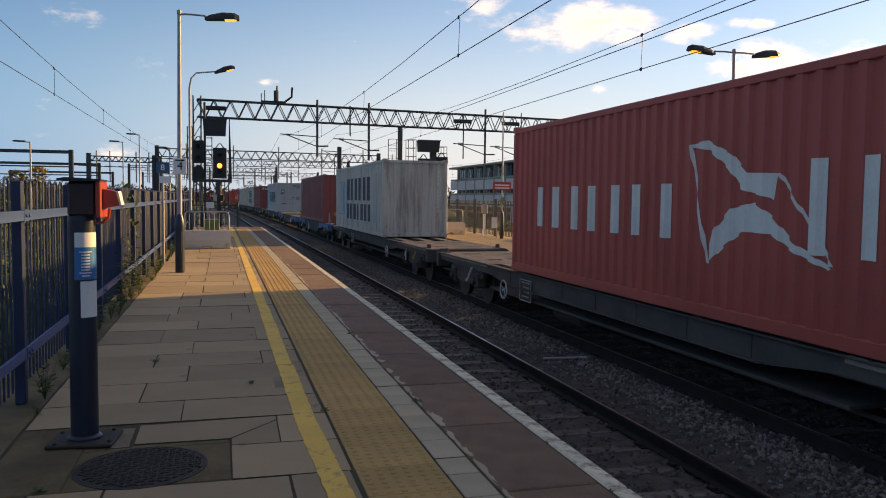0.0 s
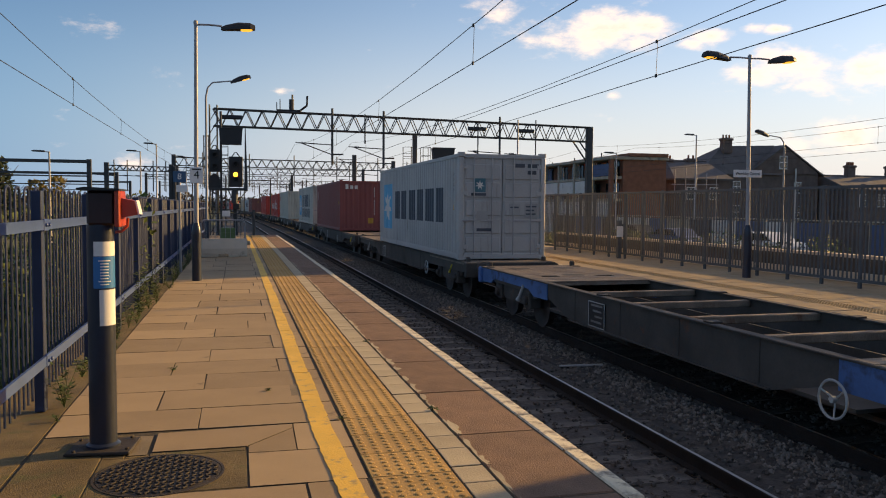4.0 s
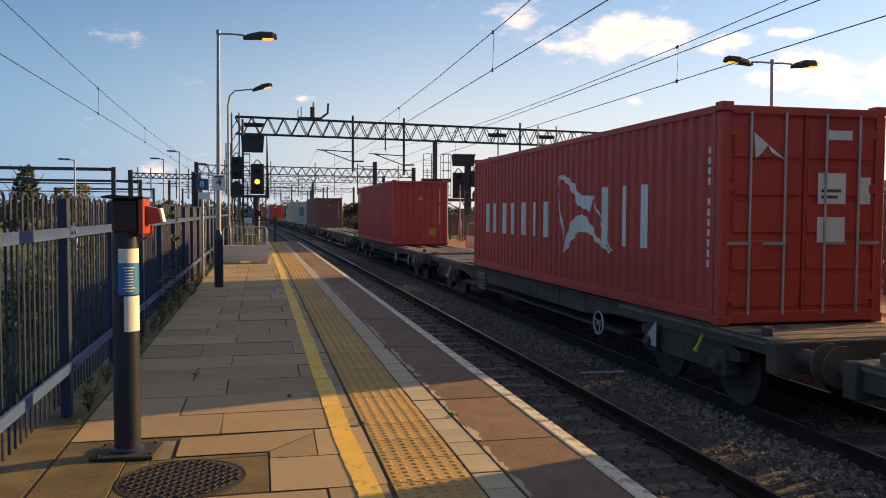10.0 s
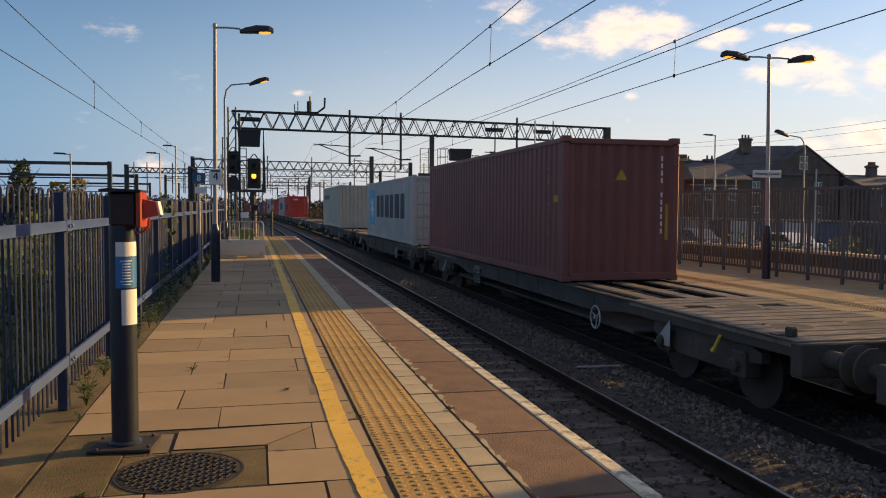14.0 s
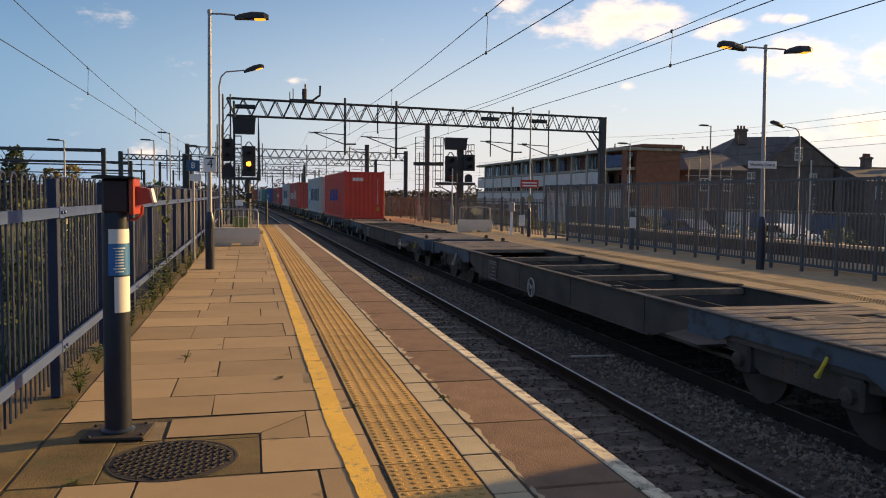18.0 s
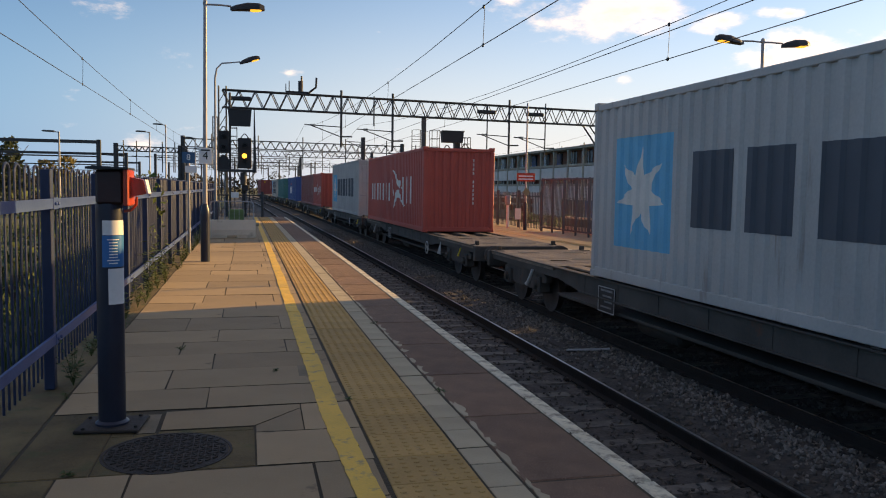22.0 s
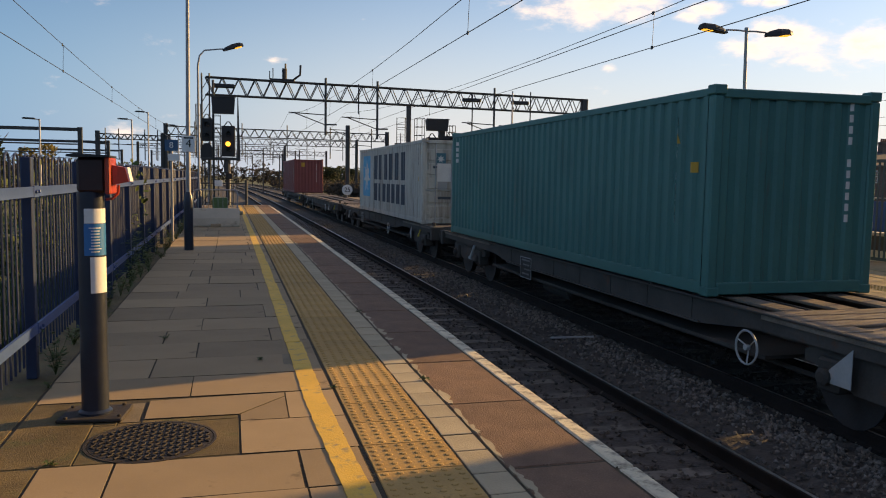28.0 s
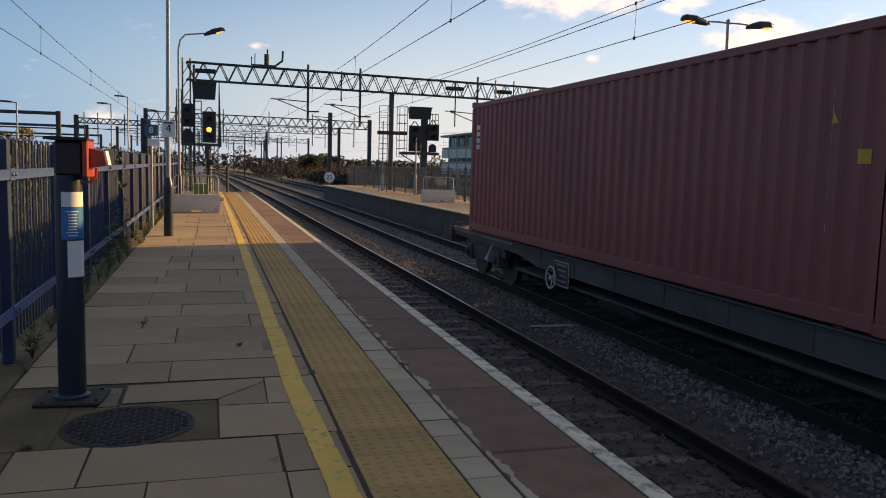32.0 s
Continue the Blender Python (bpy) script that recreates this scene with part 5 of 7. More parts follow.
def plate_sign(name, x, y, z, w, h, material, words, ink, label, post=None, size=0.12, depth=0.012):
    """A flat sign facing the camera, with its words, on its own post where one is given."""
    t = thing(name, pose(x, y, 0 if post else z), label, "sign")
    dz = z if post else 0
    part("plate", Geo().cbox(-w / 2, w / 2, -depth / 2, depth / 2, dz - h / 2, dz + h / 2, 0.004), material, t)
    if words:
        part("lettering", lettering(words, size, ink), None, t, at=pose(0, -depth / 2 - 0.004, dz, 90, 0, 0))
    if post:
        part("post", Geo().tube([(0, 0.04, 0), (0, 0.04, post)], 0.03, 10), M_GALV, t, "galvanised post", True)
    else:
        part("bracket", Geo().cbox(-0.03, 0.03, depth / 2, 0.055, dz - 0.03, dz + 0.03, 0.004), M_GALV, t)
    return t


def barrier(x0, x1, y, n=9):
    """A concrete block barrier with a tubular hoop on top."""
    t = thing("platform_barrier", pose((x0 + x1) / 2, y, 0), "pale concrete barrier block with a tubular rail across the platform end", "barrier", "platform barriers")
    w = (x1 - x0) / 2
    g = Geo()
    g.prism([(-0.24, 0.09), (-0.22, 0.26), (-0.12, 0.50), (-0.10, 0.56), (0.10, 0.56), (0.12, 0.50), (0.22, 0.26), (0.24, 0.09)], -w, w, "x")
    body = part("block", fix_normals(g.mesh("block", M_PALE_BLOCK)), None, t, "concrete block")
    for u in (-w * 0.6, w * 0.6):
        part("foot", Geo().cbox(u - 0.28, u + 0.28, -0.24, 0.24, 0.0, 0.088, 0.015), M_PALE_BLOCK, body)
    r = 0.1
    hoop = [(-w + 0.06, 0, 0.5), (-w + 0.06, 0, 1.02), (-w + 0.09, 0, 1.10), (-w + 0.16, 0, 1.13), (w - 0.16, 0, 1.13), (w - 0.09, 0, 1.10), (w - 0.06, 0, 1.02), (w - 0.06, 0, 0.5)]
    rail = part("hoop", Geo().tube(hoop, 0.022, 10), M_GALV, t, "galvanised hoop", True)
    for k in range(1, n):
        u = -w + 0.06 + (2 * w - 0.12) * k / n
        part("upright", Geo().tube([(u, 0, 0.56), (u, 0, 1.12)], 0.008, 6), M_GALV, rail)
    part("end_peg", Geo().lathe([(0.06, 0.0), (0.06, 0.10)], 10, Matrix.Translation((w, 0, 0.42)) @ Matrix.Rotation(math.pi / 2, 4, "Y")), M_CONCRETE, t)
    return t


def near_fence():
    t = thing("railing_fence", Matrix(), "navy bow-top steel railing along the platform back", "fence")

    def fx(y):
        return -1.47 - 0.0035 * (y - 6)
    g = Geo()
    w, top = 0.062, 1.66
    path = [(0, -w, 0.10), (0, -w, top)] + [(0, -w * math.cos(a), top + w * math.sin(a)) for a in [math.pi * k / 6 for k in range(1, 6)]] + [(0, w, top), (0, w, 0.10)]
    hoop = g.tube(path, 0.0095, 6).mesh("bow_pale", M_NAVY, True)
    post = Geo().cbox(-0.045, 0.031, -0.045, 0.045, 0.0, 1.70, 0.006).mesh("post", M_NAVY)
    strap = Geo()
    strap.cbox(-0.012, 0.004, -0.075, 0.075, -0.045, 0.045, 0.004)
    for s in (-0.045, 0.045):
        strap.lathe([(0.014, 0.0), (0.014, 0.014), (0.008, 0.018)], 8, Matrix.Translation((0.004, s, 0)) @ Matrix.Rotation(math.pi / 2, 4, "Y"))
    bolt = strap.mesh("rail_bracket", M_FENCE_RAIL_LIT)
    y0, pitch = 6.64 - 2.07 * 7, 2.07
    for k in range(26):
        y = y0 + pitch * k
        p = part("post", post, None, t, at=pose(fx(y), y, 0))
        for z in (0.40, 1.44):
            part("rail_bracket", bolt, None, p, at=pose(0.055, 0, z))
        ya, yb = y + 0.004, y + pitch - 0.004
        for z in (0.40, 1.44):
            r = Geo()
            r.add([(fx(ya) + 0.032, ya, z - 0.038), (fx(ya) + 0.052, ya, z - 0.038), (fx(ya) + 0.052, ya, z + 0.038), (fx(ya) + 0.032, ya, z + 0.038),
                   (fx(yb) + 0.032, yb, z - 0.038), (fx(yb) + 0.052, yb, z - 0.038), (fx(yb) + 0.052, yb, z + 0.038), (fx(yb) + 0.032, yb, z + 0.038)],
                  [(0, 1, 2, 3), (7, 6, 5, 4), (0, 4, 5, 1), (1, 5, 6, 2), (2, 6, 7, 3), (3, 7, 4, 0)])
            part("rail", r, M_FENCE_RAIL_LIT, t, "flat blue rail coloured in its lit tone")
        if 3 <= k:
            for j in range(8):
                yy = y + 0.16 + j * 0.25
                part("bow_pale", hoop, None, t, at=pose(fx(yy) - 0.045, yy, 0))


def far_fence():
    t = thing("railing_fence", Matrix(), "tall slate-grey flat-topped steel railing behind the opposite platform", "fence")

    def fx(y):
        return 11.45 + (29.8 - y) * 0.043
    pale = Geo().cbox(-0.010, 0.010, -0.021, 0.021, 0.15, 2.06, 0.004).mesh("pale", M_BLACKFENCE)
    post = Geo().cbox(-0.03, 0.03, -0.035, 0.035, 0.0, 2.11, 0.006).mesh("post", M_BLACKFENCE)
    y = 29.8
    k = 0
    while y > 4:
        part("post", post, None, t, at=pose(fx(y), y, 0))
        yn = y - 1.03
        for z in (0.16, 2.06):
            r = Geo()
            a, b = fx(y) - 0.042, fx(yn) - 0.042
            r.add([(a, y, z - 0.03), (a + 0.03, y, z - 0.03), (a + 0.03, y, z + 0.03), (a, y, z + 0.03), (b, yn, z - 0.03), (b + 0.03, yn, z - 0.03), (b + 0.03, yn, z + 0.03), (b, yn, z + 0.03)],
                  [(0, 1, 2, 3), (7, 6, 5, 4), (0, 4, 5, 1), (1, 5, 6, 2), (2, 6, 7, 3), (3, 7, 4, 0)])
            part("rail", r, M_BLACKFENCE, t)
        for j in range(8):
            yy = y - 0.115 - j * 0.115
            part("pale", pale, None, t, at=pose(fx(yy), yy, 0))
        y = yn
    low = thing("low_wall", Matrix(), "low dark wall with a pale coping behind the railing", "wall")
    a, b = fx(29.8), fx(4.0)
    for nm, m, d0, d1, z0, z1 in (("plinth", M_PALE_BLOCK, 0.94, 1.24, -1.16, 0.22), ("wall", M_BRICK_DARK, 1.00, 1.20, 0.222, 0.53), ("coping", M_PALE_BLOCK, 0.97, 1.23, 0.532, 0.60)):
        g = Geo().add([(a + d0, 29.8, z0), (a + d1, 29.8, z0), (a + d1, 29.8, z1), (a + d0, 29.8, z1), (b + d0, 4.0, z0), (b + d1, 4.0, z0), (b + d1, 4.0, z1), (b + d0, 4.0, z1)],
                      [(0, 1, 2, 3), (7, 6, 5, 4), (0, 4, 5, 1), (1, 5, 6, 2), (2, 6, 7, 3), (3, 7, 4, 0)])
        part(nm, fix_normals(g.mesh(nm, m)), None, low)
    t2 = thing("railing_fence", Matrix(), "dark palisade fence with rail at the platform end", "fence")
    pale = Geo().cbox(-0.03, 0.03, -0.01, 0.01, 0.05, 1.55, 0.004).mesh("pale", M_BLACKFENCE)
    pts = [(11.6, 30.2), (11.35, 38), (11.1, 46), (10.8, 54), (10.4, 63)]
    for (xa, ya), (xb, yb) in zip(pts, pts[1:]):
        n = 46
        for k in range(n):
            x, y = xa + (xb - xa) * k / n, ya + (yb - ya) * k / n
            part("pale", pale, None, t2, at=pose(x, y, 0, 0, 0, 90))
        for z in (0.35, 1.38):
            part("rail", Geo().tube([(xa + 0.03, ya, z), (xb + 0.03, yb, z)], 0.028, 6), M_BLACKFENCE, t2)
        for f in (0, 0.33, 0.67):
            x, y = xa + (xb - xa) * f, ya + (yb - ya) * f
            part("post", Geo().cbox(x - 0.05, x + 0.05, y - 0.05, y + 0.05, 0, 1.62, 0.008), M_BLACKFENCE, t2)


# ---------------------------------------------------------------- overhead line and signals
def truss(g, a, b, h, bays, wdt=0.5):
    """A lattice beam from a to b, of height h and width wdt."""
    a, b = Vector(a), Vector(b)
    d = (b - a) / bays
    side = d.cross(Vector((0, 0, 1))).normalized() * wdt / 2
    up = Vector((0, 0, h))
    for s in (-1, 1):
        g.tube([a + s * side, b + s * side], 0.05, 6)
        g.tube([a + s * side + up, b + s * side + up], 0.05, 6)
        for k in range(bays):
            p = a + d * k + s * side
            g.tube([p + up, p + d * 0.5], 0.032, 5)
            g.tube([p + d * 0.5, p + d + up], 0.032, 5)
    return g


def gantry():
    t = thing("overhead_line_gantry", Matrix(), "dark lattice steel gantry carrying overhead wires across the tracks", "gantry")
    A, B = Vector((-1.4, 50.0, 6.36)), Vector((24.6, 53.4, 6.36))
    way = (B - A)

    def at(px):
        """A point of the beam by its share of the way."""
        return A + way * px
    part("beam", truss(Geo(), A, B, 1.03, 27, 0.45), M_DARKSTEEL, t, "lattice beam")
    leg = Geo()
    for u in (-0.22, 0.22):
        for w in (-0.22, 0.22):
            leg.tube([(A.x + u, A.y + w, -1.1), (A.x + u, A.y + w, 7.6)], 0.045, 6)
    for k in range(11):
        z = -0.9 + 0.75 * k
        leg.tube([(A.x - 0.22, A.y - 0.22, z), (A.x + 0.22, A.y - 0.22, z + 0.75)], 0.025, 5)
        leg.tube([(A.x + 0.22, A.y + 0.22, z), (A.x + 0.22, A.y - 0.22, z + 0.75)], 0.025, 5)
    part("leg", leg, M_DARKSTEEL, t, "lattice leg")
    part("leg", Geo().cbox(B.x - 0.05, B.x + 0.40, B.y - 0.2, B.y + 0.2, -1.1, 7.45, 0.03), M_DARKSTEEL, t, "box column leg")
    part("brace", Geo().tube([(B.x, B.y, 4.9), (B.x - 1.1, B.y, 6.36)], 0.06, 6).tube([(B.x, B.y, 5.6), (B.x - 0.6, B.y, 6.36)], 0.05, 6), M_DARKSTEEL, t)
    for f, low, hi in ((0.278, 4.19, 7.75), (0.408, 4.05, 7.75), (0.36, 5.6, 7.5), (0.665, 4.35, 7.4), (0.728, 4.1, 7.8), (0.835, 4.0, 7.7)):
        p = at(f)
        part("drop_tube", Geo().tube([(p.x, p.y - 0.25, low), (p.x, p.y - 0.25, hi)], 0.075 if f in (0.278, 0.408, 0.728) else 0.045, 8), M_DARKSTEEL, t, "vertical drop tube", True)
    for f, s, z in ((0.278, -1, 5.45), (0.408, -1, 5.3), (0.728, -1, 5.3), (0.835, -1, 5.2)):
        p = at(f)
        x, y = p.x, p.y - 0.25
        arm = part("cantilever", Geo().tube([(x, y, z), (x + s * 2.3, y, z + 0.10)], 0.032, 6).tube([(x, y, z - 0.62), (x + s * 1.9, y, z + 0.06)], 0.032, 6).tube([(x, y, z - 0.6), (x - s * 0.7, y, z - 0.58)], 0.05, 6), M_DARKSTEEL, t, "registration arm")
        for k in range(5):
            part("insulator", Geo().lathe([(0.03, 0), (0.09, 0.015), (0.03, 0.03)], 10, Matrix.Translation((x + s * (1.65 + 0.07 * k), y, z + 0.09)) @ Matrix.Rotation(math.pi / 2, 4, "Y")), M_DARKSTEEL, arm)
    part("leg", Geo().cbox(11.26, 11.54, 51.5, 51.8, -1.1, 6.38, 0.03), M_MASTGREY, t, "grey intermediate column")
    for f in (0.04, 0.66, 0.80):
        p = at(f)
        part("float_light", Geo().cbox(p.x - 0.65, p.x + 0.65, p.y - 0.6, p.y - 0.35, 6.75, 7.0, 0.05), M_BLACK, t, "long dark fitting")
    p = at(0.18)
    part("switch_mount", Geo().cbox(p.x - 0.9, p.x + 0.6, p.y - 0.2, p.y + 0.2, 7.42, 7.55, 0.03).tube([(p.x + 0.5, p.y, 7.5), (p.x + 0.95, p.y, 7.85), (p.x + 0.98, p.y, 8.45)], 0.07, 6).tube([(p.x, p.y, 7.5), (p.x, p.y, 8.2)], 0.15, 8).tube([(p.x + 0.06, p.y, 8.1), (p.x + 0.06, p.y, 8.5)], 0.06, 6)
         .tube([(p.x - 0.9, p.y, 7.5), (p.x - 0.9, p.y, 8.0)], 0.03, 5).tube([(p.x - 0.7, p.y, 7.5), (p.x - 0.7, p.y, 8.2)], 0.03, 5), M_BLACK, t, "switch and insulators on top")
    return t


def far_gantries():
    for a, b, z, h, bays in (((-6.8, 92), (18.5, 96), 5.9, 0.9, 24), ((-9.0, 128), (20, 130), 6.4, 0.9, 24), ((-14, 185), (22, 190), 6.4, 0.9, 24), ((-13.4, 90), (-7.1, 92), 5.2, 0.5, 10), ((-16, 152), (10, 154), 6.2, 0.8, 22), ((-20, 222), (14, 226), 6.6, 0.9, 22)):
        t = thing("overhead_line_gantry", Matrix(), "distant lattice gantry over the lines", "gantry", "distant gantries")
        part("beam", truss(Geo(), (*a, z), (*b, z), h, bays, 0.4), M_DARKSTEEL, t)
        for (x, y) in (a, b):
            part("leg", Geo().cbox(x - 0.22, x + 0.22, y - 0.22, y + 0.22, -1.1, z + h + 0.3, 0.03), M_DARKSTEEL, t)
        for k in range(5):
            x, y = a[0] + (b[0] - a[0]) * (k + 0.6) / 5, a[1] + (b[1] - a[1]) * (k + 0.6) / 5
            part("drop_tube", Geo().tube([(x, y - 0.3, z - 2.2), (x, y - 0.3, z + h + 0.6)], 0.06, 6).tube([(x, y - 0.3, z - 0.6), (x - 1.8, y - 0.3, z - 0.5)], 0.04, 5), M_DARKSTEEL, t)
    for x0, x1, y, z in ((-25.5, -12.4, 74, 5.25), (-33, -13.5, 98, 5.1), (-30, -16, 130, 5.0)):
        t = thing("overhead_line_portal", Matrix(), "plain steel portal frame over the side lines", "gantry", "side portals")
        part("beam", Geo().cbox(x0, x1, y - 0.12, y + 0.12, z - 0.14, z + 0.14, 0.02), M_DARKSTEEL, t)
        part("lower_tube", Geo().tube([(x0, y, z - 1.25), (x1, y, z - 1.25)], 0.06, 6), M_DARKSTEEL, t)
        for x in (x0, x1):
            part("leg", Geo().cbox(x - 0.18, x + 0.18, y - 0.18, y + 0.18, -1.2, z + 0.2, 0.02), M_DARKSTEEL, t)


def far_masts():
    spots = [(9.13, 64, 5.7, 0.16), (9.1, 110, 5.1, 0.08), (8.8, 150, 5.5, 0.1), (-3.6, 140, 5.8, 0.09), (-9, 170, 6, 0.1), (4.6, 118, 5.6, 0.09), (1.2, 160, 6.0, 0.1), (-1.5, 105, 5.4, 0.08), (5.2, 200, 6.4, 0.1), (10.5, 135, 5.8, 0.1), (-6.0, 200, 6.5, 0.1)]
    for x, y, z, w in spots:
        t = thing("line_mast", pose(x, y, 0), "steel overhead line mast beside the tracks", "mast", "line masts")
        part("column", Geo().cbox(-w, w, -w, w, -1.15, z, 0.02), M_DARKSTEEL, t)
        part("arm", Geo().tube([(0, 0, z - 0.4), (-1.4, 0, z - 0.35)], 0.03, 5).tube([(0, 0, z - 0.9), (-1.2, 0, z - 0.38)], 0.03, 5), M_DARKSTEEL, t)


def wire(path, r=0.011):
    g = Geo()
    return g.tube(path, r, 5)


def catenary(xc, spans, z_low, z_high, sag, aux=None, curved=True, drops=None):
    """Contact wire, messenger wire and droppers, from mast to mast."""
    t = thing("overhead_wires", Matrix(), "thin overhead contact and messenger wires with droppers", "overhead wires")
    for a, b in zip(spans, spans[1:]):
        def zz(y):
            k = (y - a) / (b - a)
            return z_high - sag * 4 * k * (1 - k)
        ys = [a + (b - a) * i / 12 for i in range(13)]
        off = (lambda y: bend(y)) if curved else (lambda y: 0.0)
        part("contact_wire", wire([(xc + off(y), y, z_low) for y in ys], 0.0078), M_WIRE, t)
        part("messenger_wire", wire([(xc + off(y), y, zz(y)) for y in ys], 0.0075), M_WIRE, t)
        if aux:
            part("auxiliary_wire", wire([(xc + off(y), y, aux) for y in ys], 0.0085), M_WIRE, t)
        for y in [ys[i] for i in range(2, 12, 3)] if drops is None or not a < drops[0] < b else drops:
            part("dropper", wire([(xc + off(y), y, z_low), (xc + off(y) + 0.02, y, zz(y))], 0.005), M_WIRE, t)
            for z in (z_low, zz(y)):
                part("wire_clamp", Geo().cbox(xc + off(y) - 0.012, xc + off(y) + 0.012, y - 0.03, y + 0.03, z - 0.03, z + 0.03, 0.006), M_WIRE, t)


def signal(x, y, board, heads, domes, deck, post, ladders, screens, lit, lamp, label):
    """A colour light signal on a post: route box, black heads with hoods, domed shunt heads, work deck, cages and ladders.
    All outlines are (x0, x1, z0, z1); heads also give how many lamps they have."""
    t = thing("railway_signal", pose(x, y, 0), label, "signal", "railway signals")
    for u0, u1, z0, z1 in post:
        part("post", Geo().cbox(u0 - x, u1 - x, 0.22, 0.22 + u1 - u0, z0, z1, 0.02), M_DARKSTEEL, t, "steel post")
    x0, x1, z0, z1 = board
    g = Geo().prism([(x0 - x + 0.06, z0), (x1 - x - 0.06, z0), (x1 - x, z1), (x0 - x, z1)], -0.25, 0.2, "y")
    box = part("sign_box", fix_normals(g.mesh("sign_box", M_BLACK)), None, t, "black route indicator box")
    part("box_frame", Geo().cbox(x0 - x - 0.03, x1 - x + 0.03, -0.29, -0.25, z1 - 0.03, z1 + 0.03, 0.01), M_DARKSTEEL, box)
    for hx0, hx1, hz0, hz1, n in heads:
        h = part("head", Geo().cbox(hx0 - x, hx1 - x, -0.02, 0.03, hz0, hz1, 0.02), M_BLACK, t, "black backboard")
        cx = (hx0 + hx1) / 2 - x
        for k in range(n):
            z = hz0 + (k + 0.5) * (hz1 - hz0) / n
            part("hood", Geo().tube([(cx, -0.02, z), (cx, -0.28, z)], 0.12, 12, False), M_BLACK, h, "lamp hood", True)
        part("housing", Geo().cbox(cx - 0.2, cx + 0.2, 0.03, 0.30, hz0 + 0.05, hz1 - 0.05, 0.02), M_BLACK, h)
        part("hanger", Geo().tube([(cx - 0.2, 0.1, hz1), (cx - 0.05, 0.15, hz1 + 0.22), (cx + 0.05, 0.15, hz1 + 0.22), (cx + 0.2, 0.1, hz1)], 0.03, 6), M_DARKSTEEL, h)
    for u0, u1, z0, z1 in domes:
        w = (u1 - u0) / 2
        arc = [(u0 + w - x + w * math.cos(math.pi * k / 8), z1 - w + w * math.sin(math.pi * k / 8)) for k in range(9)]
        g = Geo().prism([(u0 - x, z0), (u1 - x, z0)] + arc, -0.05, 0.12, "y")
        part("shunt_head", fix_normals(g.mesh("shunt_head", M_BLACK)), None, t, "round-topped shunting signal head")
    x0, x1, z0, z1 = deck
    plat = part("work_deck", Geo().cbox(x0 - x, x1 - x, -0.05, 0.95, z0, z1, 0.01), M_DARKSTEEL, t, "steel work deck")
    for u in (x0 - x + 0.05, (x0 + x1) / 2 - x, x1 - x - 0.05):
        part("bracket", Geo().tube([(u, 0.6, z0), (0.2 * u, 0.3, z0 - 0.6)], 0.03, 6), M_DARKSTEEL, plat)
    for u0, u1, z0, z1, w in screens:
        g = Geo()
        for u in (u0 - x, u1 - x):
            for v in (0.3, 0.95):
                g.tube([(u, v, z0), (u, v, z1)], 0.02, 5)
        n = max(2, int((z1 - z0) / w))
        for k in range(n + 1):
            z = z0 + (z1 - z0) * k / n
            ring = [(u0 - x, 0.3, z), (u1 - x, 0.3, z), (u1 - x, 0.95, z), (u0 - x, 0.95, z), (u0 - x, 0.3, z)]
            g.tube(ring, 0.015, 4, False)
        part("work_cage", g, M_DARKSTEEL, t, "steel access cage")
    for u0, u1, z0, z1 in ladders:
        g = Geo()
        for u in (u0 - x, u1 - x):
            g.tube([(u, 0.4, z0), (u, 0.4, z1)], 0.024, 5)
        for k in range(int((z1 - z0) / 0.3)):
            g.tube([(u0 - x, 0.4, z0 + 0.15 + 0.3 * k), (u1 - x, 0.4, z0 + 0.15 + 0.3 * k)], 0.014, 5)
        part("ladder", g, M_DARKSTEEL, t, "steel ladder")
    g = Geo().lathe([(0.125, 0.0), (0.10, 0.03), (0.0, 0.045)], 16, Matrix.Translation((lamp[0] - x, -0.10, lamp[1])) @ Matrix.Rotation(math.pi / 2, 4, "X"))
    part("lens", g, lit, t, "glowing signal lens" if lit is M_SIGNAL_ON else "dim red signal lens", True)
    return t


def right_cage():
    """Ladder with hoops, beside the opposite signal."""
    g = Geo()
    for u in (-2.29, -1.79):
        g.tube([(u, 2.0, 0.02), (u, 2.0, 5.08)], 0.025, 5)
    for k in range(16):
        g.tube([(-2.29, 2.0, 0.2 + 0.3 * k), (-1.79, 2.0, 0.2 + 0.3 * k)], 0.015, 4)
    for k in range(6):
        z = 2.3 + 0.55 * k
        g.tube([(-2.29, 2.0, z), (-2.29, 1.6, z), (-2.04, 1.4, z), (-1.79, 1.6, z), (-1.79, 2.0, z)], 0.016, 4)
    return g


help_point()
manhole()
platform_lamp(-0.85, 17.44, 5.36, (1,), 0.03)
platform_lamp(11.43, 15.98, 5.05, (-1, 1), -0.07)
swan_lamp(-1.02, 28.0, 5.75, 1.1)
stop_sign = plate_sign("car_stop_sign", -0.83, 17.37, 2.22, 0.27, 0.33, M_WHITE, "4", M_BLACK, "white car stop sign with a black figure on the lamp column", None, 0.24)
plate_sign("zone_sign", -1.33, 19.74, 2.26, 0.30, 0.26, M_SIGN_BLUE, "8", M_WHITE, "small blue sign with a white figure on a post", 2.4, 0.2)
plate_sign("station_name_sign", 11.33, 15.90, 2.40, 0.74, 0.17, M_WHITE, "Wembley Central", M_BLACK, "white station name sign on the lamp column", None, 0.088)
barrier(-1.16, 0.27, 25.4)
barrier(9.14, 10.68, 34.7, 2)
part("text_bar", Geo().box(-0.09, 0.09, -0.0105, -0.0065, 0.105, 0.135), M_BLACK, stop_sign)
plate_sign("small_notice", -1.27, 19.66, 1.98, 0.27, 0.16, M_WHITE, "", M_BLACK, "small white notice below the blue sign")
near_fence()
far_fence()
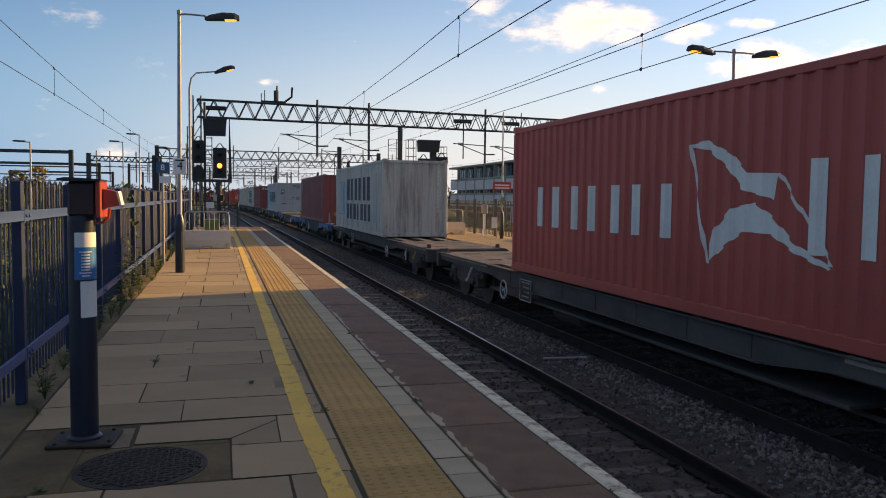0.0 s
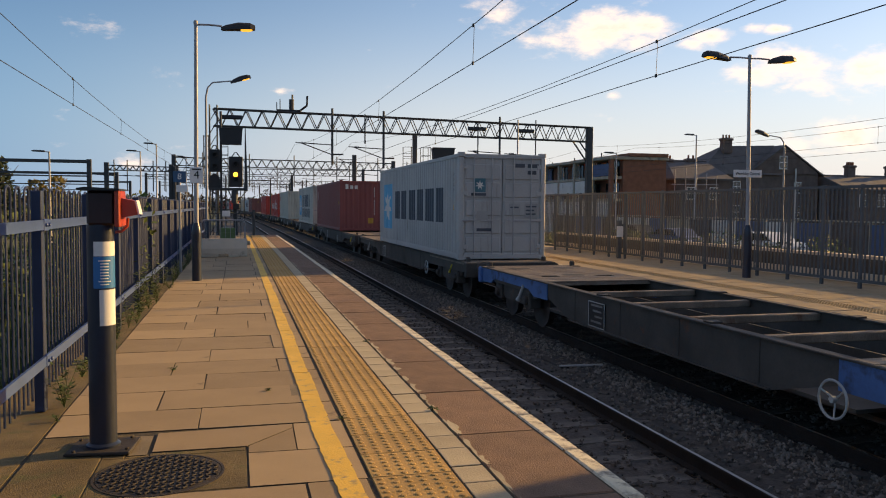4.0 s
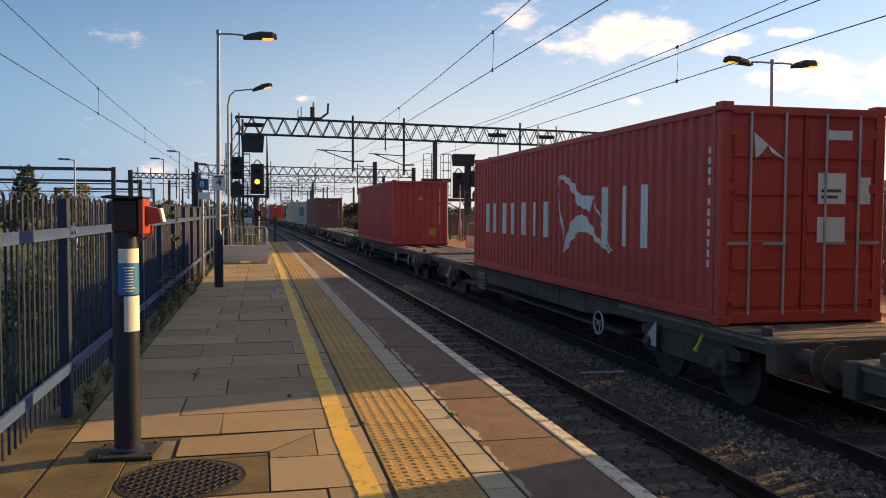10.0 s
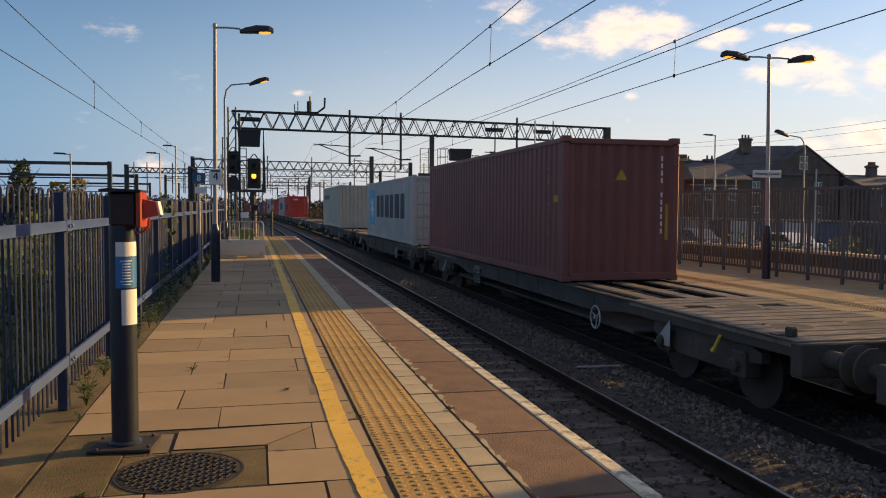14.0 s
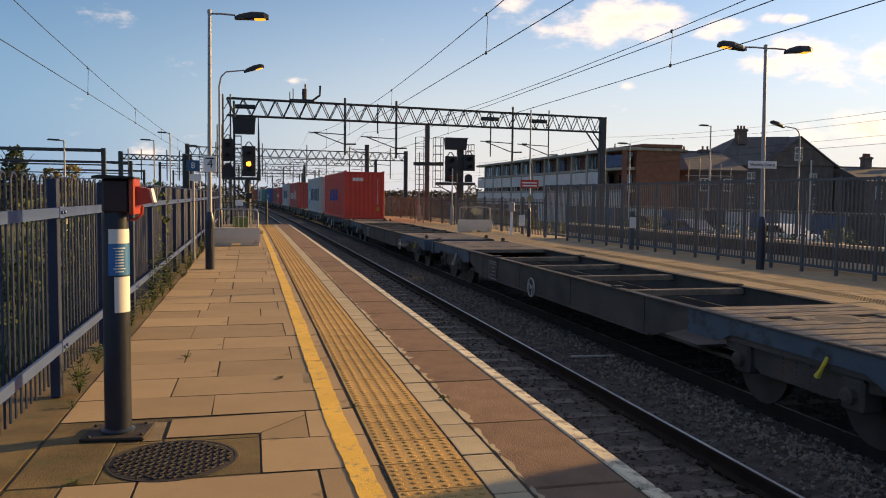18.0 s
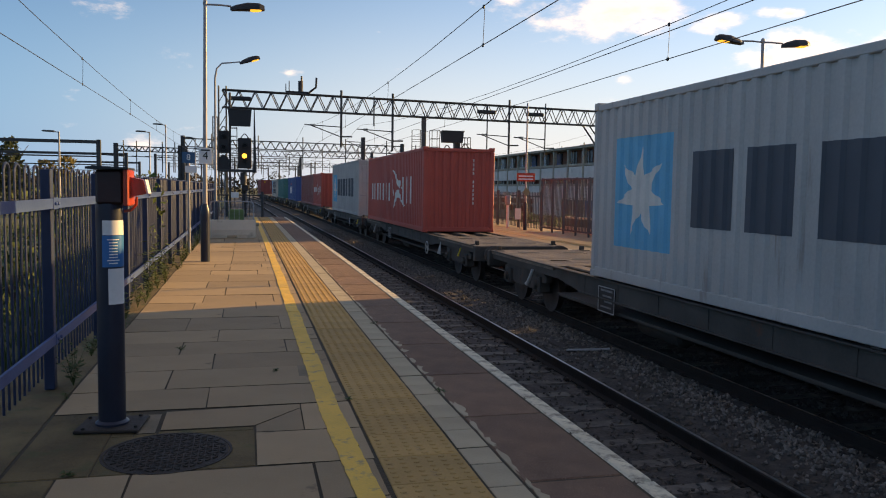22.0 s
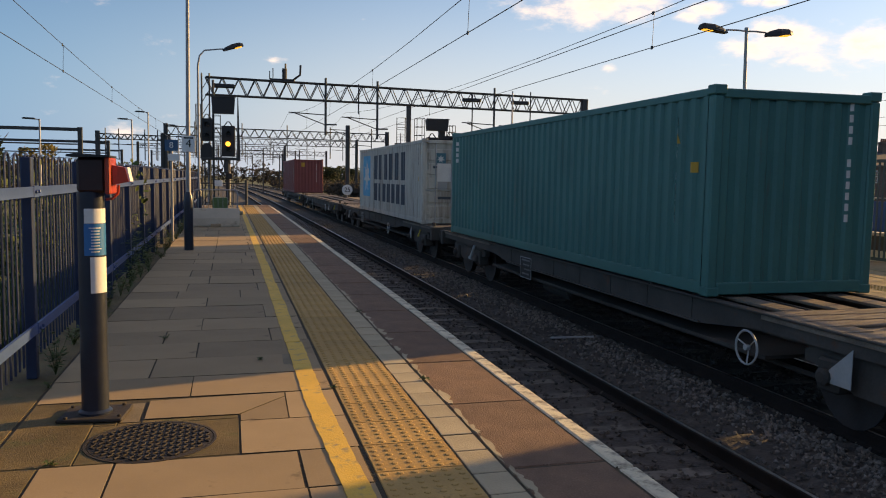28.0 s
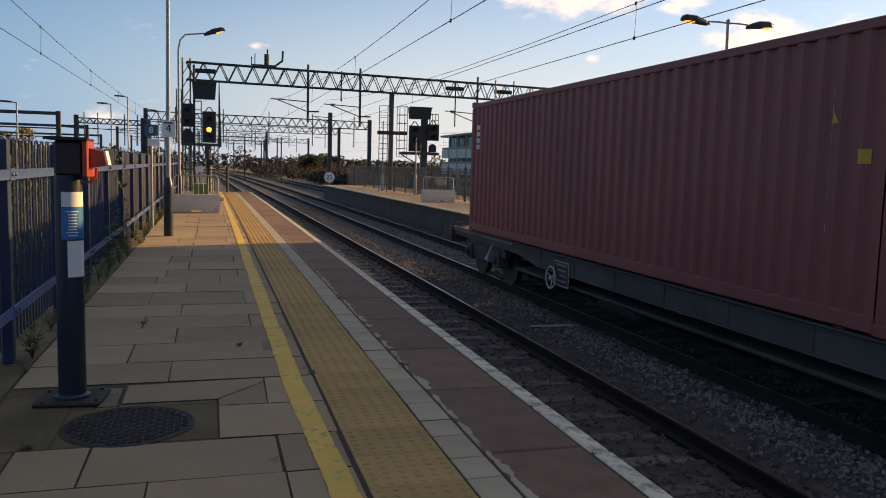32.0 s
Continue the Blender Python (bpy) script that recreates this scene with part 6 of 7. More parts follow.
gantry()
far_gantries()
far_masts()
catenary(3.78, [-68, -8, 52.0, 93, 129, 186], 3.97, 5.53, 1.04, None, True, [5.0, 12.7, 21.7, 31.0, 40.0])
catenary(7.22, [-50, -14, 50.4, 94, 130, 187], 3.95, 5.6, 1.08, 4.43)
catenary(-3.65, [-74, -2, 70, 130], 3.88, 5.38, 1.08, None, False, [4.5, 12.2, 19.9, 27.6, 35.3, 43.0, 51.0])
catenary(24.5, [-40, 5, 52, 97, 150], 3.9, 5.9, 0.75)
catenary(28.0, [-40, 14, 52, 97, 150], 4.6, 5.9, 0.6)
left_signal = signal(-0.15, 44.0, (-0.95, 0.27, 4.81, 5.68), [(-1.46, -0.91, 3.35, 4.55, 2), (-0.45, 0.26, 2.56, 4.19, 2)], [(-1.47, -0.91, 2.52, 3.24)], (-1.5, 0.52, 2.38, 2.52), [(-0.24, -0.06, -0.05, 2.4), (-0.92, -0.80, -0.05, 6.6)],
       [(-0.2, 0.15, -0.05, 2.4), (-1.3, -1.0, -0.05, 2.4)], [(-1.75, -1.5, 2.5, 5.3, 0.5), (-0.85, -0.5, 2.5, 4.75, 0.45)], M_SIGNAL_ON, (-0.11, 3.23), "railway signal with black heads and a lit yellow lamp")
part("end_screen", fix_normals(Geo().prism([(0.50, 2.36), (0.68, 2.36), (0.58, 5.76), (0.54, 5.76)], 0.2, 0.95, "y").mesh("end_screen", M_DARKSTEEL)), None, left_signal, "tall tapered side screen")
part("shunt_box", Geo().cbox(-0.11, 0.26, -0.1, 0.2, 1.36, 1.68, 0.02), M_BLACK, left_signal, "small black box")
part("cable_trunk", Geo().cbox(-0.18, 0.08, 0.0, 0.2, 1.7, 2.36, 0.02), M_DARKSTEEL, left_signal)
for u in (-0.98, -0.72, 0.12):
    part("conduit", Geo().tube([(u, 0.5, -0.05), (u, 0.5, 2.4)], 0.045, 6), M_GALV, left_signal, "pale conduit")
right_signal = signal(11.74, 44.0, (10.72, 12.0, 4.27, 4.91), [(10.75, 11.48, 2.44, 3.9, 3), (11.84, 12.53, 3.08, 4.01, 2)], [(11.95, 12.37, 2.43, 2.90)], (10.42, 12.55, 2.26, 2.42), [(11.58, 11.92, -0.05, 4.3)],
       [(11.95, 12.25, -0.05, 2.3)], [(10.27, 10.72, 2.12, 4.98, 0.45), (12.2, 12.55, 3.9, 4.62, 0.35)], M_RED_ON, (11.1, 2.7), "railway signal with black heads on the opposite platform")
part("hooped_ladder", right_cage(), M_DARKSTEEL, right_signal, "ladder with safety hoops")
part("cross_beam", Geo().cbox(-2.4, -0.6, 1.9, 2.1, 3.42, 3.62, 0.02), M_DARKSTEEL, right_signal)
for xx, yy, zz in ((11.07, 43.5, 3.2), (10.4, 49.4, 4.4)):
    t_lamp = thing("lamp_column", pose(xx, yy, 0), "slim pale lamp column on the opposite platform", "lamp post", "opposite lamp columns")
    part("base_sleeve", Geo().lathe([(0.10, 0), (0.10, 1.0), (0.05, 1.12)], 12), M_GALV, t_lamp, "", True)
    part("column", Geo().tube([(0, 0, 1.05), (0, 0, zz)], [0.045, 0.035], 8), M_GALV, t_lamp, "", True)



# ---------------------------------------------------------------- plants
def leaves(g, c, r, n, size, rnd, flat=1.0):
    """n leaf clumps, small bent quads, in an uneven ball of radii r round c."""
    c = Vector(c)
    for _ in range(n):
        d = Vector((rnd.gauss(0, 1), rnd.gauss(0, 1), rnd.gauss(0, 1))).normalized()
        k = rnd.uniform(0.45, 1.0) ** 0.5
        wob = 0.8 + 0.35 * noise.noise(d * 2.3 + c)
        p = c + Vector((d.x * r[0], d.y * r[1], d.z * r[2])) * k * wob
        a = Vector((rnd.gauss(0, 1), rnd.gauss(0, 1), rnd.gauss(0, flat))).normalized()
        b = a.orthogonal().normalized()
        s = size * rnd.uniform(0.5, 1.3)
        g.add([p - a * s, p + b * s * 0.6, p + a * s, p - b * s * 0.6 + d * s * 0.3], [(0, 1, 2), (0, 2, 3)])
    return g


def tree(x, y, base, height, spread, leaf, label, seed, bare=False, conifer=False):
    rnd = random.Random(seed)
    t = thing("tree", pose(x, y, base), label, "tree")
    tr = Geo().tube([(0, 0, 0), (0.05, 0, height * 0.3), (0.0, 0.1, height * 0.75)], [0.05 * height * 0.6, 0.035 * height * 0.6, 0.008 * height], 8)
    for k in range(9):
        a, z = rnd.uniform(0, 6.28), height * rnd.uniform(0.25, 0.7)
        tr.tube([(0, 0, z), (spread * 0.4 * math.cos(a), spread * 0.4 * math.sin(a), z + height * 0.12), (spread * 0.75 * math.cos(a), spread * 0.75 * math.sin(a), z + height * 0.28)], [0.012 * height, 0.007 * height, 0.003 * height], 5)
    part("trunk", tr, M_BARK, t, "tapered trunk with limbs")
    g = Geo()
    if conifer:
        for k in range(10):
            z = height * (0.12 + 0.085 * k)
            leaves(g, (0, 0, z), (spread * (1.05 - k * 0.085), spread * (1.05 - k * 0.085), height * 0.09), 260 - 18 * k, 0.26, rnd)
    else:
        for k in range(12):
            a, q = rnd.uniform(0, 6.28), spread * rnd.uniform(0.2, 0.75)
            leaves(g, (q * math.cos(a), q * math.sin(a), height * rnd.uniform(0.42, 0.86)), (spread * 0.42, spread * 0.42, height * 0.16), 60 if bare else 170, 0.20, rnd)
    part("crown", g, leaf, t, "crown of small leaf clumps")
    return t


def bush(x, y, base, w, h, leaf, label, seed, n=260, size=0.07):
    rnd = random.Random(seed)
    t = thing("bush", pose(x, y, base), label, "bush", "railway bushes")
    stems = Geo()
    g = Geo()
    for k in range(6):
        a, q = rnd.uniform(0, 6.28), w * rnd.uniform(0.1, 0.6)
        stems.tube([(0, 0, 0), (q * 0.5 * math.cos(a), q * 0.5 * math.sin(a), h * 0.4), (q * math.cos(a), q * math.sin(a), h * 0.8)], [0.02, 0.012, 0.005], 5)
        leaves(g, (q * math.cos(a), q * math.sin(a), h * rnd.uniform(0.3, 0.75)), (w * 0.5, w * 0.5, h * 0.32), n // 6, size, rnd)
    part("branch_work", stems, M_BARK, t)
    part("foliage", g, leaf, t, "loose small leaves")
    return t


def weed(x, y, h, seed, leaf=None, label="small green weed growing from a paving joint"):
    rnd = random.Random(seed)
    t = thing("weed", pose(x, y, 0), label, "weed", "platform weeds")
    g = Geo()
    for k in range(9 if h > 0.08 else 4):
        a, q = rnd.uniform(0, 6.28), (0.04 + 0.25 * h) * rnd.uniform(0.3, 1.0)
        tip = Vector((q * math.cos(a), q * math.sin(a), h * rnd.uniform(0.5, 1.0)))
        g.tube([(0, 0, 0), tip * 0.5 + Vector((0, 0, 0.1 * h)), tip], [0.003, 0.002, 0.001], 4)
        for j in range(14 if h > 0.08 else 6):
            u = rnd.uniform(0.2, 1.05)
            p = tip * u
            b = rnd.uniform(0, 6.28)
            r = rnd.uniform(0.009, 0.022) + 0.03 * h
            d = Vector((math.cos(b), math.sin(b), rnd.uniform(-0.3, 0.5)))
            sd = Vector((-math.sin(b), math.cos(b), rnd.uniform(-0.4, 0.4))) * 0.4
            g.add([p, p + (d + sd) * r, p + d * 2 * r, p + (d - sd) * r], [(0, 1, 2), (0, 2, 3)])
    part("leaf_tuft", g, leaf or M_LEAF, t)


def grass_field():
    rnd = random.Random(8)
    g = Geo()
    for k in range(16000):
        y = 1.5 + 55 * rnd.random() ** 1.6
        x = -1.75 - rnd.random() ** 1.3 * (4 + y * 0.25)
        h = rnd.uniform(0.12, 0.5) * (1.3 if noise.noise(Vector((x * 0.5, y * 0.3, 0))) > 0.1 else 0.6)
        a = rnd.uniform(0, 6.28)
        c, s = math.cos(a), math.sin(a)
        z = -0.76 if x > -6.5 else -1.15
        g.add([(x - 0.02 * c, y - 0.02 * s, z), (x + 0.02 * c, y + 0.02 * s, z), (x + rnd.uniform(-0.12, 0.12), y + rnd.uniform(-0.12, 0.12), z + h)], [(0, 1, 2)])
    tagged(part("rough_grass", g, M_LEAF, None, "rough green and yellow grass beyond the railing"), "", "grass", "", "stuff")


def far_woods():
    """A closed low line of trees and hedges all round the distance, and scrub beside the far lines."""
    rnd = random.Random(21)
    g = Geo()
    for d, step, low, size in ((205, 2.8, 1.2, 0.36), (240, 3.2, 2.5, 0.42), (290, 4.0, 3.6, 0.5)):
        a = -0.75
        while a < 1.25:
            x, y = d * math.sin(a), d * math.cos(a)
            a += step / d
            if d < 280 and -9 < x - (6 + bend(y)) < 9:
                continue
            top = low + 1.3 * noise.noise(Vector((x * 0.045, y * 0.045, 3.0))) + 0.6 * rnd.random() + (1.1 if a < 0.06 else 0.0) + (1.6 if rnd.random() < 0.07 else 0.0)
            h = top + 1.2
            leaves(g, (x, y, -1.2 + h * 0.52), (step * 0.95, 2.5, h * 0.6), 210, size, rnd)
    for k in range(110):
        y = 70 + 130 * rnd.random()
        side = k % 3
        x = bend(y) + (14.5 + rnd.random() * (3 + 0.06 * y) if side else -12.5 - rnd.random() * 6)
        h = rnd.uniform(1.2, 2.6)
        leaves(g, (x, y, -1.2 + h * 0.5), (rnd.uniform(1.2, 2.4), 1.6, h * 0.6), 170, 0.24, rnd)
    tagged(part("far_woods", g, M_FAR_LEAF, None, "dark line of distant trees and hedges"), "", "woods", "", "stuff")


# ---------------------------------------------------------------- buildings
def window(parent, x, y, z, w, h, facing, frame_mat):
    """A window in a wall that faces -y: a white frame plate and four panes in front of it."""
    t = 0.06
    wn = part("window", Geo().cbox(x - w / 2, x + w / 2, y - 0.05, y + 0.02, z - h / 2, z + h / 2, 0.01), frame_mat, parent, "white framed window")
    part("sill", Geo().cbox(x - w / 2 - 0.06, x + w / 2 + 0.06, y - 0.12, y, z - h / 2 - 0.09, z - h / 2 - 0.004, 0.01), M_CONCRETE, wn)
    for u0, u1 in ((-w / 2 + t, -t / 2), (t / 2, w / 2 - t)):
        for v0, v1 in ((-h / 2 + t, -t / 2), (t / 2, h / 2 - t)):
            part("pane", Geo().box(x + u0, x + u1, y - 0.06, y - 0.052, z + v0, z + v1), M_GLASS, wn, "dark glass")


def balcony_block():
    """Long brick block of two storeys with pale balcony panels towards the railway."""
    t = thing("apartment_block", pose(0, 0, 0), "long brick building with pale balcony panels and flat roof", "building")
    X0, X1, Y0, Y1, TOP = 35.2, 41.3, 71.0, 122.0, 6.6
    part("wall", Geo().box(X0 + 1.4, X1, Y0, Y1, -1.5, TOP - 0.3), M_BRICK, t, "brown brick walls")
    part("roof", Geo().cbox(X0 - 0.2, X1 + 0.2, Y0 - 0.2, Y1 + 0.2, TOP - 0.3, TOP, 0.04), M_CONCRETE, t, "flat roof edge")
    part("parapet", Geo().cbox(X0 + 1.9, X1 + 0.1, Y0 - 0.3, Y0 + 14, TOP + 0.02, TOP + 0.35, 0.05), M_BRICK, t, "brick upper wall")
    for z in (-0.2, 2.35, 4.55):
        part("floor_slab", Geo().cbox(X0, X0 + 1.5, Y0 + 0.2, Y1 - 0.2, z - 0.14, z + 0.14, 0.02), M_CONCRETE, t)
    n = 12
    d = (Y1 - Y0) / n
    for k in range(n):
        y = Y0 + k * d
        part("pillar", Geo().cbox(X0 - 0.08, X0 + 0.3, y - 0.2, y + 0.2, -1.2, TOP - 0.3, 0.02), M_CONCRETE if k else M_BRICK, t)
        for z0, z1 in ((0.6, 2.2), (3.0, 4.35)):
            if k == 0 and z0 > 2:
                continue
            part("balcony_panel", Geo().cbox(X0 - 0.05, X0 + 0.06, y + 0.3, y + d - 0.3, z0, z1, 0.02), M_PANEL, t, "off-white balcony panel")
        for z in (4.62, 2.42):
            w = part("window", Geo().box(X0 + 1.33, X0 + 1.39, y + 0.7, y + d - 0.7, z + 0.1, z + 1.6), M_GLASS, t, "dark window band")
            for u in (0.33, 0.66):
                yy = y + 0.7 + (d - 1.4) * u
                part("mullion", Geo().box(X0 + 1.28, X0 + 1.33, yy - 0.05, yy + 0.05, z + 0.1, z + 1.6), M_WHITE, w)
        if k in (1, 4, 6):
            part("blue_panel", Geo().box(X0 + 1.24, X0 + 1.31, y + 0.9, y + 2.3, 4.75, 6.1), M_BLUEWALL, t, "blue door panel")
    part("blue_panel", Geo().cbox(X0 - 0.02, X0 + 0.05, Y0 + 0.3, Y0 + 3.9, 4.75, 5.9, 0.02), M_BLUEWALL, t, "blue clad end bay")
    for k in range(5):
        part("roof_pipe", Geo().tube([(X0 + 1 + k, Y0 + 4 + 9 * k, TOP), (X0 + 1 + k, Y0 + 4 + 9 * k, TOP + 0.6)], 0.07, 6), M_DARKSTEEL, t)


def chimney(parent, x, y, z0, z1, w=0.9, pots=3):
    c = part("chimney", Geo().cbox(x - w / 2, x + w / 2, y - 0.35, y + 0.35, z0, z1, 0.03).cbox(x - w / 2 - 0.1, x + w / 2 + 0.1, y - 0.45, y + 0.45, z1 - 0.3, z1 - 0.05, 0.03), M_HOUSE, parent, "brick chimney stack")
    for k in range(pots):
        u = x + (k - (pots - 1) / 2) * w / pots
        part("pot", Geo().lathe([(0.12, z1), (0.10, z1 + 0.35), (0.13, z1 + 0.38)], 8, Matrix.Translation((u, y, 0))), M_BRICK, c)


def house(x0, x1, y, depth, eave, ridge_x0, ridge_x1, ridge, label, chimneys=(), windows=(), base=-1.5):
    """A house whose long roof shows towards the railway, with walls, two roof slopes and gable ends."""
    t = thing("house", pose(0, 0, 0), label, "house", "terraced houses")
    part("wall", Geo().box(x0, x1, y, y + depth, base, eave), M_HOUSE, t, "dark old brick wall")
    ym = y + depth * 0.5
    o = 0.3
    r = Geo()
    a, b, c, d = (x0 - o, y - o, eave), (x1 + o, y - o, eave), (x1 + o, y + depth + o, eave), (x0 - o, y + depth + o, eave)
    e, f = (ridge_x0, ym, ridge), (ridge_x1, ym, ridge)
    dn = Vector((0, 0, -0.18))
    top = [Vector(p) for p in (a, b, c, d, e, f)]
    r.add(top + [p + dn for p in top], [(0, 1, 5, 4), (2, 3, 4, 5), (1, 2, 5), (3, 0, 4), (7, 6, 10, 11), (9, 8, 11, 10), (8, 7, 11), (6, 9, 10), (0, 6, 7, 1), (1, 7, 8, 2), (2, 8, 9, 3), (3, 9, 6, 0)])
    part("roof", r, M_ROOF, t, "dark slate roof")
    part("ridge", Geo().tube([e, f], 0.12, 6), M_ROOF, t)
    for cx, z0, z1, w, n in chimneys:
        chimney(t, cx, ym, z0, z1, w, n)
    for wx, wz, w, h in windows:
        window(t, wx, y - 0.01, wz, w, h, "y", M_WHITE)
    return t


def gable_house():
    """Tall house: roof ridge along the line, with a gable wall towards the camera at its right end."""
    t = thing("house", pose(0, 0, 0), "tall dark brick house with gable, slate roof and chimney", "house", "terraced houses")
    Y = 80.0
    part("wall", Geo().box(52.0, 66.6, Y, Y + 9, -1.5, 5.7), M_HOUSE, t, "dark old brick wall")
    g = Geo().prism([(56.9, 5.7), (66.6, 5.7), (61.8, 8.85)], Y - 0.2, Y + 0.2, "y")
    part("gable", fix_normals(g.mesh("gable", M_HOUSE)), None, t, "brick gable wall")
    r = Geo()
    r.add([(56.6, Y - 0.35, 5.55), (61.8, Y - 0.35, 9.05), (61.8, Y + 9, 9.05), (56.6, Y + 9, 5.55), (56.6, Y - 0.35, 5.4), (61.8, Y - 0.35, 8.9), (61.8, Y + 9, 8.9), (56.6, Y + 9, 5.4)],
          [(0, 1, 2, 3), (7, 6, 5, 4), (0, 4, 5, 1), (2, 6, 7, 3), (0, 3, 7, 4)])
    r.add([(61.8, Y - 0.35, 9.05), (67.2, Y - 0.35, 5.55), (67.2, Y + 9, 5.55), (61.8, Y + 9, 9.05), (61.8, Y - 0.35, 8.9), (67.2, Y - 0.35, 5.4), (67.2, Y + 9, 5.4), (61.8, Y + 9, 8.9)],
          [(0, 1, 2, 3), (7, 6, 5, 4), (0, 4, 5, 1), (2, 6, 7, 3), (1, 5, 6, 2)])
    part("roof", r, M_ROOF, t, "slate roof over the gable")
    r = Geo()
    r.add([(50.5, Y - 0.3, 5.5), (61.5, Y - 0.3, 5.5), (61.7, Y + 1.6, 9.1), (54.6, Y + 1.6, 8.85), (50.5, Y + 9.3, 5.5), (61.5, Y + 9.3, 5.5)], [(0, 1, 2, 3), (3, 2, 5, 4), (0, 3, 4)])
    part("roof", r, M_ROOF, t, "slate main roof")
    chimney(t, 54.9, Y + 1.2, 8.0, 9.75, 1.2, 3)
    part("skylight", Geo().box(58.9, 59.9, 0, 0.06, -0.45, 0.45, Matrix.Translation((0, Y + 2.2, 7.45)) @ Matrix.Rotation(radians(-54), 4, "X")), M_PANEL, t, "pale skylight")
    window(t, 61.6, Y - 0.22, 7.0, 1.05, 1.5, "y", M_WHITE)
    for x in (53.2, 55.6, 63.8):
        window(t, x, Y - 0.02, 4.1, 1.0, 1.3, "y", M_WHITE)
        window(t, x, Y - 0.02, 1.2, 1.2, 1.5, "y", M_WHITE)


def boundary_wall():
    """Pale wall with painted panels, beyond the side lines."""
    t = thing("boundary_wall", Matrix(), "long pale boundary wall with dark and dull blue panels", "wall")
    rnd = random.Random(3)
    for k in range(24):
        y = 18 + 3.0 * k
        x = 33.5
        m = rnd.choice((M_PANEL, M_PANEL, M_CONCRETE, M_BRICK_DARK, M_BLUEWALL))
        part("wall_panel", Geo().cbox(x - 0.06, x + 0.06, y + 0.06, y + 2.94, -1.15, 0.75, 0.02), m, t)
        part("pillar", Geo().cbox(x - 0.1, x + 0.1, y - 0.07, y + 0.07, -1.15, 0.85, 0.02), M_CONCRETE, t)
    part("coping", Geo().cbox(33.38, 33.62, 18, 90, 0.86, 0.94, 0.02), M_CONCRETE, t)


def parked_car(x, y, turn, body, label):
    t = thing("parked_car", pose(x, y, -1.15, 0, 0, turn), label, "car", "parked cars")
    prof = [(-2.1, 0.35), (-2.1, 0.75), (-1.9, 0.92), (-1.25, 0.98), (-0.65, 1.42), (0.75, 1.45), (1.45, 1.0), (2.0, 0.9), (2.12, 0.6), (2.12, 0.35)]
    b = part("body", fix_normals(Geo().prism(prof, -0.82, 0.82, "x").mesh("body", body)), None, t, "car body")
    win = [(-1.12, 1.0), (-0.6, 1.37), (0.7, 1.39), (1.28, 1.02)]
    for s in (-0.828, 0.822):
        part("window", Geo().prism(win, s, s + 0.006, "x"), M_GLASS, b, "side windows")
    for yy in (-1.3, 1.35):
        for s in (-1, 1):
            part("wheel", Geo().lathe([(0.31, -0.09), (0.32, 0.0), (0.31, 0.09), (0.18, 0.10)], 16, Matrix.Translation((s * 0.76, yy, 0.32)) @ Matrix.Rotation(math.pi / 2, 4, "Y")), M_BLACK, t, "black tyre")
    for s in (-0.55, 0.55):
        part("head_light", Geo().cbox(s - 0.15, s + 0.15, -2.13, -2.09, 0.62, 0.78, 0.02), M_WHITE, b)


def shade_block():
    """Unseen block behind the opposite platform, beside and behind the camera, added for shade."""
    t = thing("station_building", Matrix(), "unseen plain brick block added to cast shade on the near platform", "building")
    part("wall", Geo().box(13.6, 21.0, -40.0, 7.45, -1.2, 5.2), M_BRICK, t)
    part("roof", Geo().cbox(13.4, 21.2, -40.2, 7.6, 5.2, 5.45, 0.05), M_ROOF, t)


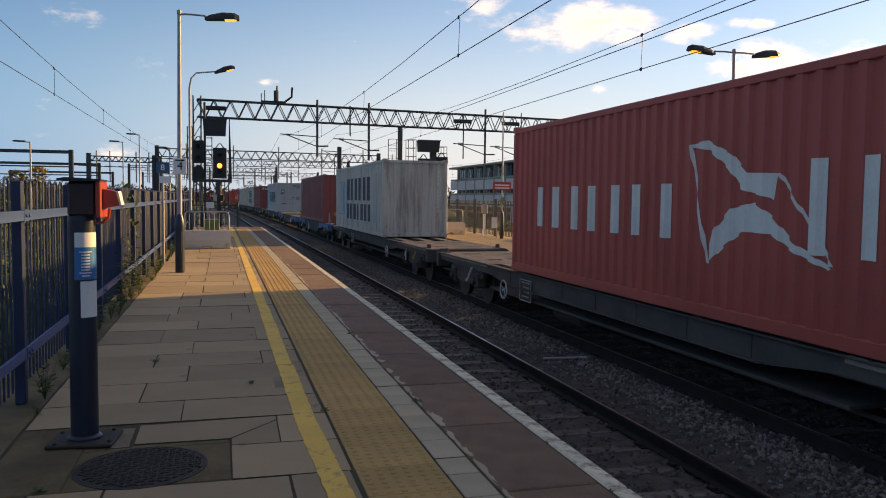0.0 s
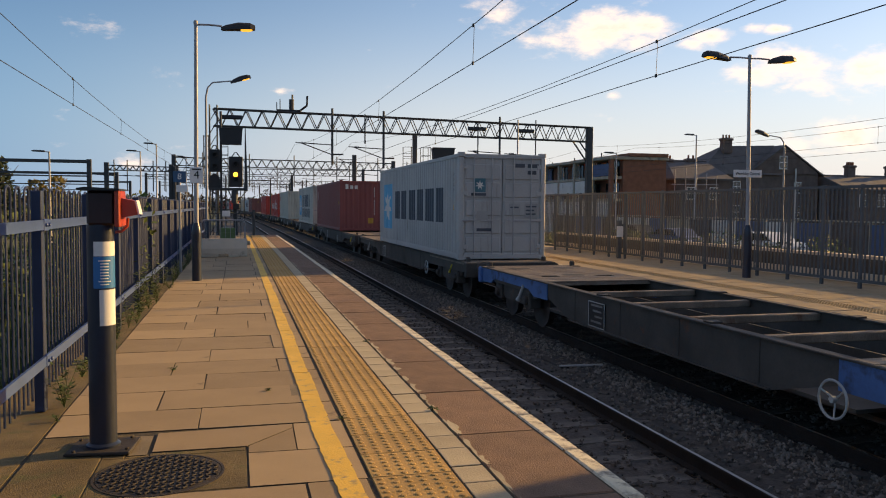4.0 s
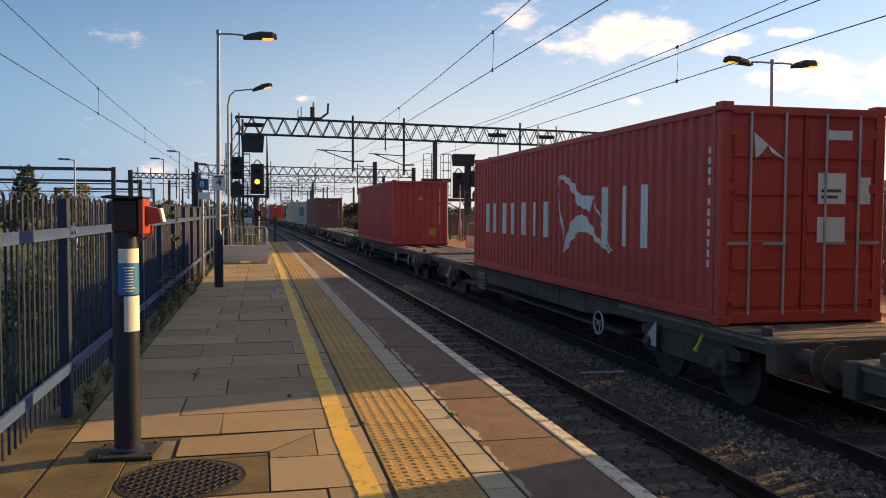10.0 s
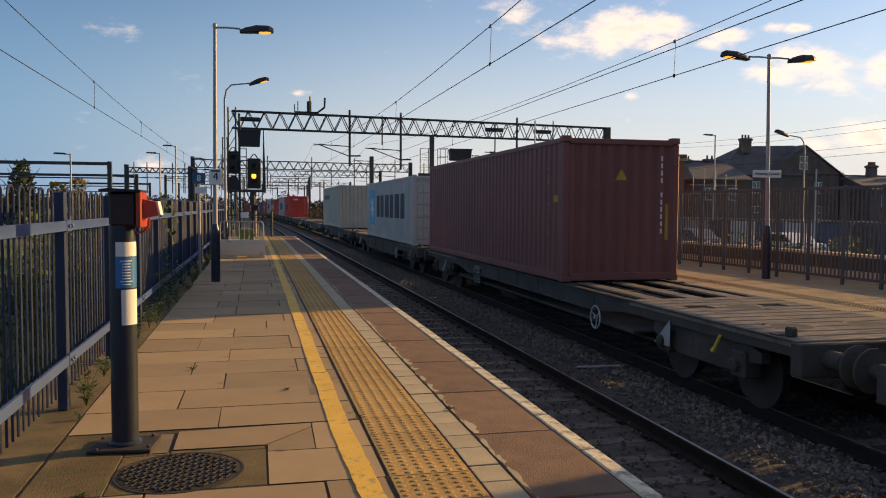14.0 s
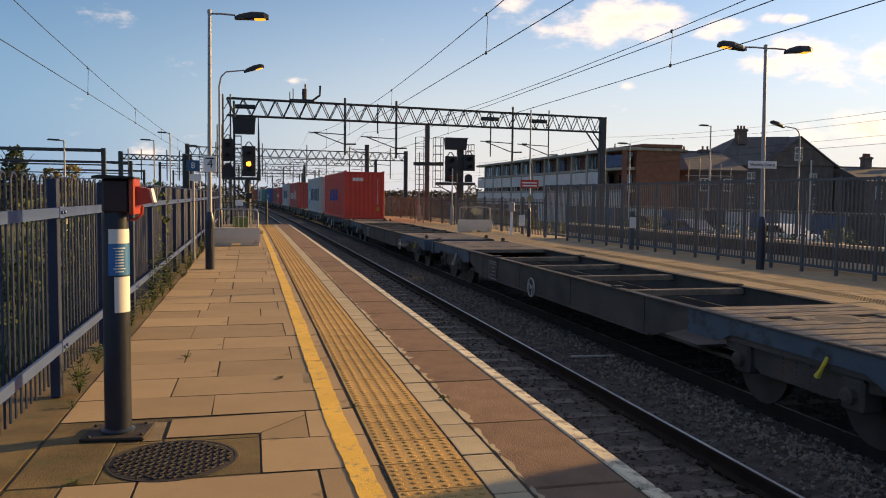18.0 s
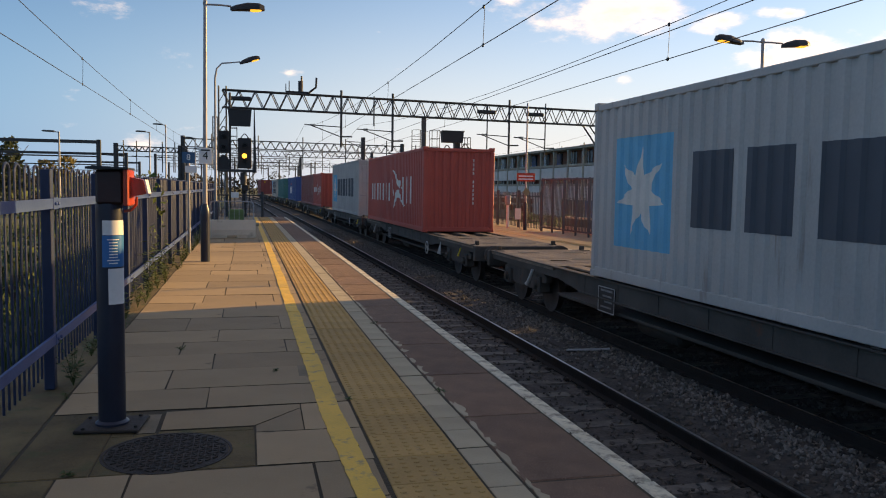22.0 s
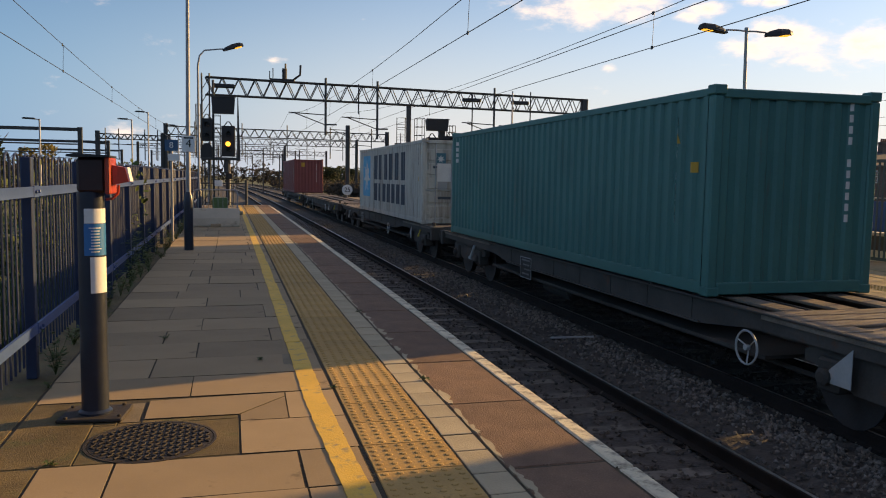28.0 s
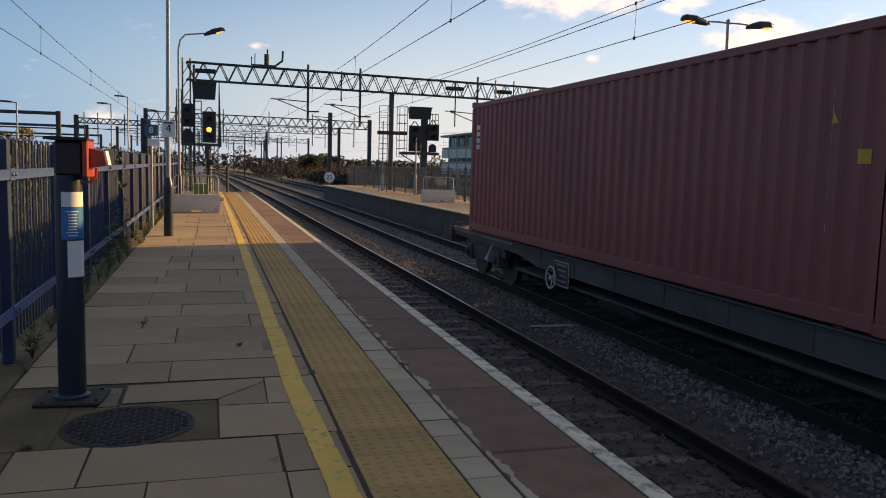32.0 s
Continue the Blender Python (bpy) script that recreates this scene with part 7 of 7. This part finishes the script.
def side_things():
    t = thing("equipment_post", pose(10.79, 32.09, 0), "white post with a small grey equipment box", "post")
    part("post", Geo().tube([(0, 0, 0), (0, 0, 1.0)], 0.06, 10), M_WHITE, t, "", True)
    part("box", Geo().cbox(-0.12, 0.12, -0.09, 0.09, 0.98, 1.40, 0.04), M_GALV, t, "grey box with rounded edges")
    t = thing("lamp_column", pose(11.07, 30.68, 0), "slim white lamp column with navy base and warning signs", "lamp post")
    part("base_sleeve", Geo().lathe([(0.08, 0), (0.08, 1.05), (0.045, 1.15)], 12), M_POST, t, "", True)
    part("column", Geo().tube([(0, 0, 1.1), (0, 0, 5.15)], [0.04, 0.03], 10), M_GALV, t, "", True)
    part("warning_sign", Geo().cbox(-0.42, 0.36, -0.07, -0.055, 1.98, 2.32, 0.004), M_ORANGE, t, "red warning sign")
    for k in range(2):
        part("sign_text_bar", Geo().box(-0.34, 0.28, -0.076, -0.072, 2.05 + 0.12 * k, 2.10 + 0.12 * k), M_WHITE, t)
    part("small_sign", Geo().prism([(-0.16, 1.55), (0.0, 1.36), (0.16, 1.55), (0.0, 1.74)], -0.068, -0.055, "y"), M_DULL_YEL, t, "yellow diamond sign")
    t = thing("notice_board", pose(10.98, 31.4, 0), "small white notice on a thin post", "sign")
    part("post", Geo().tube([(0.13, 0.02, 0), (0.13, 0.02, 0.9)], 0.02, 8), M_GALV, t)
    part("plate", Geo().cbox(-0.10, 0.15, -0.02, 0.0, 0.40, 0.86, 0.004), M_WHITE, t)
    t = thing("notice_board", pose(11.62, 22.75, 0), "dark post with a white notice beside the railing", "sign")
    part("post", Geo().cbox(-0.06, 0.06, -0.06, 0.06, 0.0, 1.2, 0.01), M_BLACKFENCE, t)
    part("plate", Geo().cbox(-0.11, 0.11, -0.08, -0.062, 0.68, 1.02, 0.004), M_WHITE, t)
    t = thing("speed_sign", pose(9.0, 63.2, 0), "round white speed sign with black figures at the platform end", "sign")
    part("post", Geo().tube([(0, 0.04, -1.0), (0, 0.04, 0.9)], 0.05, 8), M_GALV, t)
    part("disc", Geo().lathe([(0.42, 0.0), (0.42, 0.03), (0.38, 0.035)], 24, Matrix.Translation((0, 0, 0.55)) @ Matrix.Rotation(math.pi / 2, 4, "X")), M_WHITE, t)
    part("lettering", lettering("25", 0.5, M_BLACK), None, t, at=pose(0, -0.042, 0.55, 90, 0, 0))
    t = thing("track_drain_cover", pose(5.36, 12.17, -1.02), "flat dark trackside cover with a pale edge bar", "cover")
    part("plate", Geo().cbox(-0.35, 0.35, -0.45, 0.45, 0.0, 0.06, 0.015), M_IRON, t)
    part("edge_bar", Geo().tube([(-0.38, -0.45, 0.075), (0.35, -0.5, 0.075)], 0.02, 6), M_PALE, t)
    t = thing("grit_bin", pose(-0.33, 26.9, 0), "green plastic grit bin behind the barrier", "grit bin")
    part("tub", Geo().prism([(-0.20, 0.0), (0.20, 0.0), (0.25, 0.70), (-0.25, 0.70)], -0.22, 0.22, "y"), M_GREEN_BIN, t)
    part("lid", Geo().prism([(-0.27, 0.705), (0.27, 0.705), (0.22, 0.85), (-0.22, 0.85)], -0.25, 0.25, "y"), M_GREEN_BIN, t, "sloped lid")
    t = thing("marker_post", pose(-0.1, 43.0, 0), "dark end post with a chain at the platform end", "post")
    part("post", Geo().tube([(0.9, 0, 0), (0.9, 0, 1.35)], 0.07, 10), M_DARKSTEEL, t)
    part("rail", Geo().tube([(-1.5, 0, 1.15), (0.9, 0, 1.15)], 0.035, 8), M_DARKSTEEL, t)
    part("warning_plate", Geo().cbox(-0.7, -0.3, -0.05, -0.035, 1.0, 1.3, 0.004), M_WHITE, t)


def scaffold():
    """Tube scaffold before the low house, and a rain pipe on the gable."""
    t = thing("scaffold", Matrix(), "grey tube scaffold standing against the low brick house", "scaffold")
    for x, top in ((43.0, 4.6), (44.6, 5.6), (45.9, 5.9), (47.2, 5.6), (48.4, 5.3), (49.6, 5.0)):
        part("standard", Geo().tube([(x, 74.9, -1.16), (x, 74.9, top)], 0.05, 6), M_GALV, t, "upright tube")
    for z, a, b in ((3.2, 42.6, 50.0), (4.1, 44.2, 49.8)):
        part("ledger", Geo().tube([(a, 74.85, z), (b, 74.85, z)], 0.045, 6), M_GALV, t, "level tube")
    part("board", Geo().cbox(42.6, 50.0, 74.9, 75.5, 3.0, 3.06, 0.01), M_DARKSTEEL, t, "walk board")
    t = thing("rain_pipe", Matrix(), "pale plastic rain pipe down the house wall", "pipe")
    part("pipe", Geo().tube([(63.2, 79.6, -1.16), (63.2, 79.6, 6.3)], 0.09, 8), M_PANEL, t)


def flat_lamp(x, y, height):
    """Slim column with a short straight arm and a flat unlit head."""
    t = thing("street_lamp", pose(x, y, -1.2), "distant slim street lamp with a flat unlit head", "street lamp", "distant street lamps")
    h = height + 1.2
    part("column", Geo().tube([(0, 0, 0), (0, 0, 1.2), (0, 0, 1.3), (0, 0, h)], [0.11, 0.11, 0.07, 0.055], 10), M_GALV, t, "", True)
    part("arm", Geo().tube([(0, 0, h - 0.05), (-0.35, 0, h)], 0.035, 8), M_GALV, t)
    part("head", Geo().prism([(-0.3, h - 0.05), (-1.05, h - 0.02), (-1.1, h + 0.03), (-0.95, h + 0.09), (-0.3, h + 0.07)], -0.14, 0.14, "y"), M_DARKSTEEL, t, "flat grey lamp head")


grass_field()
far_woods()
rs = random.Random(77)
for k in range(26):
    yy = 4.5 + 1.7 * k + rs.uniform(-0.5, 0.5)
    bush(-2.5 - rs.random() * (1.2 + 0.08 * yy), yy, -0.76, rs.uniform(0.6, 1.2), rs.uniform(0.7, 1.5) + 0.01 * yy, M_LEAF if k % 9 else M_LEAF_PALE, "straggly green bush behind the railing" if k % 9 else "pale green bush behind the railing", 100 + k)
for k, (xx, yy) in enumerate(((-3.2, 16.0), (-3.3, 19.5), (-3.4, 23.5), (-3.4, 33.0), (-2.6, 37.5), (-4.2, 41), (-3.0, 30))):
    bush(xx, yy, -0.76, 1.3, 2.7, M_LEAF if k % 6 else M_LEAF_PALE, "tall leggy shrub behind the railing", 300 + k, 420)
for k in range(24):
    weed(-1.34 + rs.uniform(-0.08, 0.1), 6.9 + 0.85 * k + rs.uniform(-0.4, 0.4), rs.uniform(0.10, 0.42), 400 + k, M_LEAF_PALE if k % 3 else M_LEAF)
for k, (xx, yy, hh) in enumerate(((-1.36, 9.3, 0.30), (-1.38, 10.9, 0.50), (-1.40, 12.1, 0.80), (-1.40, 13.3, 0.95), (-1.41, 14.5, 0.75), (-1.42, 16.4, 0.5))):
    weed(xx, yy, hh, 520 + k, M_LEAF_PALE if k % 2 else M_LEAF, "tall leafy weed growing up through the railing")
bush(-1.98, 14.6, -0.76, 0.8, 2.65, M_LEAF, "tall leggy shrub behind the railing", 330, 520, 0.06)
bush(-2.05, 16.6, -0.76, 0.8, 2.50, M_LEAF_PALE, "tall leggy shrub behind the railing", 331, 420, 0.06)
for k, (xx, yy, hh) in enumerate(((-0.62, 8.0, 0.03), (0.25, 6.95, 0.02), (1.48, 6.0, 0.03), (-0.95, 4.62, 0.03), (-1.3, 6.3, 0.06), (1.46, 9.2, 0.02), (0.74, 5.9, 0.02))):
    weed(xx, yy, hh, 500 + k)
tree(-26.2, 100, -1.2, 8.4, 3.3, M_LEAF_DARK, "dark conifer beyond the side lines", 31, conifer=True)
tree(-21.8, 104, -1.2, 6.3, 3.0, M_LEAF_GOLD, "rounded tree with golden autumn leaves", 32)
tree(74.5, 92, -1.2, 8.5, 2.6, M_LEAF, "thin tree behind the houses", 33, bare=True)
tree(17.5, 150, -1.2, 5.0, 2.8, M_LEAF_DARK, "dark rounded tree beyond the platform end", 34)
tree(24.0, 170, -1.2, 5.2, 3.2, M_LEAF_DARK, "dark rounded tree beyond the platform end", 35)
for k in range(16):
    bush(14.6 + rs.random() * 5, 9 + 1.5 * k + rs.uniform(-0.6, 0.6), -1.16, rs.uniform(0.9, 1.5), rs.uniform(1.2, 2.0), M_LEAF if k % 3 else M_LEAF_DARK, "rough grassy bush behind the opposite railing", 640 + k, 380, 0.08)
for k in range(14):
    bush(15.5 + rs.random() * 12, 20 + 3.2 * k + rs.uniform(-1, 1), -1.16, rs.uniform(1.0, 2.0), rs.uniform(0.9, 1.9), M_LEAF if k % 3 else M_LEAF_PALE, "rough bush beyond the opposite railing", 600 + k, 420, 0.09)
for k in range(6):
    bush(13.8 + 1.6 * k, 66 + 5 * k, -1.16, 1.8, 1.9, M_LEAF, "dark bush beyond the platform end", 700 + k, 420, 0.12)
balcony_block()
gable_house()
house(45.4, 52.0, 76, 8, 4.8, 46.5, 51.5, 6.9, "low dark brick house with slate roof", [(46.8, 6.0, 7.1, 0.7, 2), (49.6, 6.2, 7.2, 1.2, 2)], [(47.2, 3.2, 1.0, 1.3), (50.0, 3.2, 1.0, 1.3)])
house(67.5, 84.0, 76, 9, 3.9, 67.5, 84.0, 5.6, "row of dark brick houses with slate roof", [(71.5, 5.0, 6.9, 1.1, 4), (77.5, 5.0, 6.9, 1.3, 4)], [(69.5 + 2.4 * k, 2.6, 1.1, 1.4) for k in range(6)])
boundary_wall()
parked_car(27.5, 46, 8, M_BLUEWALL, "blue car parked beyond the side lines")
parked_car(28.5, 38, 5, M_WHITE, "white car parked beyond the side lines")
parked_car(30.0, 56, 12, M_DARKSTEEL, "dark car parked beyond the side lines")
shade_block()
side_things()
scaffold()
swan_lamp(23.2, 30.0, 4.75, 1.1, -1, "slim unlit street lamp with a bent arm beyond the railing", M_GALV)
for xx, yy, zz in ((-12.6, 60, 5.2), (-7.8, 70, 6.0), (-7.0, 75, 7.0), (-5.5, 92, 6.9), (-21, 62, 5.2), (-3.6, 75, 4.9), (30.3, 60, 6.1), (37.7, 60, 7.8)):
    flat_lamp(xx, yy, zz)


# ---------------------------------------------------------------- paving, piece by piece
def dirty_sides(me):
    """Dirt on the upright faces of a paving stone."""
    me.materials.append(M_JOINT)
    for p in me.polygons:
        if abs(p.normal.z) < 0.6:
            p.material_index = 1
    return me


def paving():
    rnd = random.Random(11)
    cache = {}

    def slab(w, d, h=0.055, b=0.004, material=M_SLAB, name="paving_slab"):
        k = (round(w, 2), round(d, 2), material.name)
        if k not in cache:
            cache[k] = dirty_sides(Geo().cbox(-k[0] / 2, k[0] / 2, -k[1] / 2, k[1] / 2, -h, 0, b).mesh(name, material))
        return cache[k]
    def laid(poly, z=0.0, material=M_SLAB, name="paving_slab", low=-0.055, label=""):
        """One stone of any outline, in place."""
        return part(name, dirty_sides(fix_normals(Geo().prism(poly, low, z, "z").mesh(name, material))), None, PLAT, label)

    # courses of slabs: where each begins, and the joints in it
    courses = [(-6.0, (-0.3, 0.36)), (-5.1, (-0.62, 0.2)), (-4.2, (-0.3, 0.38)), (-3.3, (-0.62, 0.1)), (-2.4, (-0.3,)), (-1.5, (-0.62, 0.38)), (-0.6, (-0.3, 0.38)),
               (0.3, (-0.62, 0.2)), (1.2, (-0.3,)), (2.1, (-0.62, 0.38)), (2.75, (-0.1,)), (3.35, (-0.29, 0.38)), (3.99, (-0.62, 0.375))]
    upper = [(5.86, (-0.99, -0.285)), (6.46, (-0.62,)), (7.12, (-0.29,)), (7.76, (-0.62, 0.38)), (8.385, (-0.295,)), (9.06, (-0.655, 0.38)), (9.94, (-0.29,)),
             (10.6, (-0.68, 0.12)), (11.23, (-0.59, 0.37)), (12.0, (-0.31,)), (12.88, (-0.62, 0.36)), (13.73, (-0.31,)), (14.79, (-0.64, 0.2)), (15.5, (-0.31, 0.4)), (16.14, (-0.62, 0.3)), (16.8, (-0.31,))]
    while upper[-1][0] < 42.6:
        upper.append((upper[-1][0] + rnd.choice((0.6, 0.66, 0.72)), rnd.choice(((-0.62, 0.38), (-0.3,), (-0.65, 0.1), (-0.3, 0.4)))))
    open_joints = (3.99, 4.57, 5.86, 8.385, 9.06, 11.23, 13.73)
    for course, end in ((courses, 4.57), (upper, 43.3)):
        for i, (a, joints) in enumerate(course):
            b = course[i + 1][0] if i + 1 < len(course) else end
            xs = [-1.30 if a > 5 else -1.0, *joints, 0.735]
            for x0, x1 in zip(xs, xs[1:]):
                ga, gx = 0.018 if a in open_joints else rnd.choice((0.005, 0.006, 0.009)), rnd.choice((0.008, 0.010, 0.018))
                m = pose((x0 + x1) / 2 + bend(a), (a + b) / 2, rnd.uniform(-0.003, 0.001), rnd.uniform(-0.15, 0.15), rnd.uniform(-0.15, 0.15), rnd.uniform(-0.35, 0.35))
                part("paving_slab", slab(x1 - x0 - gx, b - a - ga, 0.055, 0.001), None, PLAT, at=m)
    # cut and cracked stones round the manhole
    laid([(0.06, 4.58), (0.735, 4.565), (0.735, 5.185), (0.06, 5.205)], -0.001)
    laid([(-0.545, 5.37), (0.05, 5.362), (0.375, 5.742), (0.377, 5.838), (-0.545, 5.80)], 0.0)
    laid([(0.062, 5.355), (0.062, 5.213), (0.366, 5.205), (0.375, 5.73)], 0.0)
    laid([(0.374, 5.205), (0.735, 5.193), (0.735, 5.848), (0.388, 5.84), (0.383, 5.70)], 0.0)
    laid([(-0.69, 5.33), (-0.575, 5.33), (-0.575, 5.76), (-0.705, 5.77)], -0.004, M_PATCH, "infill_stone", -0.05, "broken pale infill stone")
    laid([(0.43, 6.72), (0.59, 6.70), (0.60, 7.10), (0.44, 7.12)], 0.001, M_PATCH, "infill_stone", -0.05, "small grey patch stone")
    # packed earth and concrete round the manhole and the post, in uneven pieces
    for x0, x1, y0, y1, z in ((-1.29, -0.845, 4.585, 5.845, -0.003), (-0.842, -0.705, 5.285, 5.835, -0.005), (-0.702, -0.56, 5.285, 5.325, -0.006), (-0.557, 0.045, 5.285, 5.355, -0.0045), (-0.842, 0.05, 4.585, 5.28, -0.004)):
        part("mossy_concrete", Geo().cbox(x0, x1, y0, y1, -0.05, z, 0.006), M_MOSSY, PLAT, "mossy concrete round the manhole")
    part("mossy_concrete", Geo().cbox(-1.29, -1.01, -6.0, 4.57, -0.05, -0.004, 0.006), M_MOSSY, PLAT, "mossy concrete near the fence")
    part("mossy_strip", solid(-1.98, -1.312, -6, 43.4, -0.054, -0.004), M_MOSSY, PLAT, "mossy edge strip along the fence")
    # yellow line: worn paint with a ragged edge, over the slabs
    y = -6.0
    while y < 43:
        d = rnd.choice((0.7, 0.9, 1.2)) if y > 1.4 else 2.5
        n = max(3, int(d / 0.07)) if 1 < y < 14 else 4
        rough = 0.0045 if 1 < y < 14 else 0.003
        x0, x1 = 0.503 + rnd.uniform(-0.004, 0.004), 0.648 + rnd.uniform(-0.006, 0.01)
        right = [(x1 + rnd.uniform(-rough, rough), y + d * i / n) for i in range(n + 1)]
        left = [(x0 + rnd.uniform(-rough, rough), y + d * (n - i) / n) for i in range(n + 1)]
        h = 0.0045 + 0.0005 * (int(y * 7) % 3)
        part("yellow_line", fix_normals(Geo().prism([(x + bend(v) + 0.028 * max(0.0, 5.6 - max(v, 2.6)), v) for x, v in right + left], 0.0, h, "z").mesh("yellow_line", M_YELLOW)), None, PLAT)
        y += d + (rnd.choice((0.0, 0.006, 0.014)) if y > 3 else 0.0)
    # tactile slabs with blisters
    g = Geo().cbox(-0.247, 0.247, -0.217, 0.217, -0.055, 0, 0.004)
    for i in range(6):
        for j in range(6):
            x, yy = -0.205 + 0.082 * i, -0.18 + 0.072 * j
            g.lathe([(0.021, -0.001), (0.017, 0.0045), (0.011, 0.006)], 8, Matrix.Translation((x, yy, 0)))
    tac = g.mesh("tactile_slab", M_TACTILE)
    y = -6.0
    while y < 43.2:
        part("tactile_slab", tac, None, PLAT, at=pose(1.005 + bend(y), y + 0.22, rnd.uniform(-0.002, 0.002), rnd.uniform(-0.15, 0.15), rnd.uniform(-0.2, 0.2), rnd.uniform(-0.3, 0.3)))
        y += 0.44
    # concrete blocks and the asphalt margin
    y = -6.0
    while y < 43.2:
        d = rnd.choice((0.29, 0.33, 0.36))
        part("concrete_block", slab(0.20, d - 0.008, 0.055, 0.004, M_BLOCK, "concrete_block"), None, PLAT, at=pose(1.365 + bend(y), y + d / 2, rnd.uniform(-0.004, 0.002), 0, 0, rnd.uniform(-0.4, 0.4)))
        y += d
    y = -6.0
    while y < 43:
        d = rnd.choice((1.2, 1.27, 1.35))
        part("asphalt_panel", slab(0.595, d - 0.012, 0.055, 0.012, M_RED_TAR, "asphalt_panel"), None, PLAT, at=pose(1.772 + bend(y), y + d / 2, rnd.uniform(-0.005, 0.0), rnd.uniform(-0.1, 0.1), 0, 0))
        y += d
    # ragged mortar along the asphalt margin
    for k in range(60):
        yy = 3.2 + 20 * (k / 60) ** 1.3 + rnd.uniform(-0.1, 0.1)
        n, rw, rl = 15, rnd.uniform(0.012, 0.045), rnd.uniform(0.06, 0.24)
        ring = [(1.482 + bend(yy) + rw * (1 + math.cos(2 * math.pi * i / n)) * rnd.uniform(0.25, 1.0), yy + rl * math.sin(2 * math.pi * i / n) * rnd.uniform(0.7, 1.1)) for i in range(n)]
        part("mortar_patch", fix_normals(Geo().prism(ring, -0.02, -0.001 + 0.0012 * (k % 3), "z").mesh("mortar_patch", M_BLOCK)), None, PLAT)
    y = -6.0
    while y < 43:
        d = 0.9
        part("edge_stone", slab(0.122, d - 0.008, 0.10, 0.012, M_WHITE_EDGE, "edge_stone"), None, PLAT, at=pose(2.137 + bend(y), y + d / 2, rnd.uniform(-0.004, 0.002), 0, rnd.uniform(-1, 1), rnd.uniform(-0.2, 0.2)))
        y += d


def far_paving():
    rnd = random.Random(5)
    m = {}

    def piece(name, material, w, d, x, y):
        k = (name, round(w, 2), round(d, 2))
        if k not in m:
            m[k] = Geo().cbox(-w / 2, w / 2, -d / 2, d / 2, -0.055, 0, 0.006).mesh(name, material)
        part(name, m[k], None, FAR_PLAT, at=pose(x + bend(y), y, rnd.uniform(-0.003, 0.003), 0, rnd.uniform(-0.2, 0.2), 0))
    y = 6.0
    while y < 61.5:
        piece("edge_stone", M_WHITE_EDGE, 0.14, 0.89, FAR_EDGE + 0.07, y + 0.45)
        piece("asphalt_panel", M_FARTOP, 0.76, 0.88, FAR_EDGE + 0.53, y + 0.45)
        y += 0.9
    blister = Geo().cbox(-0.20, 0.20, -0.295, 0.295, -0.055, 0, 0.006)
    for i in range(6):
        for j in range(9):
            blister.lathe([(0.020, 0.0), (0.015, 0.008), (0.001, 0.010)], 6, Matrix.Translation((-0.165 + 0.066 * i, -0.262 + 0.0655 * j, 0)))
    blister = blister.mesh("tactile_slab", M_FARTAC)
    y = 6.0
    while y < 61.5:
        d = 0.6 if y < 36 else 1.2
        if y < 24:
            part("tactile_slab", blister, None, FAR_PLAT, at=pose(FAR_EDGE + 1.12 + bend(y), y + d / 2, 0))
        else:
            piece("tactile_slab", M_FARTAC, 0.40, d - 0.01, FAR_EDGE + 1.12, y + d / 2)
        x = FAR_EDGE + 1.33
        w = 0.85 if int(y / 0.6) % 2 else 0.45
        while x < 13.2:
            piece("paving_slab", M_FARTOP, w - 0.012, d - 0.012, x + w / 2, y + d / 2)
            x += w
            w = 0.85
        y += d


paving()
far_paving()


# ---------------------------------------------------------------- what moves
def motions():
    times = [float(t) for t in range(0, 33)]
    for ob, s, z in TRAIN:
        walk(ob, [(t, on_track(s, t, z)) for t in times])
    # wheelsets turn while they roll through the station
    for ob, s, z in TRAIN:
        for ax in ob.children:
            if not ax.name.startswith("wheelset"):
                continue
            home = ax.matrix_basis.copy()
            at = s + home.translation.y
            near = [k for k in range(0, 32 * FPS + 1) if 4.0 < at - travelled(k / FPS) < 55.0]
            if not near:
                continue
            keys = [0] * (near[0] > 0) + near + [32 * FPS] * (near[-1] < 32 * FPS)
            rows = [(k / FPS, home @ Matrix.Rotation((travelled(min(max(k, near[0]), near[-1]) / FPS) - travelled(near[0] / FPS)) / 0.425, 4, "X")) for k in keys]
            walk(ax, rows)


motions()
